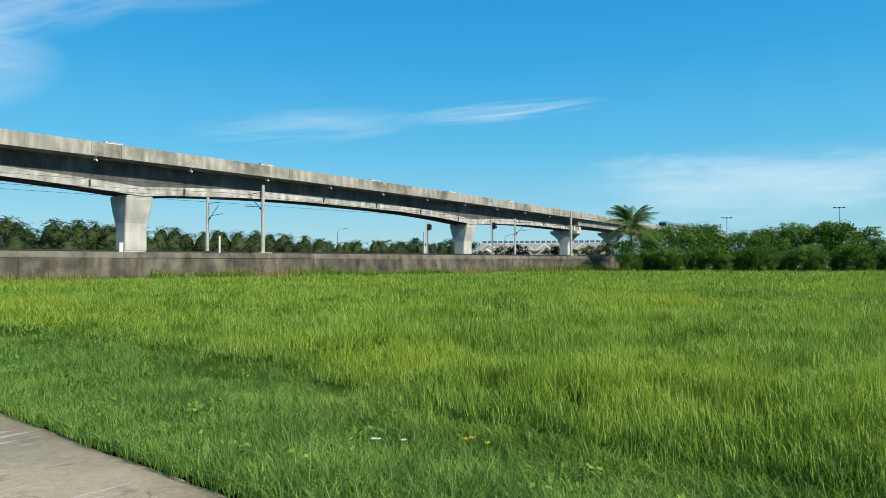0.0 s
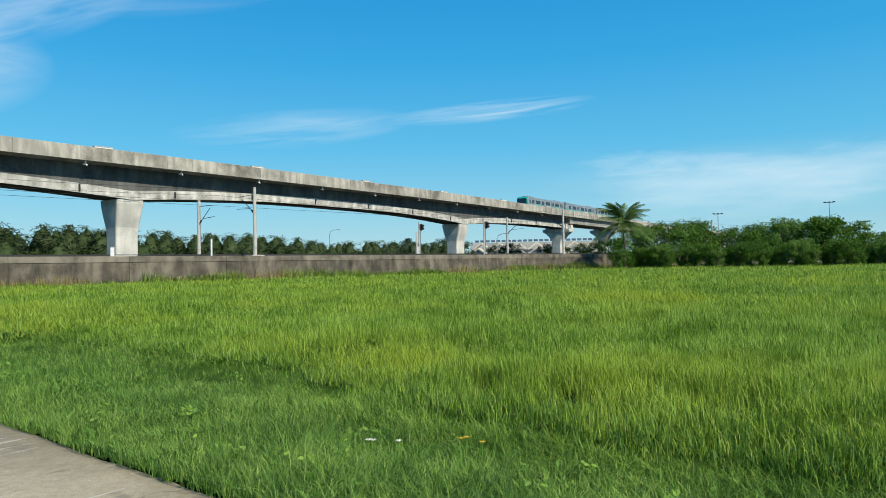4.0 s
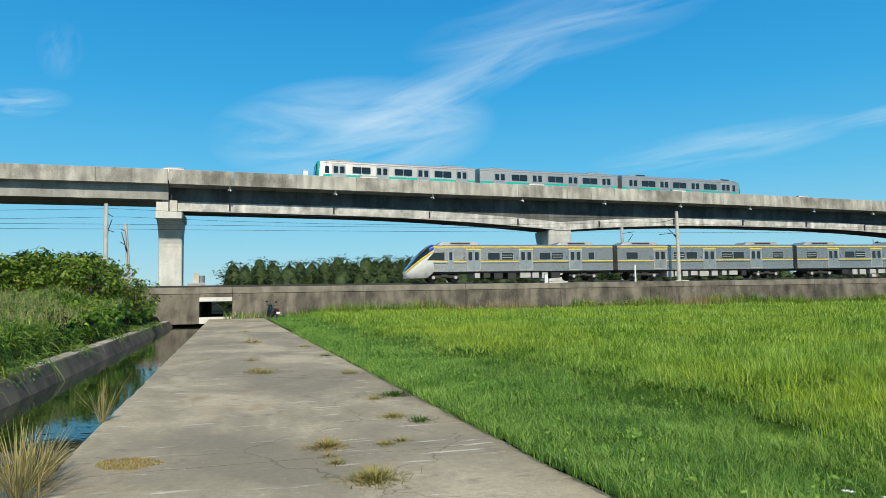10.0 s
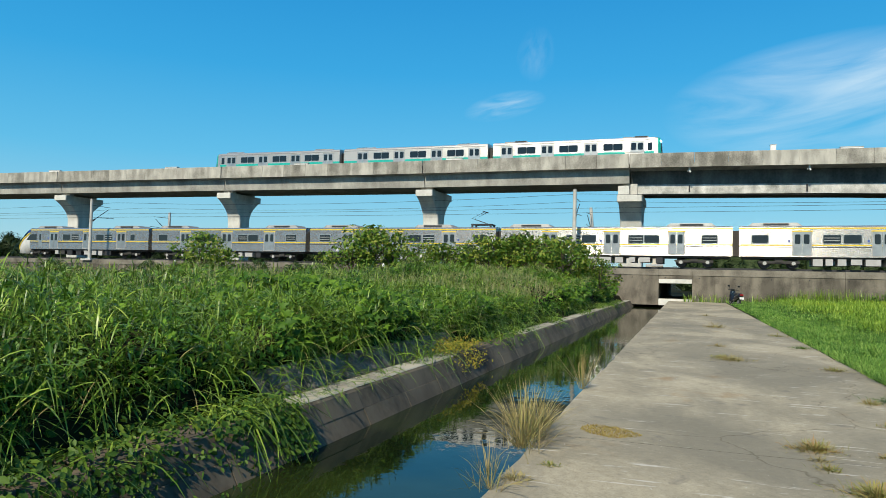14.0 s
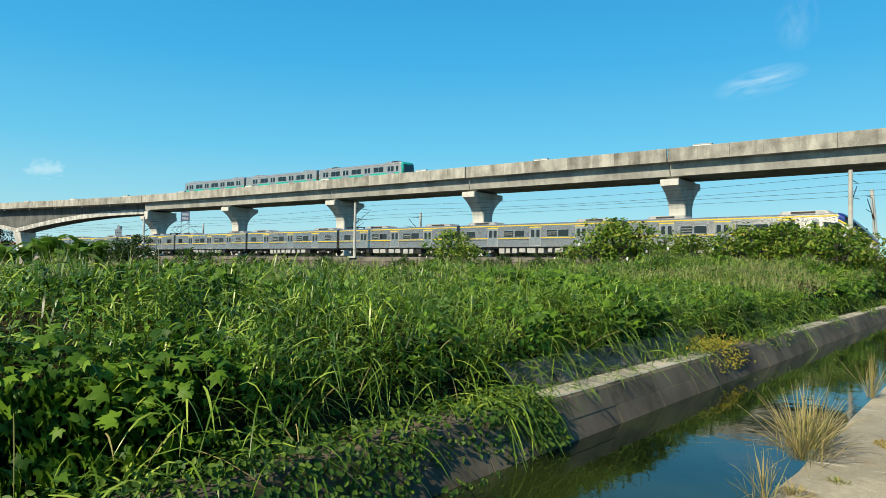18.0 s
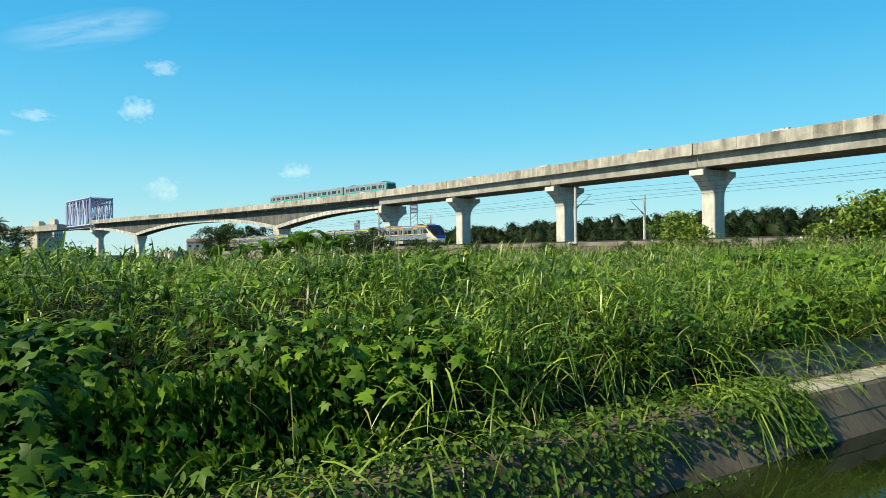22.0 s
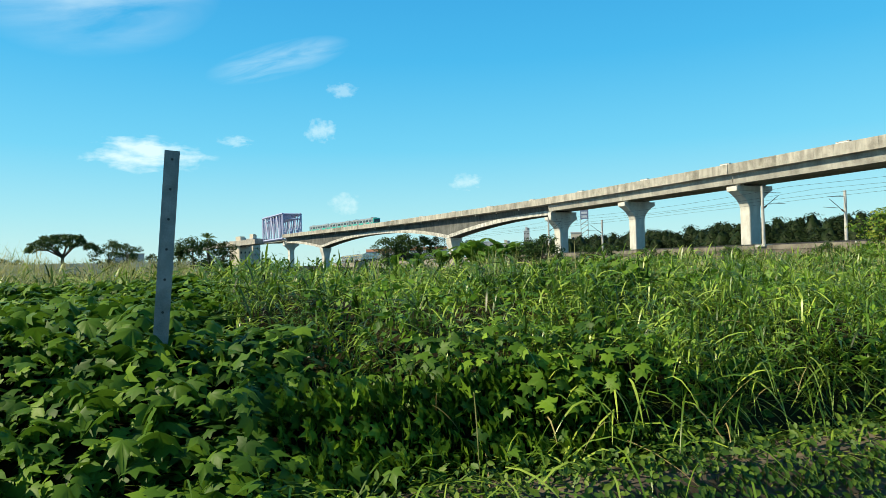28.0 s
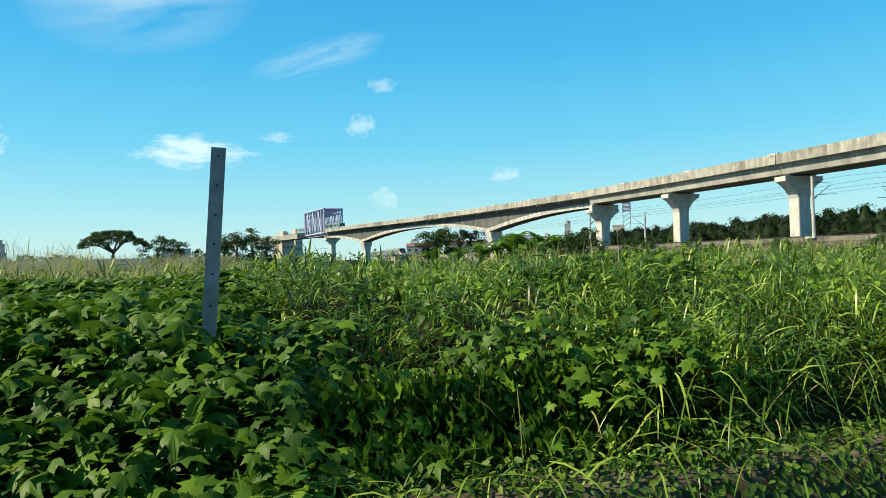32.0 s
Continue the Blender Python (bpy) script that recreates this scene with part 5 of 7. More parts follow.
def build_weeds():
    sets, seeds, brown = [], [], []
    for p0, p1, q0, q1, count, leaves, size, wid, seg in ((-9, 16, 3.65, 6.2, 4000, 12, (0.2, 0.5), (0.013, 0.028), 4), (-14, 20, 6.2, 10, 5200, 8, (0.24, 0.54), (0.017, 0.034), 3), (-26, 24, 10, 16, 7000, 5, (0.35, 0.75), (0.03, 0.05), 3), (20, 46, 3.65, 16, 6500, 5, (0.4, 0.9), (0.035, 0.06), 3), (-46, 46, 16, 36, 26000, 2, (0.4, 0.8), (0.04, 0.08), 2), (-130, 46, 36, 110, 40000, 1, (0.5, 0.9), (0.08, 0.2), 2)):
        p, q, x, y = stalks(p0, p1, q0, q1, count, 0.1)
        n = len(p)
        top = canopy(p, q) if q0 < 16 else rng.uniform(0.8, 1.15, n) * (np.where(p < -9, 1.12, 0.82) if q0 < 30 else 0.48) * (0.7 + 0.6 * value_noise(x, y, 0.2, 6))
        tall = top + rng.uniform(-0.1, 0.2, n)
        # canes
        base = np.maximum(bank_top(p, q), tall - 0.9)
        if q0 < 10:
            sets.append(blades(x, y, base, tall - base, np.full(n, 0.012), rng.uniform(0.0, 0.35, n), 2, 0.6))
        for lv in range(leaves):
            u = rng.random(n) ** 0.7
            h = tall - 0.62 * (1 - u)
            sets.append(arch_leaves(x + rng.normal(0, 0.06, n), y + rng.normal(0, 0.06, n), h - 0.12, rng.uniform(*size, n), rng.uniform(*wid, n), rng.uniform(0.35, 1.35, n), rng.uniform(0.25, 0.95, n), seg))
        # feathery seed heads above the grass
        pick = (rng.random(n) < np.where((p < -9) & (q > 8), 0.6, 0.14)) & ((value_noise(x, y, 0.11, 9) > 0.52) | ((p < -9) & (q > 8)) | ((p > 13) & (p < 38))) & ((q > 6) | (p > 13))
        if pick.any():
            k = 5
            sx, sy = np.repeat(x[pick], k), np.repeat(y[pick], k)
            up = np.repeat(tall[pick], k)
            seeds.append(blades(sx + rng.normal(0, 0.08, len(sx)), sy + rng.normal(0, 0.08, len(sx)), up - 0.2, rng.uniform(0.25, 0.5, len(sx)), np.full(len(sx), 0.007 * (1 + q0 / 8)), rng.uniform(0.05, 0.3, len(sx)), 1))
        pick = rng.random(n) < 0.07
        if pick.any():
            brown.append(arch_leaves(x[pick], y[pick], tall[pick] - 0.2, np.full(pick.sum(), size[1] * 0.8), np.full(pick.sum(), wid[0] * 0.8), rng.uniform(0.2, 1.3, pick.sum()), rng.uniform(0.3, 1.0, pick.sum()), 3))
    # blades hanging out of the shaded face
    n = 520
    p = rng.uniform(-6.4, 16, n)
    q = front(p) + rng.uniform(-0.1, 0.25, n)
    x, y = from_pq(p, q)
    out = math.atan2(-PATH_B.y, -PATH_B.x) + rng.normal(0, 0.9, n)
    sets.append(arch_leaves(x, y, rng.uniform(0.15, 0.6, n), rng.uniform(0.3, 0.7, n), rng.uniform(0.012, 0.026, n), rng.uniform(-0.3, 0.9, n), rng.uniform(0.4, 1.1, n), 4, out))
    n = 90
    p = rng.uniform(-7.6, 12, n)
    q = front(p) + rng.uniform(-0.2, 0.1, n)
    x, y = from_pq(p, q)
    out = math.atan2(-PATH_B.y, -PATH_B.x) + rng.normal(0, 1.0, n)
    brown.append(arch_leaves(x, y, rng.uniform(0.05, 0.6, n), rng.uniform(0.3, 0.8, n), rng.uniform(0.008, 0.016, n), rng.uniform(-0.6, 0.9, n), rng.uniform(0.3, 0.9, n), 4, out))
    # rusty dry weeds on the open ground towards the embankment
    az, d = np.radians(rng.uniform(-112, -74, 16000)), rng.uniform(24, 52, 16000)
    x, y = d * np.sin(az), d * np.cos(az)
    keep = (value_noise(x, y, 0.12, 51) > 0.42) & (rail_offset(x, y) > WALL_OFF + 1)
    x, y = x[keep], y[keep]
    rust = [blades(x, y, np.full(len(x), 0.2), rng.uniform(0.6, 1.5, len(x)), rng.uniform(0.03, 0.07, len(x)), rng.uniform(0.1, 0.8, len(x)), 2)]
    tagged(part("rusty_weeds", merge("rusty_weeds", rust, RUST), RUST), "reddish-brown dry weeds on the open ground", "weeds", kind="stuff")
    # weeds at the foot of the retaining wall
    foot, straw = [], []
    for k, out in ((26000, foot), (9000, straw)):
        s_ = rng.uniform(4, 128, k)
        o_ = WALL_OFF + 0.25 + np.abs(rng.normal(0, 0.7, k))
        keep = value_noise(s_, o_, 0.22, 61 if out is foot else 63) > 0.42
        pts = np.array([tuple(RAIL.at(float(a), float(b), 0.0)) for a, b in zip(s_[keep], o_[keep])])
        n = len(pts)
        out.append(blades(pts[:, 0], pts[:, 1], pts[:, 2], rng.uniform(0.5, 1.45, n) * (0.55 + 0.75 * value_noise(pts[:, 0], pts[:, 1], 0.3, 65)), rng.uniform(0.03, 0.07, n), rng.uniform(0.05, 0.5, n), 1))
    tagged(part("wall_weeds", merge("wall_weeds", foot, REED), REED), "green weeds at the foot of the retaining wall", "weeds", kind="stuff")
    tagged(part("wall_straw", merge("wall_straw", straw, DRY), DRY), "dry grass at the foot of the retaining wall", "weeds", kind="stuff")
    tagged(part("tall_weeds", merge("tall_weeds", sets, REED), REED), "tall arching green weeds on the canal bank", "weeds", kind="stuff")
    # a haze of fine panicles over the far thicket
    n = 9000
    p, q = rng.uniform(11, 36, n), rng.uniform(3.8, 8, n)
    x, y = from_pq(p, q)
    keep = value_noise(x, y, 0.35, 91) > 0.45
    p, q, x, y = p[keep], q[keep], x[keep], y[keep]
    n = len(p)
    seeds.append(blades(x, y, canopy(p, q) - rng.uniform(0.0, 0.3, n), rng.uniform(0.25, 0.5, n), rng.uniform(0.008, 0.016, n), rng.uniform(0.1, 0.45, n), 2))
    n = 44000
    p, q = rng.uniform(-44, -9.5, n), rng.uniform(9.0, 34, n)
    x, y = from_pq(p, q)
    keep = value_noise(x, y, 0.25, 93) > 0.3 + 0.4 * np.clip((p + 13) / 4, 0, 1)
    x, y = x[keep], y[keep]
    n = len(x)
    seeds.append(arch_leaves(x, y, 1.3 + rng.uniform(0.0, 0.45, n), rng.uniform(0.3, 0.6, n), rng.uniform(0.007, 0.016, n), rng.uniform(0.3, 1.4, n), rng.uniform(0.1, 0.5, n), 2))
    tagged(part("seed_heads", merge("seed_heads", seeds, SEED), SEED), "pale feathery seed heads over the weeds", "weeds", kind="stuff")
    tagged(part("dry_stalks", merge("dry_stalks", brown, DRY), DRY), "dry straw stalks among the weeds", "weeds", kind="stuff")


build_weeds()


def lobed_leaf(size, lobes=5, cup=0.2):
    """A broad palmate leaf, tip towards +x: it bows down to pointed lobes and folds along each."""
    rim = ((-155, 0.38), (-130, 0.56), (-106, 0.92), (-90, 0.62), (-74, 0.7), (-52, 1.12), (-36, 0.64), (-17, 0.8), (0, 1.4), (17, 0.8), (36, 0.64), (52, 1.12), (74, 0.7), (90, 0.62), (106, 0.92), (130, 0.56), (155, 0.38))
    if lobes == 3:
        rim = ((-140, 0.45), (-66, 1.05), (-34, 0.66), (0, 1.35), (34, 0.66), (66, 1.05), (140, 0.45))
    pts = [(0.0, 0.0, 0.0)]
    for deg, r in rim:
        a = radians(deg)
        ridge = 0.06 if r > 0.9 else -0.05
        pts.append((size * r * math.cos(a), size * r * math.sin(a), size * (ridge - cup * 1.6 * r * r)))
    n = len(pts)
    return np.array(pts), np.array([(0, i, i + 1) for i in range(1, n - 1)])


def oval_leaf(size):
    pts = np.array([(0, 0, 0), (0.35, -0.26, 0.03), (0.75, -0.2, 0.0), (1.0, 0, -0.1), (0.75, 0.2, 0.0), (0.35, 0.26, 0.03)]) * size
    return pts, np.array([(0, 1, 2), (0, 2, 3), (0, 3, 4), (0, 4, 5)])


def diamond_leaf(size):
    """A folded leaf of two faces, for foliage further off."""
    return np.array([(0, 0, 0), (0.5, -0.3, 0.05), (1.0, 0, -0.06), (0.5, 0.3, 0.05)]) * size, np.array([(0, 1, 2), (0, 2, 3)])


def scatter(shape, places, facing, spread, size_range, tilt=0.9):
    """Copies a small leaf to places, each turned about; facing: mean normal."""
    pts, tris = shape
    n = len(places)
    nrm = np.asarray(facing, float).reshape(-1, 3) + rng.normal(0, spread, (n, 3))
    nrm /= np.linalg.norm(nrm, axis=1)[:, None]
    t = rng.normal(0, 1, (n, 3))
    t[:, 2] -= tilt
    t -= (t * nrm).sum(1)[:, None] * nrm
    t /= np.linalg.norm(t, axis=1)[:, None]
    b = np.cross(nrm, t)
    s = rng.uniform(*size_range, n)
    v = (t[:, None] * pts[None, :, :1] + b[:, None] * pts[None, :, 1:2] + nrm[:, None] * pts[None, :, 2:]) * s[:, None, None] + places[:, None]
    k = len(pts)
    return v.reshape(-1, 3), (tris[None] + (np.arange(n) * k)[:, None, None]).reshape(-1, 3)


def build_undergrowth():
    # leafy herbs between the stalks, darker and deeper than the grass tips
    under = []
    for p0, p1, q0, q1, count, size in ((-8, 16, 3.65, 8, 15000, (0.8, 1.7)), (-22, 20, 8, 16, 16000, (0.9, 1.9)), (16, 46, 3.65, 16, 20000, (1.0, 2.2)), (-46, 46, 16, 36, 20000, (1.4, 2.8))):
        p, q, x, y = stalks(p0, p1, q0, q1, count, -0.3, 41)
        top = canopy(p, q) if q0 < 16 else 0.9
        z = top - 0.05 - np.abs(rng.normal(0, 0.2, len(p)))
        under.append(scatter(diamond_leaf(0.08), np.stack([x, y, z], 1), (0.2, -0.3, 0.75), 0.5, size))
    # the face below the drooping edge
    n = 5600
    p, z = rng.uniform(MAT_END, 30, n), rng.uniform(-0.06, 0.6, n)
    keep = ((p > -5.4) & (p < -2.2)) | (p > 4.6) | ((z > 0.28) & (p > -5.4))
    p, z = p[keep], z[keep]
    q = front(p) + 0.06 + rng.uniform(0.0, 0.28, len(p))
    x, y = from_pq(p, q)
    under.append(scatter(oval_leaf(0.08), np.stack([x, y, z], 1), (-PATH_B.x, -PATH_B.y, 0.5), 0.5, (0.7, 1.5)))
    tagged(part("undergrowth", merge("undergrowth", under, HERB), HERB), "low dark leafy undergrowth between the weeds", "weeds", kind="stuff")


build_undergrowth()


def build_verge_weeds():
    """Small leafy weeds in the grass beside the path."""
    r = random.Random(33)
    sets = []
    for i in range(150):
        p = r.uniform(-8, 30)
        q = FIELD_EDGE - 0.34 - abs(r.gauss(0.1, 0.9))
        x, y = from_pq(p, q)
        n = r.randint(14, 40)
        c = np.stack([x + rng.normal(0, 0.11, n), y + rng.normal(0, 0.11, n), rng.uniform(0.04, 0.21, n)], 1)
        sets.append(scatter(oval_leaf(0.05), c, (0.2, -0.3, 0.8), 0.45, (0.5, 1.3)))
    tagged(part("leafy_weeds", merge("leafy_weeds", sets, LIGHTWEED), LIGHTWEED), "small leafy weeds in the grass beside the path", "weeds", kind="stuff")


build_verge_weeds()


SUNNY = (0.3, -0.4, 0.85)


CURTAIN_END = -1.6


def build_overhang():
    sets = []
    for p0, p1, count, thr in ((-16, 1, 900, 0.52), (1, 44, 2600, 0.62)):
        p, q = rng.uniform(p0, p1, count), rng.uniform(3.02, 3.7, count)
        x, y = from_pq(p, q)
        keep = value_noise(x, y, 0.5, 31) > thr
        p, q, x, y = p[keep], q[keep], x[keep], y[keep]
        sets.append(arch_leaves(x, y, bank_top(p, q) + rng.uniform(0, 0.25, len(p)), rng.uniform(0.35, 0.95, len(p)), rng.uniform(0.012, 0.028, len(p)), rng.uniform(0.1, 0.9, len(p)), rng.uniform(0.5, 1.2, len(p)), 4))
    # a curtain of creeping grass over the lip and down the lining
    n = 4200
    p, q = rng.uniform(-17, CURTAIN_END, n), rng.uniform(2.92, 3.55, n)
    x, y = from_pq(p, q)
    keep = (value_noise(x, y, 0.6, 81) > 0.28 + 0.25 * np.clip((p - CURTAIN_END + 3) / 3, 0, 1))
    keep &= (p < -8.5) | (p > -3.5) | (rng.random(n) < 0.3)
    p, q, x, y = p[keep], q[keep], x[keep], y[keep]
    sets.append(arch_leaves(x, y, np.where(q < 3.0, -0.12, -0.03) + rng.uniform(0, 0.12, len(p)), rng.uniform(0.3, 0.75, len(p)), rng.uniform(0.012, 0.026, len(p)), rng.uniform(-0.5, 0.5, len(p)), rng.uniform(0.4, 1.0, len(p)), 4))
    # wisps of creeping grass lying across the bare lip
    n = 420
    p, q = rng.uniform(CURTAIN_END, 9, n), rng.uniform(3.0, 3.5, n)
    x, y = from_pq(p, q)
    keep = value_noise(x, y, 0.9, 86) > 0.42
    p, x, y = p[keep], x[keep], y[keep]
    n = len(p)
    out = math.atan2(-PATH_B.y, -PATH_B.x) + rng.normal(0, 1.0, n)
    sets.append(arch_leaves(x, y, np.full(n, -0.04) + rng.uniform(0, 0.05, n), rng.uniform(0.15, 0.5, n), rng.uniform(0.008, 0.018, n), rng.uniform(0.0, 0.7, n), rng.uniform(0.3, 0.9, n), 4, out))
    # grass spilling down the step behind the lip
    n = 1500
    p = rng.uniform(-5.5, 40, n)
    q = front(p) + rng.uniform(-0.12, 0.2, n)
    x, y = from_pq(p, q)
    keep = value_noise(x, y, 0.7, 85) > 0.35
    p, q, x, y = p[keep], q[keep], x[keep], y[keep]
    n = len(p)
    sets.append(arch_leaves(x, y, bank_top(p, q) + rng.uniform(0.1, 0.5, n), rng.uniform(0.35, 0.8, n), rng.uniform(0.012, 0.026, n), rng.uniform(-0.1, 0.6, n), rng.uniform(0.5, 1.0, n), 4))
    tagged(part("overhanging_grass", merge("overhanging_grass", sets, REED), REED), "grass drooping over the canal lip", "grass", kind="stuff")


build_overhang()


def leaf_lean(p, q):
    """Mean normal of the vine leaves: they lie along the slope of the growth and lean a little to the sun."""
    dp, dq = (canopy(p + 0.2, q) - canopy(p - 0.2, q)) / 0.4, (canopy(p, q + 0.2) - canopy(p, q - 0.2)) / 0.4
    sun_lean = np.clip((MAT_END - 0.4 - p) / 1.2, 0, 1)
    a, b = -np.clip(dp, -1.2, 0.6) - 0.35 * sun_lean, -0.6 * np.clip(dq, -1, 1)
    return np.stack([PATH_A.x * a + PATH_B.x * b, PATH_A.y * a + PATH_B.y * b, np.full(len(p), 0.9)], 1)


def build_vines():
    sets = []
    # dense mat round the steel post, and patches along the bank
    for p0, p1, q0, q1, count, thr, lo, hi in ((-18, MAT_END + 0.15, 3.0, 10.0, 13500, -1.0, 0.6, 1.25), (MAT_END - 0.5, MAT_END + 0.3, 3.2, 9.0, 900, -1.0, 0.65, 1.25), (MAT_END + 0.2, -5.3, 3.56, 4.5, 330, -1.0, 0.55, 1.0), (-5.4, 4, 3.6, 7.0, 4600, 0.47, 0.6, 1.15), (4, 20, 3.6, 8, 6500, 0.5, 0.6, 1.2), (20, 46, 3.5, 9, 7000, 0.45, 0.9, 1.7), (-3, 16, 8, 16, 3200, 0.6, 0.8, 1.3)):
        p, q = rng.uniform(p0, p1, count), rng.uniform(q0, q1, count)
        x, y = from_pq(p, q)
        keep = value_noise(x, y, 0.55, 14) > thr
        if p1 < -8:
            keep &= (p < MAT_END - 0.4) | (q < 5.3)
        p, q, x, y = p[keep], q[keep], x[keep], y[keep]
        z = canopy(p, q) - np.abs(rng.normal(0, 0.16 if p0 > -10 else 0.12, len(p))) + (0.05 if p0 < -10 else 0.04)
        facing = leaf_lean(p, q) if p1 < -5 else SUNNY
        sets.append(scatter(lobed_leaf(0.1, 5 if p0 < 4 and q0 < 8 else 3), np.stack([x, y, z], 1), facing, 0.3 if p1 < -5 else 0.36, (lo, hi)))
    # shaded leaves on the floor of the hollow beside the mound
    n = 110
    p, q = rng.uniform(MAT_END - 0.1, -5.3, n), rng.uniform(3.3, 4.3, n)
    x, y = from_pq(p, q)
    sets.append(scatter(lobed_leaf(0.085, 5), np.stack([x, y, rng.uniform(-0.08, 0.16, n)], 1), SUNNY, 0.4, (0.6, 1.1)))
    # leaves hanging over the mound's flank and on the wall of the hollow, turned from the sun
    n = 1700
    p, q = rng.uniform(MAT_END - 0.1, -5.6, n), rng.uniform(3.42, 4.1, n)
    x, y = from_pq(p, q)
    z = bank_top(p, q) + rng.uniform(0.02, 0.3, n)
    away = PATH_A * 0.95 - PATH_B * 0.45
    sets.append(scatter(lobed_leaf(0.085, 5), np.stack([x, y, z], 1), (away.x, away.y, 0.35), 0.4, (0.55, 1.1), 0.4))
    tagged(part("vine_mat", merge("vine_mat", sets, VINE), VINE), "mat of dark green lobed vine leaves on the bank", "vines", kind="stuff")
    sets = []
    for p0, p1, q0, q1, count, size in ((-16, -1.5, 2.9, 3.6, 2000, (0.8, 1.5)), (7, 44, 2.9, 3.9, 6000, (1.0, 2.0))):
        p, q = rng.uniform(p0, p1, count), rng.uniform(q0, q1, count)
        x, y = from_pq(p, q)
        keep = value_noise(x, y, 0.5, 16) > np.where(q < CANAL_W + 0.3, 0.55, 0.46)
        p, q, x, y = p[keep], q[keep], x[keep], y[keep]
        z = np.where(q < CANAL_W, -0.08 - (CANAL_W - q) * 1.1, bank_top(p, q)) + np.abs(rng.normal(0.05, 0.09, len(p)))
        sets.append(scatter(oval_leaf(0.055), np.stack([x, y, z], 1), SUNNY, 0.5, size))
    # runners and drooping grass over the canal lip
    n = 7000
    p, q = rng.uniform(-16, CURTAIN_END, n), rng.uniform(2.62, 3.5, n)
    x, y = from_pq(p, q)
    keep = (value_noise(x, y, 0.45, 18) + 0.35 * (q - 2.62) + np.clip(-p * 0.02, -0.1, 0.15)) > 0.52
    p, q, x, y = p[keep], q[keep], x[keep], y[keep]
    z = np.where(q < 2.98, -0.1 - (2.98 - q) * 1.9, -0.06) + np.abs(rng.normal(0.04, 0.08, len(p)))
    sets.append(scatter(oval_leaf(0.06), np.stack([x, y, z], 1), (0.5, 0.1, 0.6), 0.5, (0.7, 1.5)))
    n = 9000
    p, u = rng.uniform(-17, CURTAIN_END, n), rng.random(n) ** 1.3
    q, z = 2.97 - 0.3 * u, -0.06 - 0.5 * u
    x, y = from_pq(p, q)
    keep = (value_noise(p, u * 1.5, 1.1, 83) + 0.35 * (1 - u)) > 0.5 + 0.3 * np.clip((p - CURTAIN_END + 2.5) / 2.5, 0, 1)
    keep &= (p < -8.5) | (p > -4) | (rng.random(n) < 0.4)
    side = -np.array((PATH_B.x, PATH_B.y, 0.0))
    sets.append(scatter(oval_leaf(0.065), np.stack([x, y, z + rng.uniform(0.0, 0.06, n)], 1)[keep] + side * 0.05, side * 0.8 + np.array((0, 0, 0.6)), 0.35, (0.7, 1.5)))
    # a yellowing creeper spilling over the lip
    n = 900
    p, u = rng.normal(5.2, 0.55, n), rng.random(n)
    q = 3.55 - 0.75 * u
    x, y = from_pq(p, q)
    z = np.where(q > 2.98, 0.0, -0.06 - (2.98 - q) * 1.9) + rng.uniform(0.0, 0.22, n) * (1 - 0.5 * u)
    yellow = scatter(oval_leaf(0.06), np.stack([x, y, z], 1), (0.5, -0.1, 0.7), 0.4, (0.6, 1.3))
    tagged(part("yellow_creeper", merge("yellow_creeper", [yellow], GOLD), GOLD), "yellowing creeper hanging over the canal lip", "creepers", kind="stuff")
    tagged(part("creepers", merge("creepers", sets, CREEPER), CREEPER), "light green creeper leaves over the canal lip", "creepers", kind="stuff")


build_vines()


def climbing_vine():
    """The vine at the foot of the steel post, leaf by leaf."""
    t = thing("climbing_vine", "dark green vine with broad lobed leaves round the steel post", "vine")
    meshes = []
    for k in range(4):
        v, tr = lobed_leaf(0.1 + 0.012 * k, 5, 0.2 + 0.08 * k)
        meshes.append(fast_mesh("leaf", v, tr, VINE))
    r = random.Random(21)
    for i in range(280):
        p, q = r.uniform(-11.2, MAT_END - 0.4), r.uniform(3.1, 6.4)
        x, y = from_pq(p, q)
        z = float(canopy(np.array([p]), np.array([q]))[0]) + r.uniform(0.03, 0.16)
        part("leaf", meshes[i % 4], VINE, t, m=pose(x, y, z, r.uniform(-30, 30), r.uniform(-5, 50), r.uniform(0, 360)) @ Matrix.Scale(r.uniform(0.7, 1.25), 4))
    for i in range(14):
        p, q = r.uniform(-11, -9), r.uniform(3.2, 5.8)
        pts = []
        for k in range(6):
            x, y = from_pq(p + 0.25 * k * r.uniform(-1, 1), q + 0.15 * k)
            pts.append((x, y, float(canopy(np.array([p]), np.array([q]))[0]) - 0.05 + 0.03 * k))
        part("runner", Geo().tube(pts, 0.006, 5), CREEPER, t)


climbing_vine()


# ---- trees ----
def cluster_crown(centres, radii, per, leaf, size, facing=(0.2, -0.3, 0.7), spread=0.9, squash=0.8):
    sets = []
    for c, r in zip(centres, radii):
        n = max(6, int(per * r * r))
        d = rng.normal(0, 1, (n, 3))
        d /= np.linalg.norm(d, axis=1)[:, None]
        out = d * 0.75 + np.asarray(facing)[None]
        d *= (rng.random(n) ** 0.3)[:, None] * r
        d[:, 2] *= squash
        sets.append(scatter(leaf, np.asarray(c)[None] + d, out, spread * 0.5, size, 0.5))
    return sets


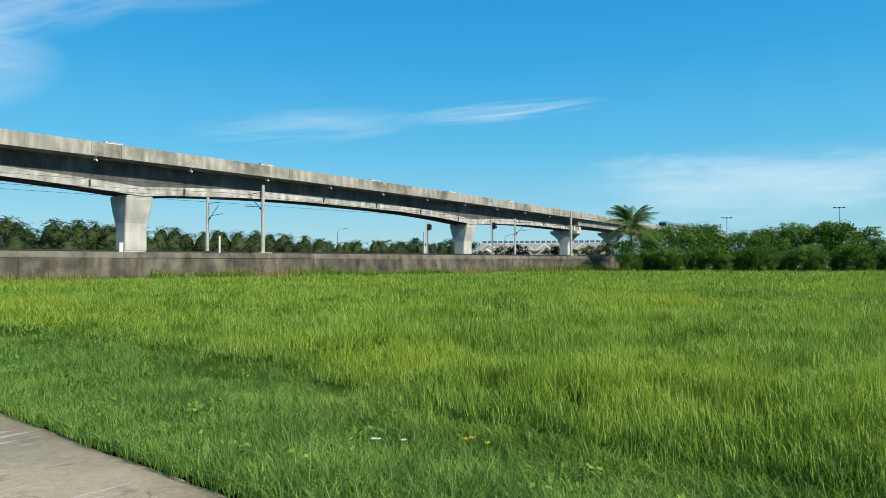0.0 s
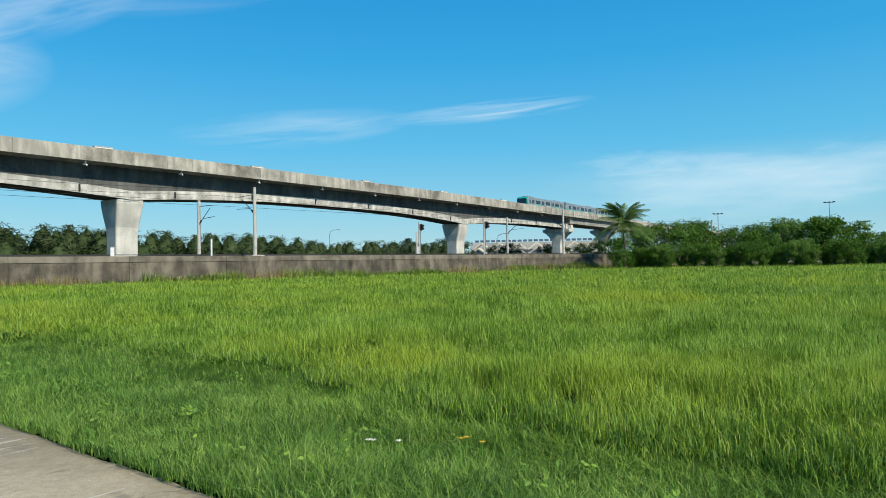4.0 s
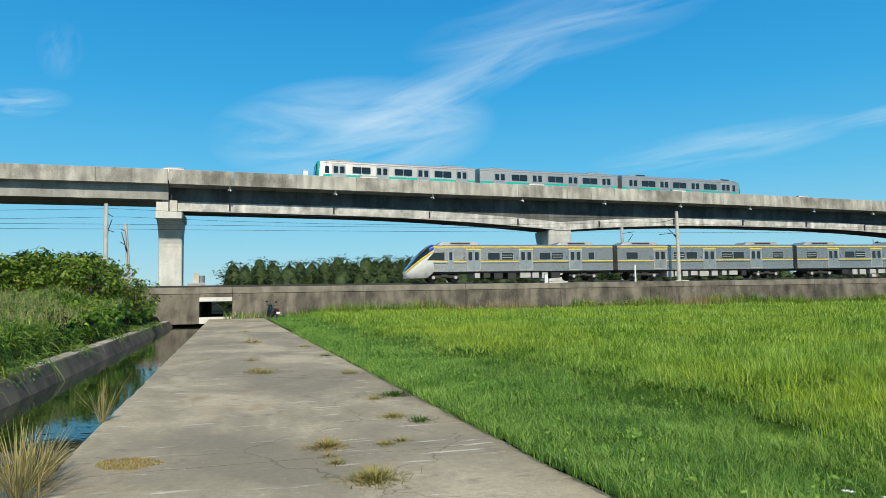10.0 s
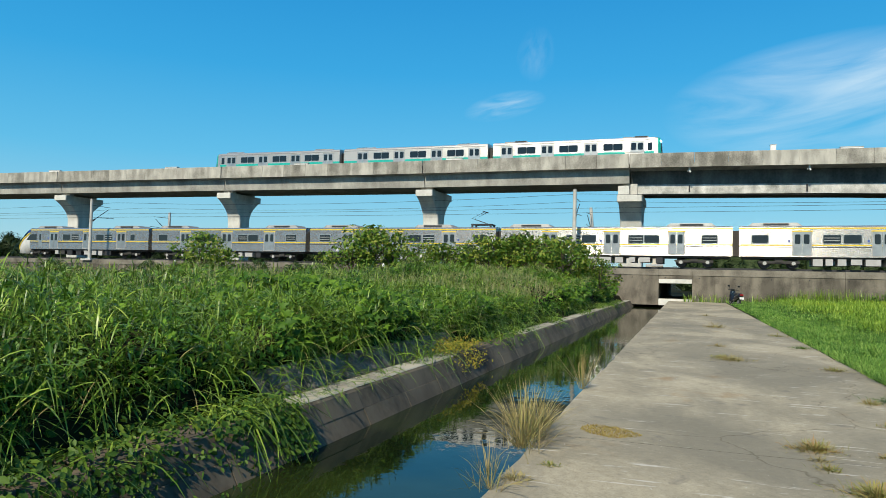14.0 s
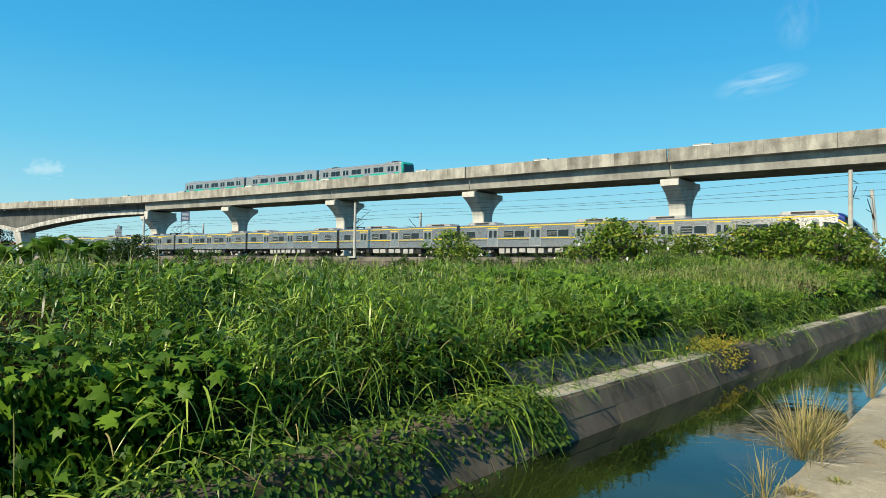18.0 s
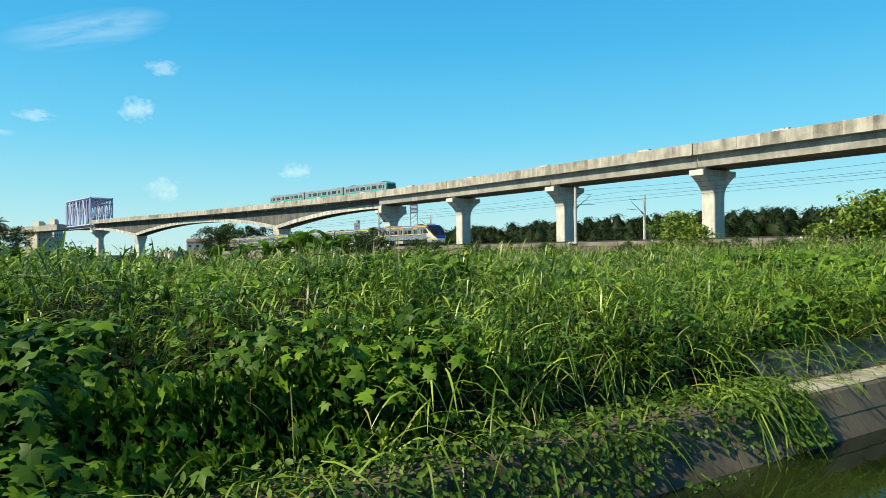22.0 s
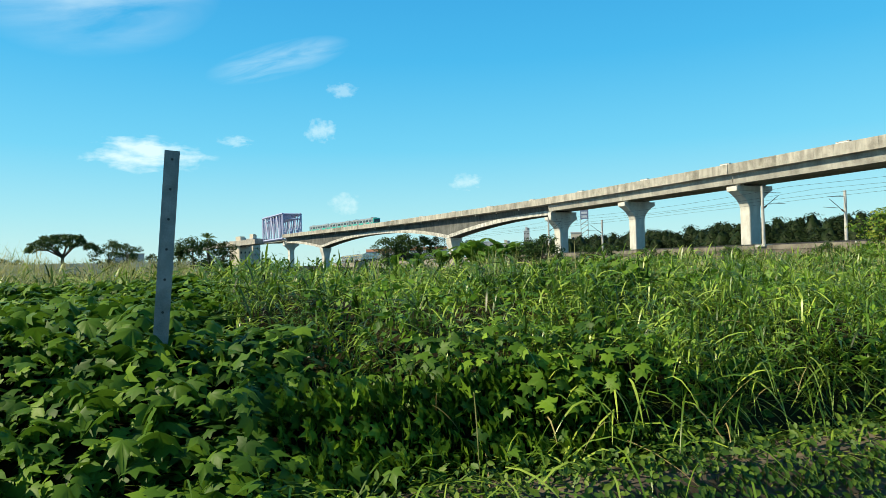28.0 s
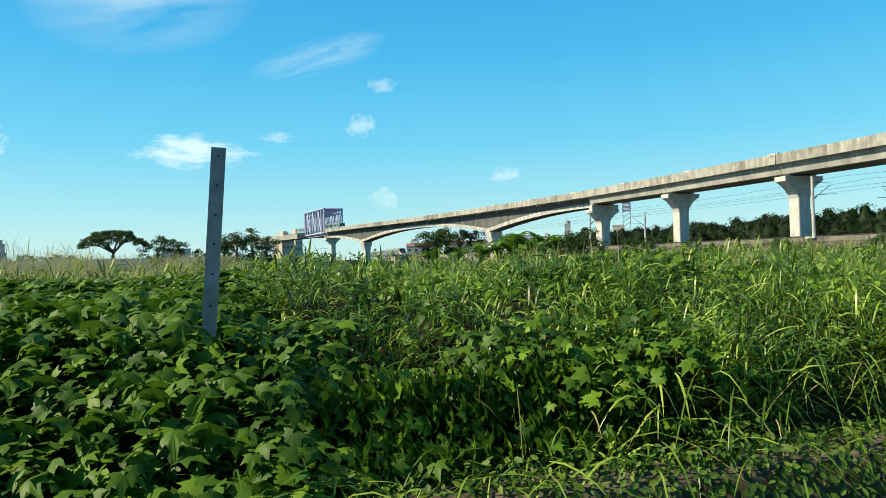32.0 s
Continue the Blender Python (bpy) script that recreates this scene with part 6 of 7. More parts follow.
def limb_tree(name, height, crown_r, trunk_r, leaf_mat, label, leaf, size, clumps=26, per=55, low=0.25, seed=1, flat=1.0, m=None):
    """A branching tree: tapered trunk, limbs, and a ragged crown of leaf clumps."""
    r = random.Random(seed)
    t = thing(name, label, "tree", m=m)
    g = Geo()
    g.tube([(0, 0, -0.2), (r.uniform(-.1, .1), 0, height * 0.3), (r.uniform(-.3, .3), r.uniform(-.3, .3), height * 0.62)], (trunk_r, trunk_r * 0.8, trunk_r * 0.4), 7)
    centres, radii = [], []
    for i in range(clumps):
        a, u = r.uniform(0, 6.28), r.random() ** 0.7
        zz = height * (low + (0.93 - low) * r.random() ** (0.8 if flat >= 1 else 0.35))
        k = math.sqrt(max(0.08, 1 - ((zz / height - 0.55) / 0.55) ** 2)) if flat >= 1 else 1.0
        c = (math.cos(a) * crown_r * u * k, math.sin(a) * crown_r * u * k, zz)
        centres.append(c)
        radii.append(crown_r * r.uniform(0.16, 0.36) * (1 if flat >= 1 else 0.8))
        if i % 3 == 0:
            g.tube([(0, 0, height * (0.2 + 0.3 * r.random())), (c[0] * 0.5, c[1] * 0.5, zz * 0.75), c], (trunk_r * 0.4, trunk_r * 0.25, 0.03), 5)
    part("trunk", g, BARK, t)
    part("crown", merge("crown", cluster_crown(centres, radii, per, leaf, size, squash=0.75 * flat), leaf_mat), leaf_mat, t)
    return t


def casuarina(seed, needle):
    r = random.Random(seed)
    t = thing("casuarina_tree", "dark green feathery casuarina in a row behind the railway" if needle is NEEDLE else "grey-green feathery casuarina in a row behind the railway", "tree", "row of casuarina trees")
    h = 10.0
    part("trunk", Geo().tube([(0, 0, -0.3), (0, 0, h * 0.5), (0.1, 0, h * 0.9)], (0.2, 0.13, 0.03), 6), BARK, t)
    centres, radii = [], []
    for i in range(84):
        u = r.random() ** 1.15
        zz = h * (0.03 + 0.95 * u)
        k = (2.5 if needle is NEEDLE else 2.7) * (1 - u) ** (0.34 if needle is NEEDLE else 0.3) * r.uniform(0.15, 1.05)
        a = r.uniform(0, 6.28)
        centres.append((math.cos(a) * k, math.sin(a) * k, zz))
        radii.append(0.28 + 0.62 * (1 - u))
    spray = (np.array([(0, -0.09, 0), (0.1, 0.1, 0.02), (0.7, 0.02, 0.04)]), np.array([(0, 1, 2)]))
    # dense heart of the crown
    heart, n = [], 9
    for k, (zz, rad) in enumerate(((0.02, 2.3), (0.14, 2.5), (0.3, 2.4), (0.46, 2.1), (0.62, 1.75), (0.76, 1.3), (0.86, 0.8), (0.92, 0.2))):
        heart.append([(0.72 * rad * r.uniform(0.45, 1.1) * math.cos(6.2832 * j / n), 0.72 * rad * r.uniform(0.45, 1.1) * math.sin(6.2832 * j / n), h * zz + r.uniform(-0.5, 0.5)) for j in range(n)])
    v = np.array([c for ring_ in heart for c in ring_])
    tri = np.array([tri_ for k in range(len(heart) - 1) for j in range(n) for tri_ in ((k * n + j, k * n + (j + 1) % n, k * n + n + j), (k * n + (j + 1) % n, k * n + n + (j + 1) % n, k * n + n + j))])
    part("crown", merge("crown", [(v, tri)] + cluster_crown(centres, radii, 96, spray, (0.4, 0.9), (0.1, -0.3, 0.5), 0.9, 1.35), needle), needle, t)
    return t


def place(az, dist, z=0.0, turn=0.0, scale=1.0, tall=1.0):
    return Matrix.Translation((dist * math.sin(radians(az)), dist * math.cos(radians(az)), z)) @ Matrix.Rotation(radians(turn), 4, "Z") @ Matrix.Diagonal((scale, scale, scale * tall, 1))


def put_copies(kinds, spots):
    """Spreads trees: the first goes to the first spot, the rest are copies."""
    used = set()
    for i, m in enumerate(spots):
        k = kinds[i % len(kinds)]
        if id(k) not in used:
            used.add(id(k))
            k.matrix_basis = m
        else:
            c = copy_thing(k, Matrix.Identity(4))
            c.matrix_basis = m


def build_treeline():
    r = random.Random(4)
    dark = [casuarina(i, NEEDLE) for i in range(3)]
    pale = [casuarina(10 + i, PALENEEDLE) for i in range(3)]
    spots, light = [], []
    # row behind the viaduct, along the railway
    s = -300.0
    while s < 152:
        if not (-22 < s < -3 and s < -3):
            off = -70 - r.uniform(0, 10)
            sc = r.uniform(0.82, 0.98) * (0.92 if s > 60 else 1.0)
            if s > 95:
                sc *= 0.84
            p = RAIL.at(s, off, 0.2)
            wide = sc * (2.3 if s < -16 else 2.0)
            (spots if s < -16 else light).append(Matrix.Translation(p) @ Matrix.Rotation(r.uniform(0, 6), 4, "Z") @ Matrix.Diagonal((wide, wide, sc, 1)))
            if s < -16:
                # tall, with lower ones in front that close the row
                spots[-1] = spots[-1] @ Matrix.Diagonal((1, 1, 1.12, 1))
                p = RAIL.at(s + r.uniform(-1.5, 1.5), off + 5, 0.2)
                spots.append(Matrix.Translation(p) @ Matrix.Rotation(r.uniform(0, 6), 4, "Z") @ Matrix.Diagonal((wide, wide, sc * r.uniform(0.7, 0.98), 1)))
            if s > 15 and r.random() < 0.7:
                # a lower one in front closes the row
                p = RAIL.at(s + r.uniform(-1, 1), off + 6, 0.2)
                light.append(Matrix.Translation(p) @ Matrix.Rotation(r.uniform(0, 6), 4, "Z") @ Matrix.Diagonal((wide * 0.9, wide * 0.9, sc * r.uniform(0.5, 0.8), 1)))
        s += r.uniform(1.6, 2.7) if -270 < s < 15 else r.uniform(1.3, 2.0) if s > 0 else r.uniform(2.6, 4.2)
    put_copies(dark, spots)
    put_copies(pale, light)


build_treeline()


def build_groves():
    r = random.Random(9)
    leaf = diamond_leaf(0.38)
    kinds = [limb_tree("broadleaf_tree", 7.5, 3.6, 0.2, BROAD, "dense dark green broadleaf tree at the field's edge", leaf, (0.6, 1.3), 54, 70, 0.04, i) for i in range(4)]
    spots = []
    for az, dist, h in ((23.0, 118, 5.2), (25.0, 121, 6.4), (26.4, 124, 7.6), (27.8, 120, 6.2), (28.8, 128, 8.2), (30.0, 124, 6.6), (31.4, 128, 6.6), (32.6, 122, 5.8), (33.5, 132, 7.4), (34.8, 126, 7.6), (35.9, 134, 7.2), (37.0, 128, 7.7), (38.0, 124, 7.6), (39.2, 130, 6.8), (40.2, 122, 5.0), (41.6, 126, 5.0), (43, 120, 5.5), (45, 120, 5.6), (24.2, 112, 3.4), (27.0, 113, 3.8), (29.4, 114, 4.0), (32.0, 113, 3.7), (34.2, 115, 4.2), (36.2, 116, 4.1), (38.6, 114, 4.0), (40.9, 112, 3.4), (42.6, 112, 3.6), (23.2, 106, 3.0)) + tuple((23.9 + 0.8 * i, 108.5 + (i * 7) % 4, 2.6 + (i * 5) % 4 * 0.35) for i in range(25)):
        spots.append(place(az + r.uniform(-0.2, 0.2), dist, 0, r.uniform(0, 360), h / 7.2))
    put_copies(kinds, spots)
    # small mango trees below the embankment
    leaf = diamond_leaf(0.23)
    kinds = [limb_tree("mango_tree", 3.6, 1.8, 0.09, MANGO, "small mango tree with yellowish new leaves below the embankment", leaf, (0.6, 1.3), 40, 150, 0.03, 20 + i) for i in range(3)]
    bag = plain("fruit_bag_paper", (0.72, 0.72, 0.70), 0.8)
    rb = random.Random(5)
    for tree in kinds:
        for i in range(2):
            a, zz = rb.uniform(0, 6.28), rb.uniform(0.5, 2.4)
            px, py = 1.5 * math.cos(a), 1.5 * math.sin(a)
            part("fruit_bag", Geo().rings([[(px + w * math.cos(b), py + w * math.sin(b), zz + dz) for b in [j * 1.0472 for j in range(6)]] for w, dz in ((0.02, 0.2), (0.06, 0.15), (0.075, 0.05), (0.05, 0.0))]), bag, tree, "white paper fruit bag")
    spots = []
    for az, dist, h in ((-48.6, 45, 2.7), (-50.2, 46, 3.7), (-51.6, 45, 4.0), (-53.2, 47, 4.1), (-54.6, 46, 4.3), (-56.0, 47, 4.0), (-57.6, 48, 4.2), (-59.2, 48, 3.6), (-61.4, 50, 3.7), (-63.6, 51, 3.9), (-65.4, 52, 4.6), (-67.2, 53, 5.1), (-68.8, 53, 4.4), (-70.6, 55, 3.0), (-80.3, 62, 4.6), (-79.0, 61, 3.4), (-81.2, 62, 3.0)):
        spots.append(place(az, dist, 0.35, r.uniform(0, 360), h / 3.6))
    put_copies(kinds, spots)


build_groves()


def palm(name, label, height, frond, m, n=22, seed=2):
    r = random.Random(seed)
    t = thing(name, label, "palm", m=m)
    part("trunk", Geo().tube([(0, 0, -0.3), (0.15, 0, height * 0.5), (0, 0.1, height)], (0.2, 0.14, 0.12), 8), BARK, t)
    for i in range(n):
        a = 2 * math.pi * i / n + r.uniform(-0.2, 0.2)
        up = r.uniform(-0.3, 1.4)
        pts = []
        for k in range(9):
            u = k / 8
            d = frond * u * math.cos(up * (1 - 0.2 * u))
            z = height + frond * (math.sin(up) * u - (0.62 - 0.14 * up) * u * u)
            pts.append(Vector((math.cos(a) * d, math.sin(a) * d, z)))
        rib = Geo().tube(pts, [0.035 * (1 - 0.8 * k / 8) for k in range(9)], 4)
        side = Vector((-math.sin(a), math.cos(a), 0))
        for k in range(34):
            u = 0.12 + 0.86 * k / 33
            j = min(7, int(u * 8))
            p = pts[j].lerp(pts[j + 1], u * 8 - j)
            fw = (pts[j + 1] - pts[j]).normalized()
            ln = frond * 0.24 * math.sin(math.pi * (0.15 + 0.8 * u))
            for sg in (-1, 1):
                tip = p + side * sg * ln * 0.8 + fw * ln * 0.5 - Vector((0, 0, ln * 0.55))
                q = fw * 0.045
                rib.add([p - q, p + q, tip], ((0, 1, 2),))
        part("frond", rib, PALMLEAF, t)
    return t


palm("coconut_palm", "coconut palm with drooping fronds at the field's edge", 7.2, 5.6, place(23.5, 108, 0), 46)


def banana(m, seed):
    r = random.Random(seed)
    t = thing("banana_plant", "clump of banana plants with broad ragged leaves", "banana plant", "banana clumps", m=m)
    part("stem", Geo().tube([(0, 0, -0.2), (0, 0, 0.9)], (0.14, 0.09), 7), BANANA, t)
    for i in range(16):
        a, up = 2.4 * i + r.uniform(-0.3, 0.3), r.uniform(0.35, 1.4)
        ln, g, pts = r.uniform(1.3, 2.4), Geo(), []
        for k in range(7):
            u = k / 6
            pts.append(Vector((math.cos(a) * ln * u * math.cos(up), math.sin(a) * ln * u * math.cos(up), 0.55 + 0.3 * (i % 3) + ln * (math.sin(up) * u - 0.6 * u ** 2.2))))
        side = Vector((-math.sin(a), math.cos(a), 0))
        for k in range(7):
            w = 0.32 * math.sin(math.pi * min(1, 0.08 + 0.92 * k / 6)) + 0.02
            g.v += [tuple(pts[k] - side * w + Vector((0, 0, 0.05))), tuple(pts[k]), tuple(pts[k] + side * w + Vector((0, 0, 0.05)))]
        for k in range(6):
            b = 3 * k
            g.f += [(b, b + 1, b + 4, b + 3), (b + 1, b + 2, b + 5, b + 4)]
        part("leaf", g, BANANA, t)
    return t


b0 = banana(place(-109.5, 66, 0.2, 0, 1.7), 3)
for i, (az, d, h) in enumerate(((-108.2, 66, 1.0), (-107.2, 68, 0.9), (-110.6, 67, 1.05), (-111.8, 70, 0.9), (-113.2, 72, 0.8), (-115.0, 74, 0.75), (-109.0, 63, 0.8), (-117, 75, 0.7))):
    c = copy_thing(b0, Matrix.Identity(4))
    c.matrix_basis = place(az, d, 0.2, 70 * i, h * 1.75)

# ---- truss bridge carrying the metro over the river ----
BLUESTEEL = plain("blue_bridge_paint", (0.36, 0.40, 0.60), 0.5)


def build_truss():
    """Through truss near the line's end, placed, turned and sized to fit the camera's view: two side frames, portals,
    top bracing and deck.
    """
    t = thing("truss_bridge", "blue steel truss bridge carrying the metro line", "bridge")
    near = METRO.at(-353.5, 0, 0)
    dist, az = math.hypot(near.x, near.y), -125.97
    corner = Vector((dist * math.sin(radians(az)), dist * math.cos(radians(az)), 0))
    az_axis = az - 16
    ax = Vector((math.sin(radians(az_axis)), math.cos(radians(az_axis)), 0))
    sd = Vector((math.cos(radians(az_axis)), -math.sin(radians(az_axis)), 0))
    z, h, w, ln, n = parapet_z(-352) - 1.9, 0.0, 9.4, 38.0, 7
    h = 1.5 + dist * math.tan(radians(4.2)) - z

    def at(u, side, up):
        return corner + ax * (ln * u / n) + sd * (w * side) + Vector((0, 0, z + h * up))

    def beam(a, b, r, name="truss_member"):
        part(name, Geo().tube([a, b], r, 4), BLUESTEEL, t)

    for side in (0, 1):
        for up in (0, 1):
            beam(at(-0.05, side, up), at(n + 0.05, side, up), 0.62, "chord")
        for i in range(n + 1):
            beam(at(i, side, 0), at(i, side, 1), 0.5 if i in (0, n) else 0.34)
            if i < n:
                beam(at(i, side, 0 if i % 2 else 1), at(i + 1, side, 1 if i % 2 else 0), 0.38)
    for i in range(n + 1):
        beam(at(i, 0, 1), at(i, 1, 1), 0.4)
        beam(at(i, 0, 0.8), at(i, 1, 0.8), 0.3)
        for k in range(4):
            beam(at(i, k / 4, 0.8 if k % 2 else 1), at(i, (k + 1) / 4, 1 if k % 2 else 0.8), 0.2, "portal_lattice")
        if i < n:
            beam(at(i, 0, 1), at(i + 1, 1, 1), 0.25)
            beam(at(i, 1, 1), at(i + 1, 0, 1), 0.25)
    c = [at(0, 0.04, 0), at(0, 0.96, 0), at(n, 0.96, 0), at(n, 0.04, 0)]
    dn = Vector((0, 0, -1.2))
    part("deck", Geo().add([v for v in c] + [v + dn for v in c], ((0, 1, 2, 3), (7, 6, 5, 4), (0, 4, 5, 1), (1, 5, 6, 2), (2, 6, 7, 3), (3, 7, 4, 0))), CONCRETE, t)


build_truss()
# low road bridge and causeway beyond the truss
tagged(part("approach_ramp", METRO.sweep(stations(-560, -392.3, 20), lambda s: [(FAR_EDGE, parapet_z(-320) - 3.2), (NEAR_EDGE, parapet_z(-320) - 3.2), (NEAR_EDGE, parapet_z(-320) - 0.4), (FAR_EDGE, parapet_z(-320) - 0.4)]), CONCRETE), "far concrete viaduct beyond the truss bridge", "bridge span")

# ---- distant buildings ----
PALEWALL = surface("pale_render", (0.45, 0.40, 0.32), (0.62, 0.57, 0.47), 0.9, 0.15)
GREYWALL = surface("grey_render", (0.35, 0.36, 0.37), (0.52, 0.53, 0.53), 0.9, 0.15)
REDROOF = surface("rust_roof", (0.22, 0.09, 0.05), (0.34, 0.16, 0.09), 0.8, 0.3)
ROOFWHITE = surface("pale_canopy", (0.66, 0.58, 0.42), (0.80, 0.72, 0.55), 0.6, 0.2)
WINDOWDARK = plain("far_window", (0.03, 0.04, 0.05), 0.15)


def building(az, dist, w, d, h, material, storeys, bays, label, top=None, z=0.0, turn=0.0):
    b = thing("building", label, "building", m=place(az, dist, z, -az + turn))
    part("wall", Geo().box(-w / 2, w / 2, -d / 2, d / 2, 0, h), material, b)
    part("roof", Geo().box(-w / 2 - 0.15, w / 2 + 0.15, -d / 2 - 0.15, d / 2 + 0.15, h, h + 0.5), GREYWALL, b)
    for i in range(storeys):
        for j in range(bays):
            x0 = -w / 2 + w * (j + 0.25) / bays
            z0 = h * (i + 0.3) / storeys
            part("window", Geo().box(x0, x0 + w * 0.36 / bays, -d / 2 - 0.04, -d / 2 + 0.1, z0, z0 + h * 0.3 / storeys), WINDOWDARK, b)
    if top == "tank":
        part("roof_house", Geo().box(-w * 0.2, w * 0.15, -d / 4, d / 4, h + 0.5, h + 3.2), material, b)
        part("water_tank", Geo().tube([(w * 0.3, 0, h + 0.5), (w * 0.3, 0, h + 2.6)], 1.0, 12), STEEL, b)
    if top == "sheds":
        part("shed_roof", Geo().add([(-w / 2, -d / 2, h + 0.5), (w / 2, -d / 2, h + 0.5), (w / 2, 0, h + 2.2), (-w / 2, 0, h + 2.2), (-w / 2, d / 2, h + 0.5), (w / 2, d / 2, h + 0.5)], ((0, 1, 2, 3), (3, 2, 5, 4), (0, 3, 4), (1, 5, 2))), REDROOF, b)
    return b


building(-129.25, 430, 9, 9, 16.5, PALEWALL, 4, 3, "pale apartment block by the river", "tank", turn=38)
building(-128.3, 445, 5.5, 7, 18.5, PALEWALL, 5, 4, "cream apartment block behind the truss bridge", "tank", turn=38)
building(-106.1, 520, 4.2, 8, 23, GREYWALL, 7, 4, "grey tower block in the distance", "tank")
building(-104.5, 560, 12, 10, 18, GREYWALL, 5, 4, "low grey housing block in the distance")
building(-107.8, 560, 7, 8, 15, PALEWALL, 5, 4, "pale housing block in the distance", "tank")
building(-109.6, 600, 24, 10, 18, GREYWALL, 3, 6, "long grey works building in the distance")
building(-114.2, 480, 26, 10, 10, GREYWALL, 2, 6, "low pale houses near the river", "sheds")
building(-118.2, 460, 18, 10, 9, PALEWALL, 2, 4, "small houses by the river", "sheds")
building(-149.2, 420, 9, 8, 14, GREYWALL, 4, 2, "dark grey water tower block", "tank")
building(-149.6, 520, 20, 10, 11.5, GREYWALL, 2, 4, "low grey factory beyond the dyke")
building(-137.3, 400, 14, 6, 9.5, GREYWALL, 1, 4, "pale elevated road viaduct section")
building(-50.6, 190, 9, 7, 7.0, PALEWALL, 2, 3, "small cream house beyond the railway", "tank")
building(-44.4, 210, 4.5, 6, 6.0, PALEWALL, 2, 2, "white house beyond the railway", "tank")
building(-102.1, 330, 5, 6, 13.5, PALEWALL, 3, 2, "pale building behind the rooftop sign")

# dyke in the far distance
g = Geo()
pts = [(-152, 330), (-147, 350), (-142, 360), (-137, 370), (-133, 380)]
ring0 = []
for az, d in pts:
    c = place(az, d)
    ring0.append([c @ Vector((0, dy, zz)) for dy, zz in ((-4, 0), (-1.5, 5.0), (1.5, 5.0), (4, 0))])
g.rings(ring0)
tagged(part("river_dyke", g, GREYWALL), "pale grey river dyke in the distance", "dyke", kind="structure")


def lattice_sign():
    t = thing("rooftop_sign", "tall blue and white rooftop sign on a steel lattice", "sign", m=place(-101.43, 300, 0, 101.43))
    for x in (-1.5, 1.5):
        for y in (-1.2, 1.2):
            part("lattice_leg", Geo().tube([(x, y, 0), (x, y, 24)], 0.12, 5), STEEL, t)
    for k in range(8):
        for y in (-1.2, 1.2):
            part("lattice_brace", Geo().tube([(-1.5, y, 8 + 2 * k), (1.5, y, 10 + 2 * k)], 0.08, 4), STEEL, t)
    part("sign_board", Geo().box(-1.7, 1.7, -1.6, -1.3, 18.3, 23.6), plain("sign_blue", (0.16, 0.20, 0.32), 0.5), t)
    for k in range(3):
        part("sign_bar", Geo().box(-1.2, 1.2, -1.66, -1.6, 18.9 + 1.6 * k, 19.8 + 1.6 * k), plain("sign_white", (0.62, 0.66, 0.7), 0.5), t)


lattice_sign()

# ---- station canopies beyond the viaduct ----
def station():
    t = thing("station_canopy", "pale zigzag canopy roofs of a railway depot", "station", m=place(16.4, 235, 0, -16.4))
    for row, y, zb in ((0, 0, 4.2), (1, 14, 6.2)):
        for i in range(7):
            x0 = -22 + 6.6 * i
            part("canopy_bay", Geo().add([(x0, y, zb), (x0 + 3.3, y, zb + 2.4), (x0 + 6.6, y, zb), (x0, y + 12, zb), (x0 + 3.3, y + 12, zb + 2.4), (x0 + 6.6, y + 12, zb), (x0 + 0.25, y, zb - 0.35), (x0 + 3.3, y, zb + 1.9), (x0 + 6.35, y, zb - 0.35)], ((0, 1, 4, 3), (1, 2, 5, 4), (0, 6, 7, 1), (1, 7, 8, 2))), ROOFWHITE, t)
            part("post", Geo().box(x0 - 0.15, x0 + 0.15, y - 0.15, y + 0.15, 0, zb), STEEL, t)
    for i in range(24):
        x0 = -22 + 2 * i
        part("skylight", Geo().box(x0, x0 + 1.5, 27, 27.5, 9.1, 9.9), plain("skylight_blue", (0.10, 0.14, 0.22), 0.3), t)
    part("rear_wall", Geo().box(-24, 26, 30, 31, 0, 9.0), GREYWALL, t)


station()

# ---- high lamp masts, signals ----
def lamp_mast(az, dist, h):
    t = thing("lamp_mast", "tall grey lamp mast with two heads", "street lamp", "lamp masts", m=place(az, dist, 0, -az))
    part("mast", Geo().tube([(0, 0, 0), (0, 0, h)], (0.22, 0.12), 8), STEEL, t)
    part("crossarm", Geo().tube([(-1.6, 0, h - 0.1), (1.6, 0, h - 0.1)], 0.1, 6), STEEL, t)
    for x in (-1.5, 0, 1.5):
        part("lamp_head", Geo().box(x - 0.5, x + 0.5, -0.3, 0.3, h - 0.05, h + 0.25), DARKSTEEL, t)


for az, d, h in ((30.6, 300, 19.4), (38.1, 300, 22.0), (40.3, 330, 15.5), (39.6, 420, 13)):
    lamp_mast(az, d, h)


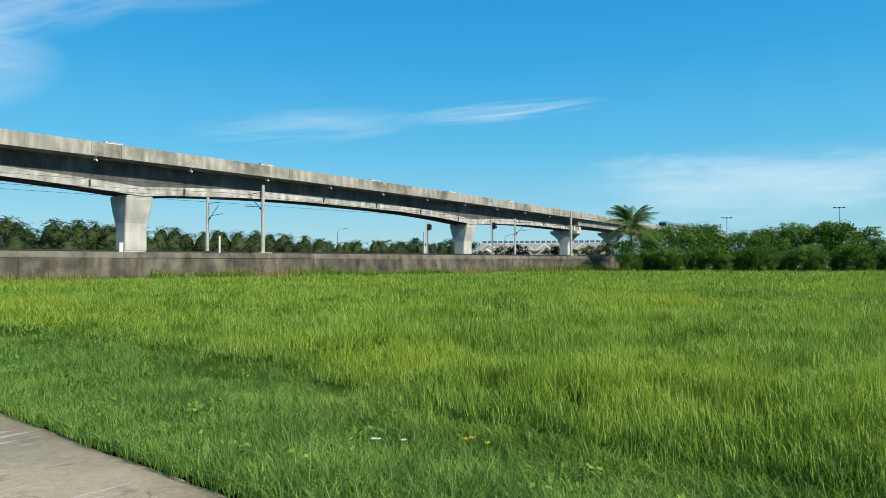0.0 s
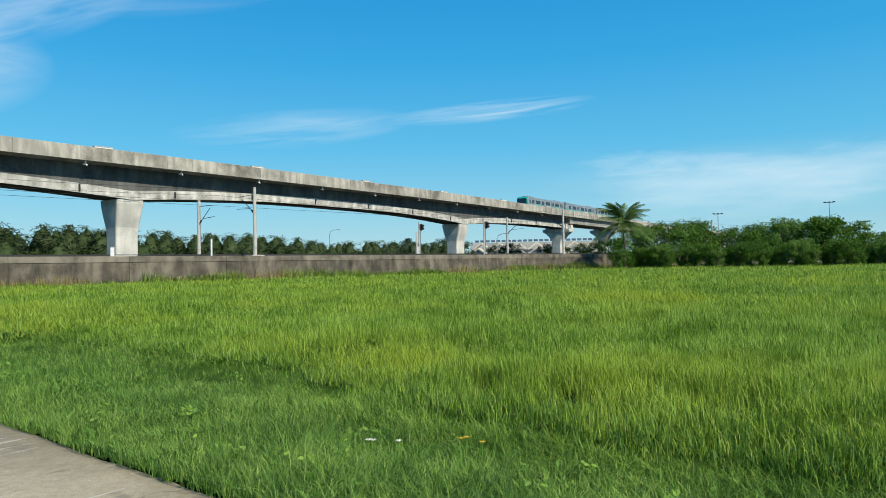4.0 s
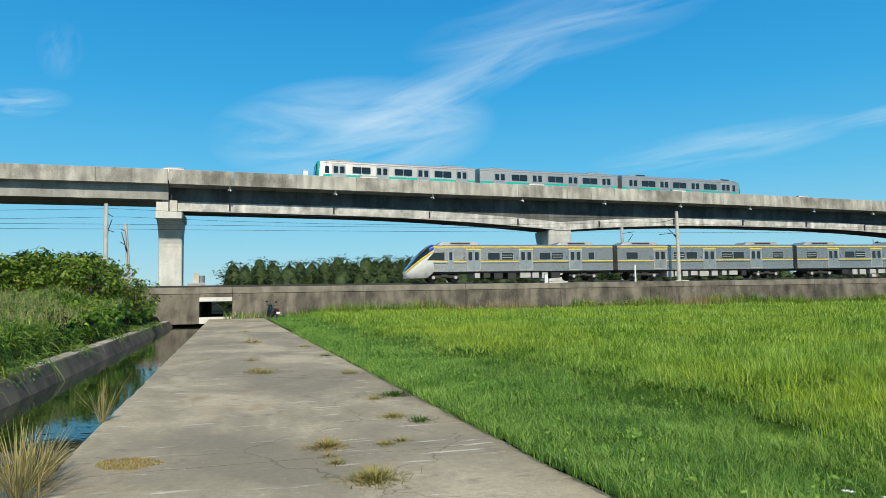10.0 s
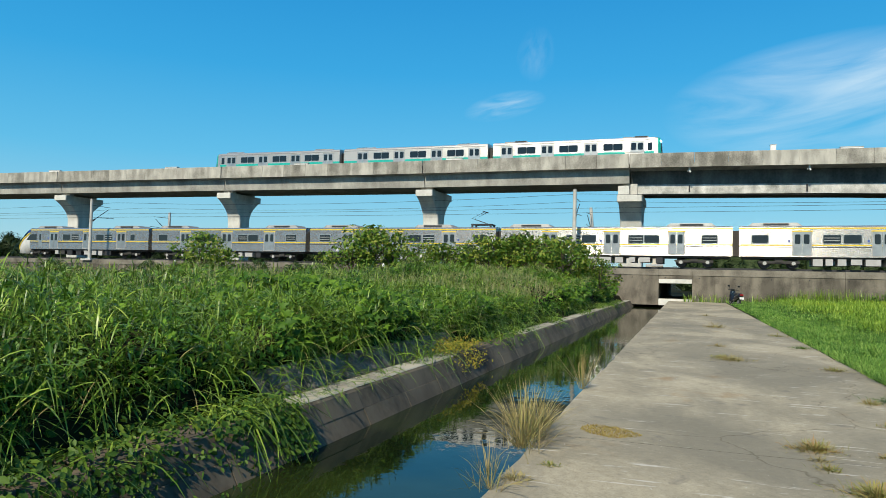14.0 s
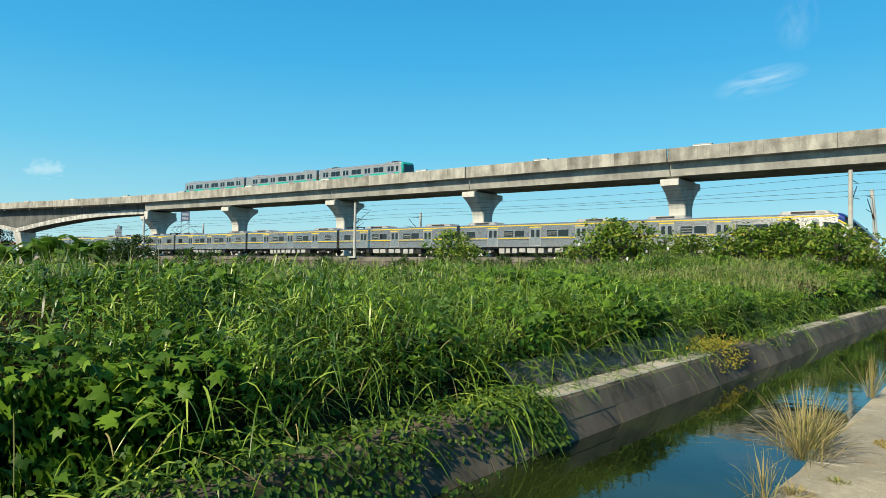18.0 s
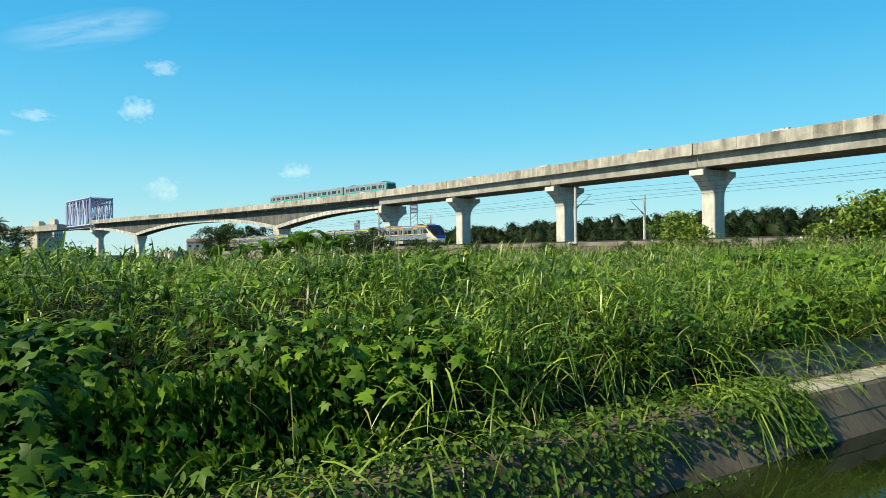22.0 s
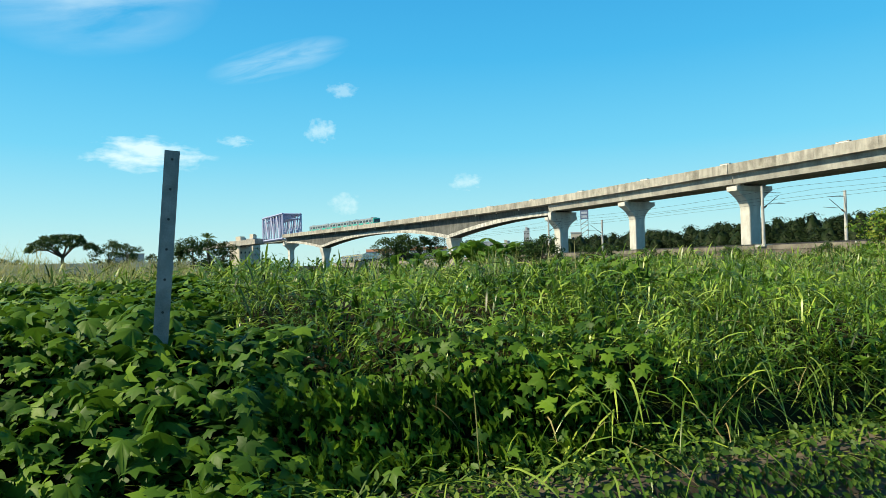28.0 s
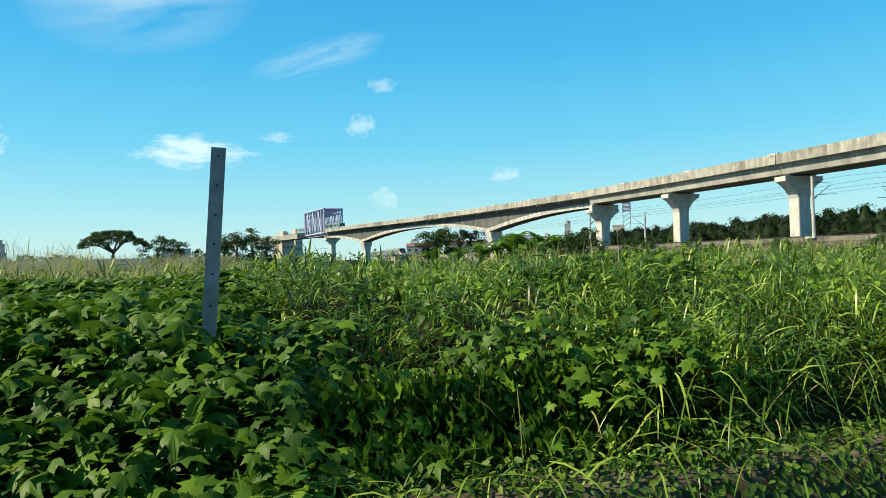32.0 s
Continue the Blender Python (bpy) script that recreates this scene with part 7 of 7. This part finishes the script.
def signal(s, off, h, twin):
    t = thing("railway_signal", "black round railway signal on a slim mast", "signal", "railway signals", m=RAIL.frame_at(s, off, BED_Z - 0.1))
    part("mast", Geo().tube([(0, 0, 0), (0, 0, h)], 0.09, 8), POLEMAT, t)
    part("bracket", Geo().tube([(0, 0, h - 0.75), (0.45, 0, h - 0.75)], 0.05, 6), DARKSTEEL, t)
    part("backplate", Geo().rings([[(0.45 + 0.36 * math.cos(2 * math.pi * j / 16), y, h - 0.75 + 0.5 * math.sin(2 * math.pi * j / 16)) for j in range(16)] for y in (0.06, -0.1)][::-1]), DARKSTEEL, t)
    for k in range(2):
        part("hood", Geo().tube([(0.45, -0.1, h - 0.95 + 0.4 * k), (0.45, -0.5, h - 0.97 + 0.4 * k)], (0.15, 0.17), 10), DARKSTEEL, t)
    part("ladder", Geo().box(0.16, 0.34, -0.02, 0.02, 0.3, h - 1.2), STEEL, t)
    if twin:
        part("relay_box", Geo().box(-0.7, -0.2, -0.2, 0.2, 0.2, 1.5), POLEMAT, t)
        part("side_frame", Geo().box(-0.55, -0.35, -0.05, 0.05, 1.4, h - 1.5), POLEMAT, t)


def rail_s(az, off):
    """Chainage at which the railway is met in a given heading."""
    return min((abs(math.degrees(math.atan2(RAIL.at(k * 0.25, off).x, RAIL.at(k * 0.25, off).y)) - az), k * 0.25) for k in range(0, 900))[1]


signal(rail_s(7.0, TRACK2_OFF - 2.4), TRACK2_OFF - 2.4, 5.0, True)
signal(rail_s(12.3, WALL_OFF - 1.0), WALL_OFF - 1.0, 4.9, False)
signal(22.0, TRACK2_OFF - 9.0, 2.2, False)

# street lamp with a curved arm beyond the line
for az, d, h in ((-0.3, 190, 11.0), (13.4, 150, 7.6)):
    t = thing("street_lamp", "curved-arm street lamp beyond the railway", "street lamp", m=place(az, d, 0, -az))
    part("pole", Geo().tube([(0, 0, 0), (0, 0, h - 1.2), (0.3, 0, h - 0.3), (1.1, 0, h), (2.2, 0, h + 0.1)], (0.12, 0.09, 0.08, 0.07, 0.05), 6), STEEL, t)
    part("lamp_head", Geo().box(1.9, 2.7, -0.15, 0.15, h, h + 0.16), STEEL, t)

# ---- distant trees ----
def far_trees():
    leaf = diamond_leaf(0.42)
    rain = thing("rain_tree", "wide umbrella-shaped rain tree in the distance", "tree", m=place(-141.7, 330, 2.4, 0, 1.08))
    r = random.Random(41)
    g = Geo().tube([(0, 0, -0.4), (0.3, 0, 3.0), (0, 0, 6.0)], (0.8, 0.6, 0.5), 8)
    centres, radii = [], []
    for i in range(130):
        a, u = r.uniform(0, 6.28), math.sqrt(r.random())
        c = (12.0 * u * math.cos(a), 12.0 * u * math.sin(a), 8.6 + 5.2 * (1 - u ** 2.2) - r.uniform(0, 1.6))
        centres.append(c)
        radii.append(r.uniform(0.9, 1.7))
        if i % 9 == 0:
            g.tube([(0, 0, 4.5), (c[0] * 0.45, c[1] * 0.45, 7.4), c], (0.4, 0.26, 0.06), 5)
    part("trunk", g, BARK, rain)
    part("crown", merge("crown", cluster_crown(centres, radii, 34, diamond_leaf(0.6), (0.7, 1.4), squash=0.6), FARLEAF), FARLEAF, rain)
    kinds = [limb_tree("distant_tree", 10, 4.5, 0.3, FARLEAF, "round dark green tree in the distance", leaf, (0.7, 1.4), 40, 52, 0.06, 50 + i) for i in range(3)]
    r = random.Random(3)
    spots = []
    for az, d, h in ((-138.7, 330, 15), (-137.5, 300, 12), (-132.8, 250, 12.5), (-131.6, 255, 12), (-130.6, 260, 11), (-133.8, 250, 10), (-117.6, 240, 11), (-116.8, 244, 11.6), (-115.9, 240, 12), (-115.0, 246, 11.5), (-113.6, 250, 11), (-110.8, 260, 10), (4.6, 200, 8.2), (5.8, 200, 9.0), (6.8, 205, 8.0), (8.0, 210, 8.2), (9.6, 200, 9.6), (10.4, 200, 9.0), (13.4, 190, 6.4), (14.6, 190, 6.8), (17.5, 190, 6.6), (18.6, 195, 6.0), (20.4, 185, 6.2), (21.6, 180, 7.0), (1.2, 190, 6.0), (2.2, 190, 5.2), (-145.5, 420, 9), (-146.5, 420, 8), (-147.4, 410, 9), (-144.6, 430, 8.5), (-135.6, 300, 8), (-104.9, 62, 3.8), (-105.8, 64, 3.2), (-103.9, 66, 3.0), (-101.2, 75, 3.0), (-99.6, 72, 2.9), (-96.6, 74, 2.6), (-90.5, 70, 2.4), (-84, 60, 2.4), (-76.5, 56, 2.6), (-73, 54, 2.4), (-55, 62, 5.6), (-57.5, 66, 6.0), (-60, 70, 5.6), (-52.5, 64, 5.2)):
        spots.append(place(az, d, 0, r.uniform(0, 360), h / 10))
    put_copies(kinds, spots)
    palm("coconut_palm", "distant coconut palm above dark trees", 11.6, 3.8, place(-131.7, 252, 0), 18, 5)
    t = limb_tree("flat_topped_tree", 8, 3.6, 0.2, BROAD, "small flat-topped tree with tiered branches beyond the railway", leaf, (0.5, 1.0), 22, 30, 0.35, 77, 0.45, m=place(3.0, 200, 0, 0, 1.12))


far_trees()

# wooded backdrop closing the horizon
def woods():
    sets = []
    r = random.Random(12)
    for i in range(420):
        az = r.uniform(-180, 180)
        d = r.uniform(560, 900)
        h = r.uniform(5, 11) * d / 600
        n = 60
        q = rng.normal(0, 1, (n, 3)) * np.array((8, 8, h * 0.2)) + np.array((d * math.sin(radians(az)), d * math.cos(radians(az)), h * 0.4))
        q[:, 2] = np.clip(q[:, 2], 0, h)
        sets.append(scatter(diamond_leaf(3.4), q, (0, 0, 1), 0.9, (0.6, 1.3)))
    tagged(part("far_woods", merge("far_woods", sets, BROAD), BROAD), "low dark woods along the horizon", "woods", kind="stuff")


woods()

# ---- steel post in the vines ----
def steel_post():
    x, y = -4.276, -4.50
    t = thing("steel_post", "galvanised steel angle post with bolt holes standing in the vines", "post", m=pose(x - 0.077, y + 0.075, -0.035, 0.5, 4.2, 134))
    L_ = 0.115
    part("angle", Geo().rings([[(a, b, z) for a, b in ((0, 0), (L_, 0), (L_, 0.008), (0.008, 0.008), (0.008, L_ * 0.45), (0, L_ * 0.45))] for z in (-0.3, 2.49)]), POSTSTEEL, t)
    for z in (2.42, 2.18, 1.94, 1.7, 1.46, 1.2):
        part("bolt_hole", Geo().tube([(0.06, -0.003, z), (0.06, 0.0, z)], 0.011, 8), DARKSTEEL, t)


POSTSTEEL = surface("weathered_zinc", (0.10, 0.125, 0.14), (0.22, 0.25, 0.27), 0.5, 6.0, metal=0.4, bump=0.1)
steel_post()


# ---- motor scooter at the path's end ----
def scooter():
    black = plain("scooter_black", (0.012, 0.013, 0.016), 0.25, 0.0, 0.5, 0.5)
    t = thing("motor_scooter", "dark motor scooter with a white plate parked by the wall", "scooter", m=pose(-32.6, 40.8, 0.0, 4, 0, 150) @ Matrix.Scale(1.08, 4))
    for x, nm in ((-0.62, "rear_wheel"), (0.62, "front_wheel")):
        w = part(nm, Geo().disc_roll(x, 0, 0.25, 0.25, 0.11, 18), UNDER, t)
        part("rim", Geo().disc_roll(x, 0, 0.25, 0.15, 0.12, 14), STEEL, w)
    part("body", Geo().rings([[(x, y * k, zc + zz) for y, zz in rounded(0.34, hh, 0.1)] for x, k, zc, hh in ((-0.95, 0.5, 0.66, 0.16), (-0.8, 0.8, 0.6, 0.3), (-0.4, 1, 0.52, 0.42), (-0.05, 0.95, 0.42, 0.36), (0.05, 0.9, 0.3, 0.16))]), black, t, smooth=True)
    part("floorboard", Geo().box(0.0, 0.4, -0.16, 0.16, 0.24, 0.3), black, t)
    part("leg_shield", Geo().rings([[(x + dx, y, z) for y, z in ((-0.2 * k, zz), (0.2 * k, zz))] for x, zz, k in ((0.36, 0.28, 1), (0.44, 0.6, 1.05), (0.5, 0.92, 0.8)) for dx in (0,)] and [[(0.36, -0.2, 0.28), (0.36, 0.2, 0.28), (0.44, 0.2, 0.28), (0.44, -0.2, 0.28)], [(0.44, -0.21, 0.6), (0.44, 0.21, 0.6), (0.54, 0.19, 0.6), (0.54, -0.19, 0.6)], [(0.48, -0.15, 0.92), (0.48, 0.15, 0.92), (0.58, 0.13, 0.92), (0.58, -0.13, 0.92)]]), black, t)
    part("seat", Geo().rings([[(x, y, 0.74 + zz) for y, zz in rounded(0.28, 0.12, 0.05)] for x in (-0.75, -0.3, 0.0)]), UNDER, t, "black vinyl seat")
    part("front_fork", Geo().tube([(0.62, 0, 0.25), (0.47, 0, 0.95)], 0.04, 6), STEEL, t)
    part("handlebar", Geo().tube([(0.38, -0.34, 1.0), (0.5, -0.1, 0.98), (0.5, 0.1, 0.98), (0.38, 0.34, 1.0)], 0.022, 6), UNDER, t)
    part("headlight", Geo().rings([[(x, y, 0.98 + zz) for y, zz in rounded(0.22 * k, 0.16 * k, 0.05 * k)] for x, k in ((0.42, 0.8), (0.58, 1), (0.64, 0.7))]), black, t)
    for sy in (-1, 1):
        part("mirror_stem", Geo().tube([(0.44, sy * 0.2, 1.0), (0.38, sy * 0.3, 1.2)], 0.012, 5), UNDER, t)
        part("mirror", Geo().rings([[(x, sy * 0.32 + a, 1.23 + b) for a, b in rounded(0.15, 0.1, 0.04)] for x in (0.365, 0.395)]), black, t)
    part("tail_light", Geo().box(-1.0, -0.93, -0.1, 0.1, 0.66, 0.74), plain("red_lens", (0.35, 0.01, 0.01), 0.2), t)
    part("plate", Geo().box(-1.02, -1.0, -0.13, 0.13, 0.42, 0.56), WHITE, t, "blank white number plate")
    part("rear_mudguard", Geo().tube([(-0.9, 0, 0.55), (-1.0, 0, 0.4)], 0.04, 5), UNDER, t)
    part("side_stand", Geo().tube([(0, 0.1, 0.25), (0.05, 0.24, 0.0)], 0.015, 5), STEEL, t)


scooter()

# ---- fittings on the viaduct ----
def fittings():
    for s in [12 * i - 6 for i in range(1, 15)] + [-160 - 12 * i for i in range(13)]:
        half = 2.35
        z = parapet_z(s) - EDGE_H
        m = METRO.frame_at(s, NEAR_EDGE - 0.5, z)
        t = thing("drain_outlet", "small white drain outlet under the viaduct's edge", "drain pipe", "drain outlets of the viaduct", m=m)
        part("elbow", Geo().tube([(0, 0, 0.1), (0, 0, -0.35), (0.12, -0.1, -0.55)], 0.1, 7), WHITE, t)
        part("bracket", Geo().box(-0.22, -0.12, -0.05, 0.3, -0.45, -0.3), WHITE, t)
    for s in [-330 + 22 * i for i in range(24)]:
        if abs(s + 9) < 3:
            continue
        m = METRO.frame_at(s + 5 * math.sin(s), NEAR_EDGE - 0.7, parapet_z(s) - 1.1)
        t = thing("signal_cabinet", "low white trackside cabinet showing above the parapet", "cabinet", "trackside cabinets on the viaduct", m=m)
        part("casing", Geo().box(-1.05, 1.05, -0.2, 0.25, 0, 1.32), WHITE, t)
        part("lid", Geo().box(-1.1, 1.1, -0.24, 0.29, 1.32, 1.38), POLEMAT, t)
    m = METRO.frame_at(14.5, NEAR_EDGE - 0.7, parapet_z(14) - 1.1)
    t = thing("signal_cabinet", "tall white trackside cabinet showing above the parapet", "cabinet", "trackside cabinets on the viaduct", m=m)
    part("casing", Geo().box(-0.28, 0.28, -0.2, 0.25, 0, 1.75), WHITE, t)
    part("lid", Geo().box(-0.32, 0.32, -0.24, 0.29, 1.75, 1.8), POLEMAT, t)
    # hanging drips of lime and dark drain slots on the web foot
    for i, s in enumerate([6 + 12 * k for k in range(14)]):
        z = parapet_z(s) - 1.62 - girder_depth(s)
        m = METRO.frame_at(s, AXIS + 2.46, z)
        t = thing("web_drain", "dark slot drain on the girder web", "drain pipe", "web drains of the viaduct", m=m)
        part("slot", Geo().box(-0.09, 0.09, -0.02, 0.3, 0.15, 0.95), DARKSTEEL, t)


fittings()

# railway clutter by the wall
AZ_BLOCK, AZ_POST = -16.4, -9.5
for s, off, h, w in ((rail_s(AZ_BLOCK, WALL_OFF - 0.7), WALL_OFF - 0.7, 0.95, 0.16), (rail_s(AZ_POST, WALL_OFF - 0.7), WALL_OFF - 0.7, 1.75, 0.07)):
    t = thing("marker_post", "short white marker post beside the track", "post", m=RAIL.frame_at(s, off, BED_Z - 0.15))
    part("stake", Geo().box(-w, w, -0.06, 0.06, 0, h), WHITE, t)
    part("cap", Geo().box(-w - 0.02, w + 0.02, -0.08, 0.08, h, h + 0.05), POLEMAT, t)
t = thing("cable_box", "white concrete cable box beside the track", "box", m=RAIL.frame_at(rail_s(AZ_BLOCK, WALL_OFF - 0.9) + 0.9, WALL_OFF - 0.9, BED_Z - 0.1))
part("casing", Geo().box(-0.9, 0.9, -0.25, 0.25, 0, 0.22), WHITE, t)
part("lid", Geo().box(-0.95, 0.95, -0.28, 0.28, 0.22, 0.28), POLEMAT, t)

# ---- grass tufts and litter on the path ----
def tuft(p, q, r, n, h, material, label, name="grass_tuft", upright=0.0):
    """A matted tuft: blades spread out from its heart, longest in the middle."""
    x0, y0 = from_pq(p, q)
    a, d = rng.uniform(0, 2 * np.pi, n), np.abs(rng.normal(0, 0.55, n)) * r
    x, y = x0 + np.cos(a) * d, y0 + np.sin(a) * d
    length = rng.uniform(0.45, 1.0, n) * h * (1.25 - 0.6 * np.clip(d / r, 0, 1))
    v = arch_leaves(x, y, np.zeros(n), length, rng.uniform(0.005, 0.010, n), np.clip(rng.normal(0.65 + upright, 0.35, n), 0.12, 1.5), rng.uniform(0.1, 0.5, n) * (1 - 0.5 * upright), 3, a + rng.normal(0, 0.7, n))
    tagged(part(name, merge(name, [v], material), material), label, "grass tuft", "grass tufts on the path", "stuff")


MIXED = foliage("half_dry_grass", ((0.36, 0.22, 0.09), (0.34, 0.32, 0.10), (0.16, 0.22, 0.05)), glow=0.25)
MOSS = foliage("dry_moss", ((0.24, 0.15, 0.05), (0.34, 0.26, 0.08), (0.30, 0.28, 0.09)), glow=0.1)


def build_tufts():
    dry, half, green = "dry yellow grass tuft in a crack of the path", "half-dry grass tuft in a crack of the path", "green grass tuft in a crack of the path"
    for p, q, r, n, h, mat, label in ((-1.56, -2.44, 0.24, 480, 0.15, MIXED, half), (-2.99, -2.63, 0.24, 620, 0.2, MIXED, half), (-2.3, -2.42, 0.13, 120, 0.1, MIXED, half), (-2.0, -2.4, 0.1, 80, 0.09, DRY, dry), (-1.67, -3.02, 0.12, 160, 0.09, MIXED, half), (-1.55, -3.22, 0.12, 140, 0.08, MIXED, half), (-0.12, -3.46, 0.2, 300, 0.12, MIXED, half), (-0.5, -3.7, 0.2, 220, 0.12, CREEPER, green), (1.72, -3.92, 0.34, 520, 0.16, CREEPER, green), (1.5, -3.55, 0.16, 160, 0.12, MIXED, half), (6.04, -2.17, 0.36, 420, 0.2, DRY, dry), (6.4, -2.0, 0.25, 220, 0.16, MIXED, half), (9.07, -2.03, 0.25, 160, 0.15, DRY, dry), (16.7, -2.25, 0.45, 360, 0.28, DRY, dry), (25.0, -2.2, 0.4, 160, 0.2, DRY, dry), (-3.1, -0.29, 0.1, 90, 0.06, MIXED, half), (-3.6, -0.12, 0.14, 140, 0.12, DRY, dry), (5.2, -3.8, 0.3, 260, 0.14, MIXED, half), (9.6, -3.9, 0.3, 220, 0.14, CREEPER, green), (13.5, -3.8, 0.4, 240, 0.14, MIXED, half)):
        tuft(p, q, r, n, h, mat, label)
    # a flat cushion of dry moss
    n = 2200
    x0, y0 = from_pq(-1.63, -0.6)
    a, d = rng.uniform(0, 2 * np.pi, n), np.sqrt(rng.random(n))
    d = d * (0.26 + 0.1 * value_noise(np.cos(a) * 3 + 9, np.sin(a) * 3 + 9, 0.8, 95))
    v = blades(x0 + np.cos(a) * d, y0 + np.sin(a) * d * 0.8, np.zeros(n), rng.uniform(0.008, 0.03, n), rng.uniform(0.006, 0.014, n), rng.uniform(0.0, 0.03, n), 1)
    tagged(part("dry_moss", merge("dry_moss", [v], MOSS), MOSS), "flat cushion of yellow-brown dry moss on the path", "moss", kind="stuff")
    for p, q, r, n, h in ((-2.62, 0.04, 0.16, 190, 0.8), (-2.2, 0.05, 0.15, 170, 0.72), (-1.8, 0.05, 0.1, 70, 0.6), (-3.9, 0.0, 0.1, 60, 0.5)):
        tuft(p, q, r, n, h, DRY, "tall dry straw tuft on the canal edge", "straw_tuft", 0.45)
    tuft(1.0, 0.02, 0.05, 60, 0.75, DRY, "thin dry straw tuft on the canal edge", "straw_tuft", 0.75)
    # weeds at the wall's foot
    sets, leaves = [], []
    n = 9000
    s, off = rng.uniform(-1, 110, n), WALL_OFF + 0.3 + np.abs(rng.normal(0, 0.45, n))
    keep = rng.random(n) < 0.15 + value_noise(s, off, 0.25, 21)
    pts = np.array([tuple(RAIL.at(a, b)) for a, b in zip(s[keep], off[keep])])
    sets.append(blades(pts[:, 0], pts[:, 1], pts[:, 2], rng.uniform(0.25, 0.85, len(pts)), np.full(len(pts), 0.05), rng.uniform(0.1, 0.5, len(pts)), 2))
    tagged(part("wall_weeds", merge("wall_weeds", sets, REED), REED), "ragged weeds along the foot of the wall", "weeds", kind="stuff")
    n = 2600
    s, off = rng.uniform(2, 105, n), WALL_OFF + 0.3 + np.abs(rng.normal(0, 0.5, n))
    keep = value_noise(s, off, 0.22, 23) > 0.62
    pts = np.array([tuple(RAIL.at(a, b, z)) for a, b, z in zip(s[keep], off[keep], rng.uniform(0.3, 1.0, keep.sum()))])
    tagged(part("wall_creepers", merge("wall_creepers", [scatter(oval_leaf(0.2), pts, SUNNY, 0.5, (0.6, 1.3))], CREEPER), CREEPER), "light green creepers at the foot of the wall", "creepers", kind="stuff")
    # leafy weeds and flowers at the path's edge
    n = 3400
    p, q = rng.uniform(-9, 40, n), FIELD_EDGE - 0.05 - np.abs(rng.normal(0.05, 0.22, n))
    x, y = from_pq(p, q)
    keep = value_noise(x, y, 0.8, 25) > 0.55
    pts = np.stack([x, y, rng.uniform(0.015, 0.1, n)], 1)[keep]
    tagged(part("edge_weeds", merge("edge_weeds", [scatter(oval_leaf(0.048), pts, SUNNY, 0.6, (0.5, 1.2))], LIGHTWEED), LIGHTWEED), "low leafy weeds at the path's edge", "weeds", kind="stuff")


build_tufts()


def flower(x, y, z, colour, label):
    t = thing("wild_flower", label, "flower", "wild flowers in the grass", m=pose(x, y, 0))
    part("stem", Geo().tube([(0, 0, 0), (0.02, 0, z)], 0.004, 4), GRASS, t)
    for k in range(6):
        a = k * 1.047
        part("petal", Geo().add([(0.02, 0, z), (0.02 + 0.016 * math.cos(a - 0.4), 0.016 * math.sin(a - 0.4), z + 0.012), (0.02 + 0.028 * math.cos(a), 0.028 * math.sin(a), z + 0.012), (0.02 + 0.016 * math.cos(a + 0.4), 0.016 * math.sin(a + 0.4), z + 0.012)], ((0, 1, 2, 3),)), colour, t)


PETALW, PETALY = plain("white_petal", (0.8, 0.8, 0.76), 0.6), plain("yellow_petal", (0.75, 0.5, 0.03), 0.6)
for x, y, z, c in ((0.24, 5.05, 0.30, 0), (0.28, 5.2, 0.26, 0), (0.45, 5.1, 0.27, 0), (0.86, 4.95, 0.3, 1), (0.92, 5.05, 0.28, 1), (1.0, 4.9, 0.28, 1)):
    flower(x, y, z, PETALY if c else PETALW, "yellow wild flower in the grass verge" if c else "white wild flower in the grass verge")

head, mid_car, power = commuter_car("head"), commuter_car("middle"), commuter_car("power")
I4 = Matrix.Identity(4)
TRAIN = [head, mid_car, power, copy_thing(mid_car, I4), copy_thing(mid_car, I4), copy_thing(power, I4), copy_thing(mid_car, I4), copy_thing(head, I4)]
metro_cab = metro_car("cab")
METRO_CARS = [metro_cab, metro_car("middle"), copy_thing(metro_cab, I4)]

# ---- moving trains ----
def rail_head(t):
    """Where the first coupling of the commuter train is at t."""
    return float(np.interp(t, (0, 8, 11, 15, 18, 21, 32), (268.0, 81.7, 11.9, -80.9, -150.4, -219.2, -471)))


def metro_head(t):
    """Where the nose of the metro train is at t."""
    return float(np.interp(t, METRO_T, METRO_S))


METRO_T = (0, 6, 7, 8, 9, 10, 11, 13, 15, 18, 19, 21, 23, 25, 32)
METRO_S = (250, 101.2, 78.6, 56.8, 36.0, 15.9, -3.7, -42.4, -81.2, -138.2, -157.0, -194.6, -233.0, -272.0, -408)


def motions():
    times = [i * 1.0 for i in range(33)]
    for i, car in enumerate(TRAIN):
        rows = []
        for t in times:
            mid = rail_head(t) - 10.1 + 20.2 * i
            m = RAIL.ride(mid - 6.9, mid + 6.9, TRACK_OFF, lambda s: RAIL_Z)
            rows.append((t, m @ pose(0, 0, 0, 0, 0, 180) if i in (2, 7) else m))
        walk(car, rows)
    for i, car in enumerate(METRO_CARS):
        rows = []
        for t in times:
            mid = metro_head(t) + 10.75 + 21.7 * i
            m = METRO.ride(mid - 7.2, mid + 7.2, -1.58, lambda s: parapet_z(s) - 0.78)
            rows.append((t, m @ pose(0, 0, 0, 0, 0, 180) if i == 2 else m))
        walk(car, rows)


motions()
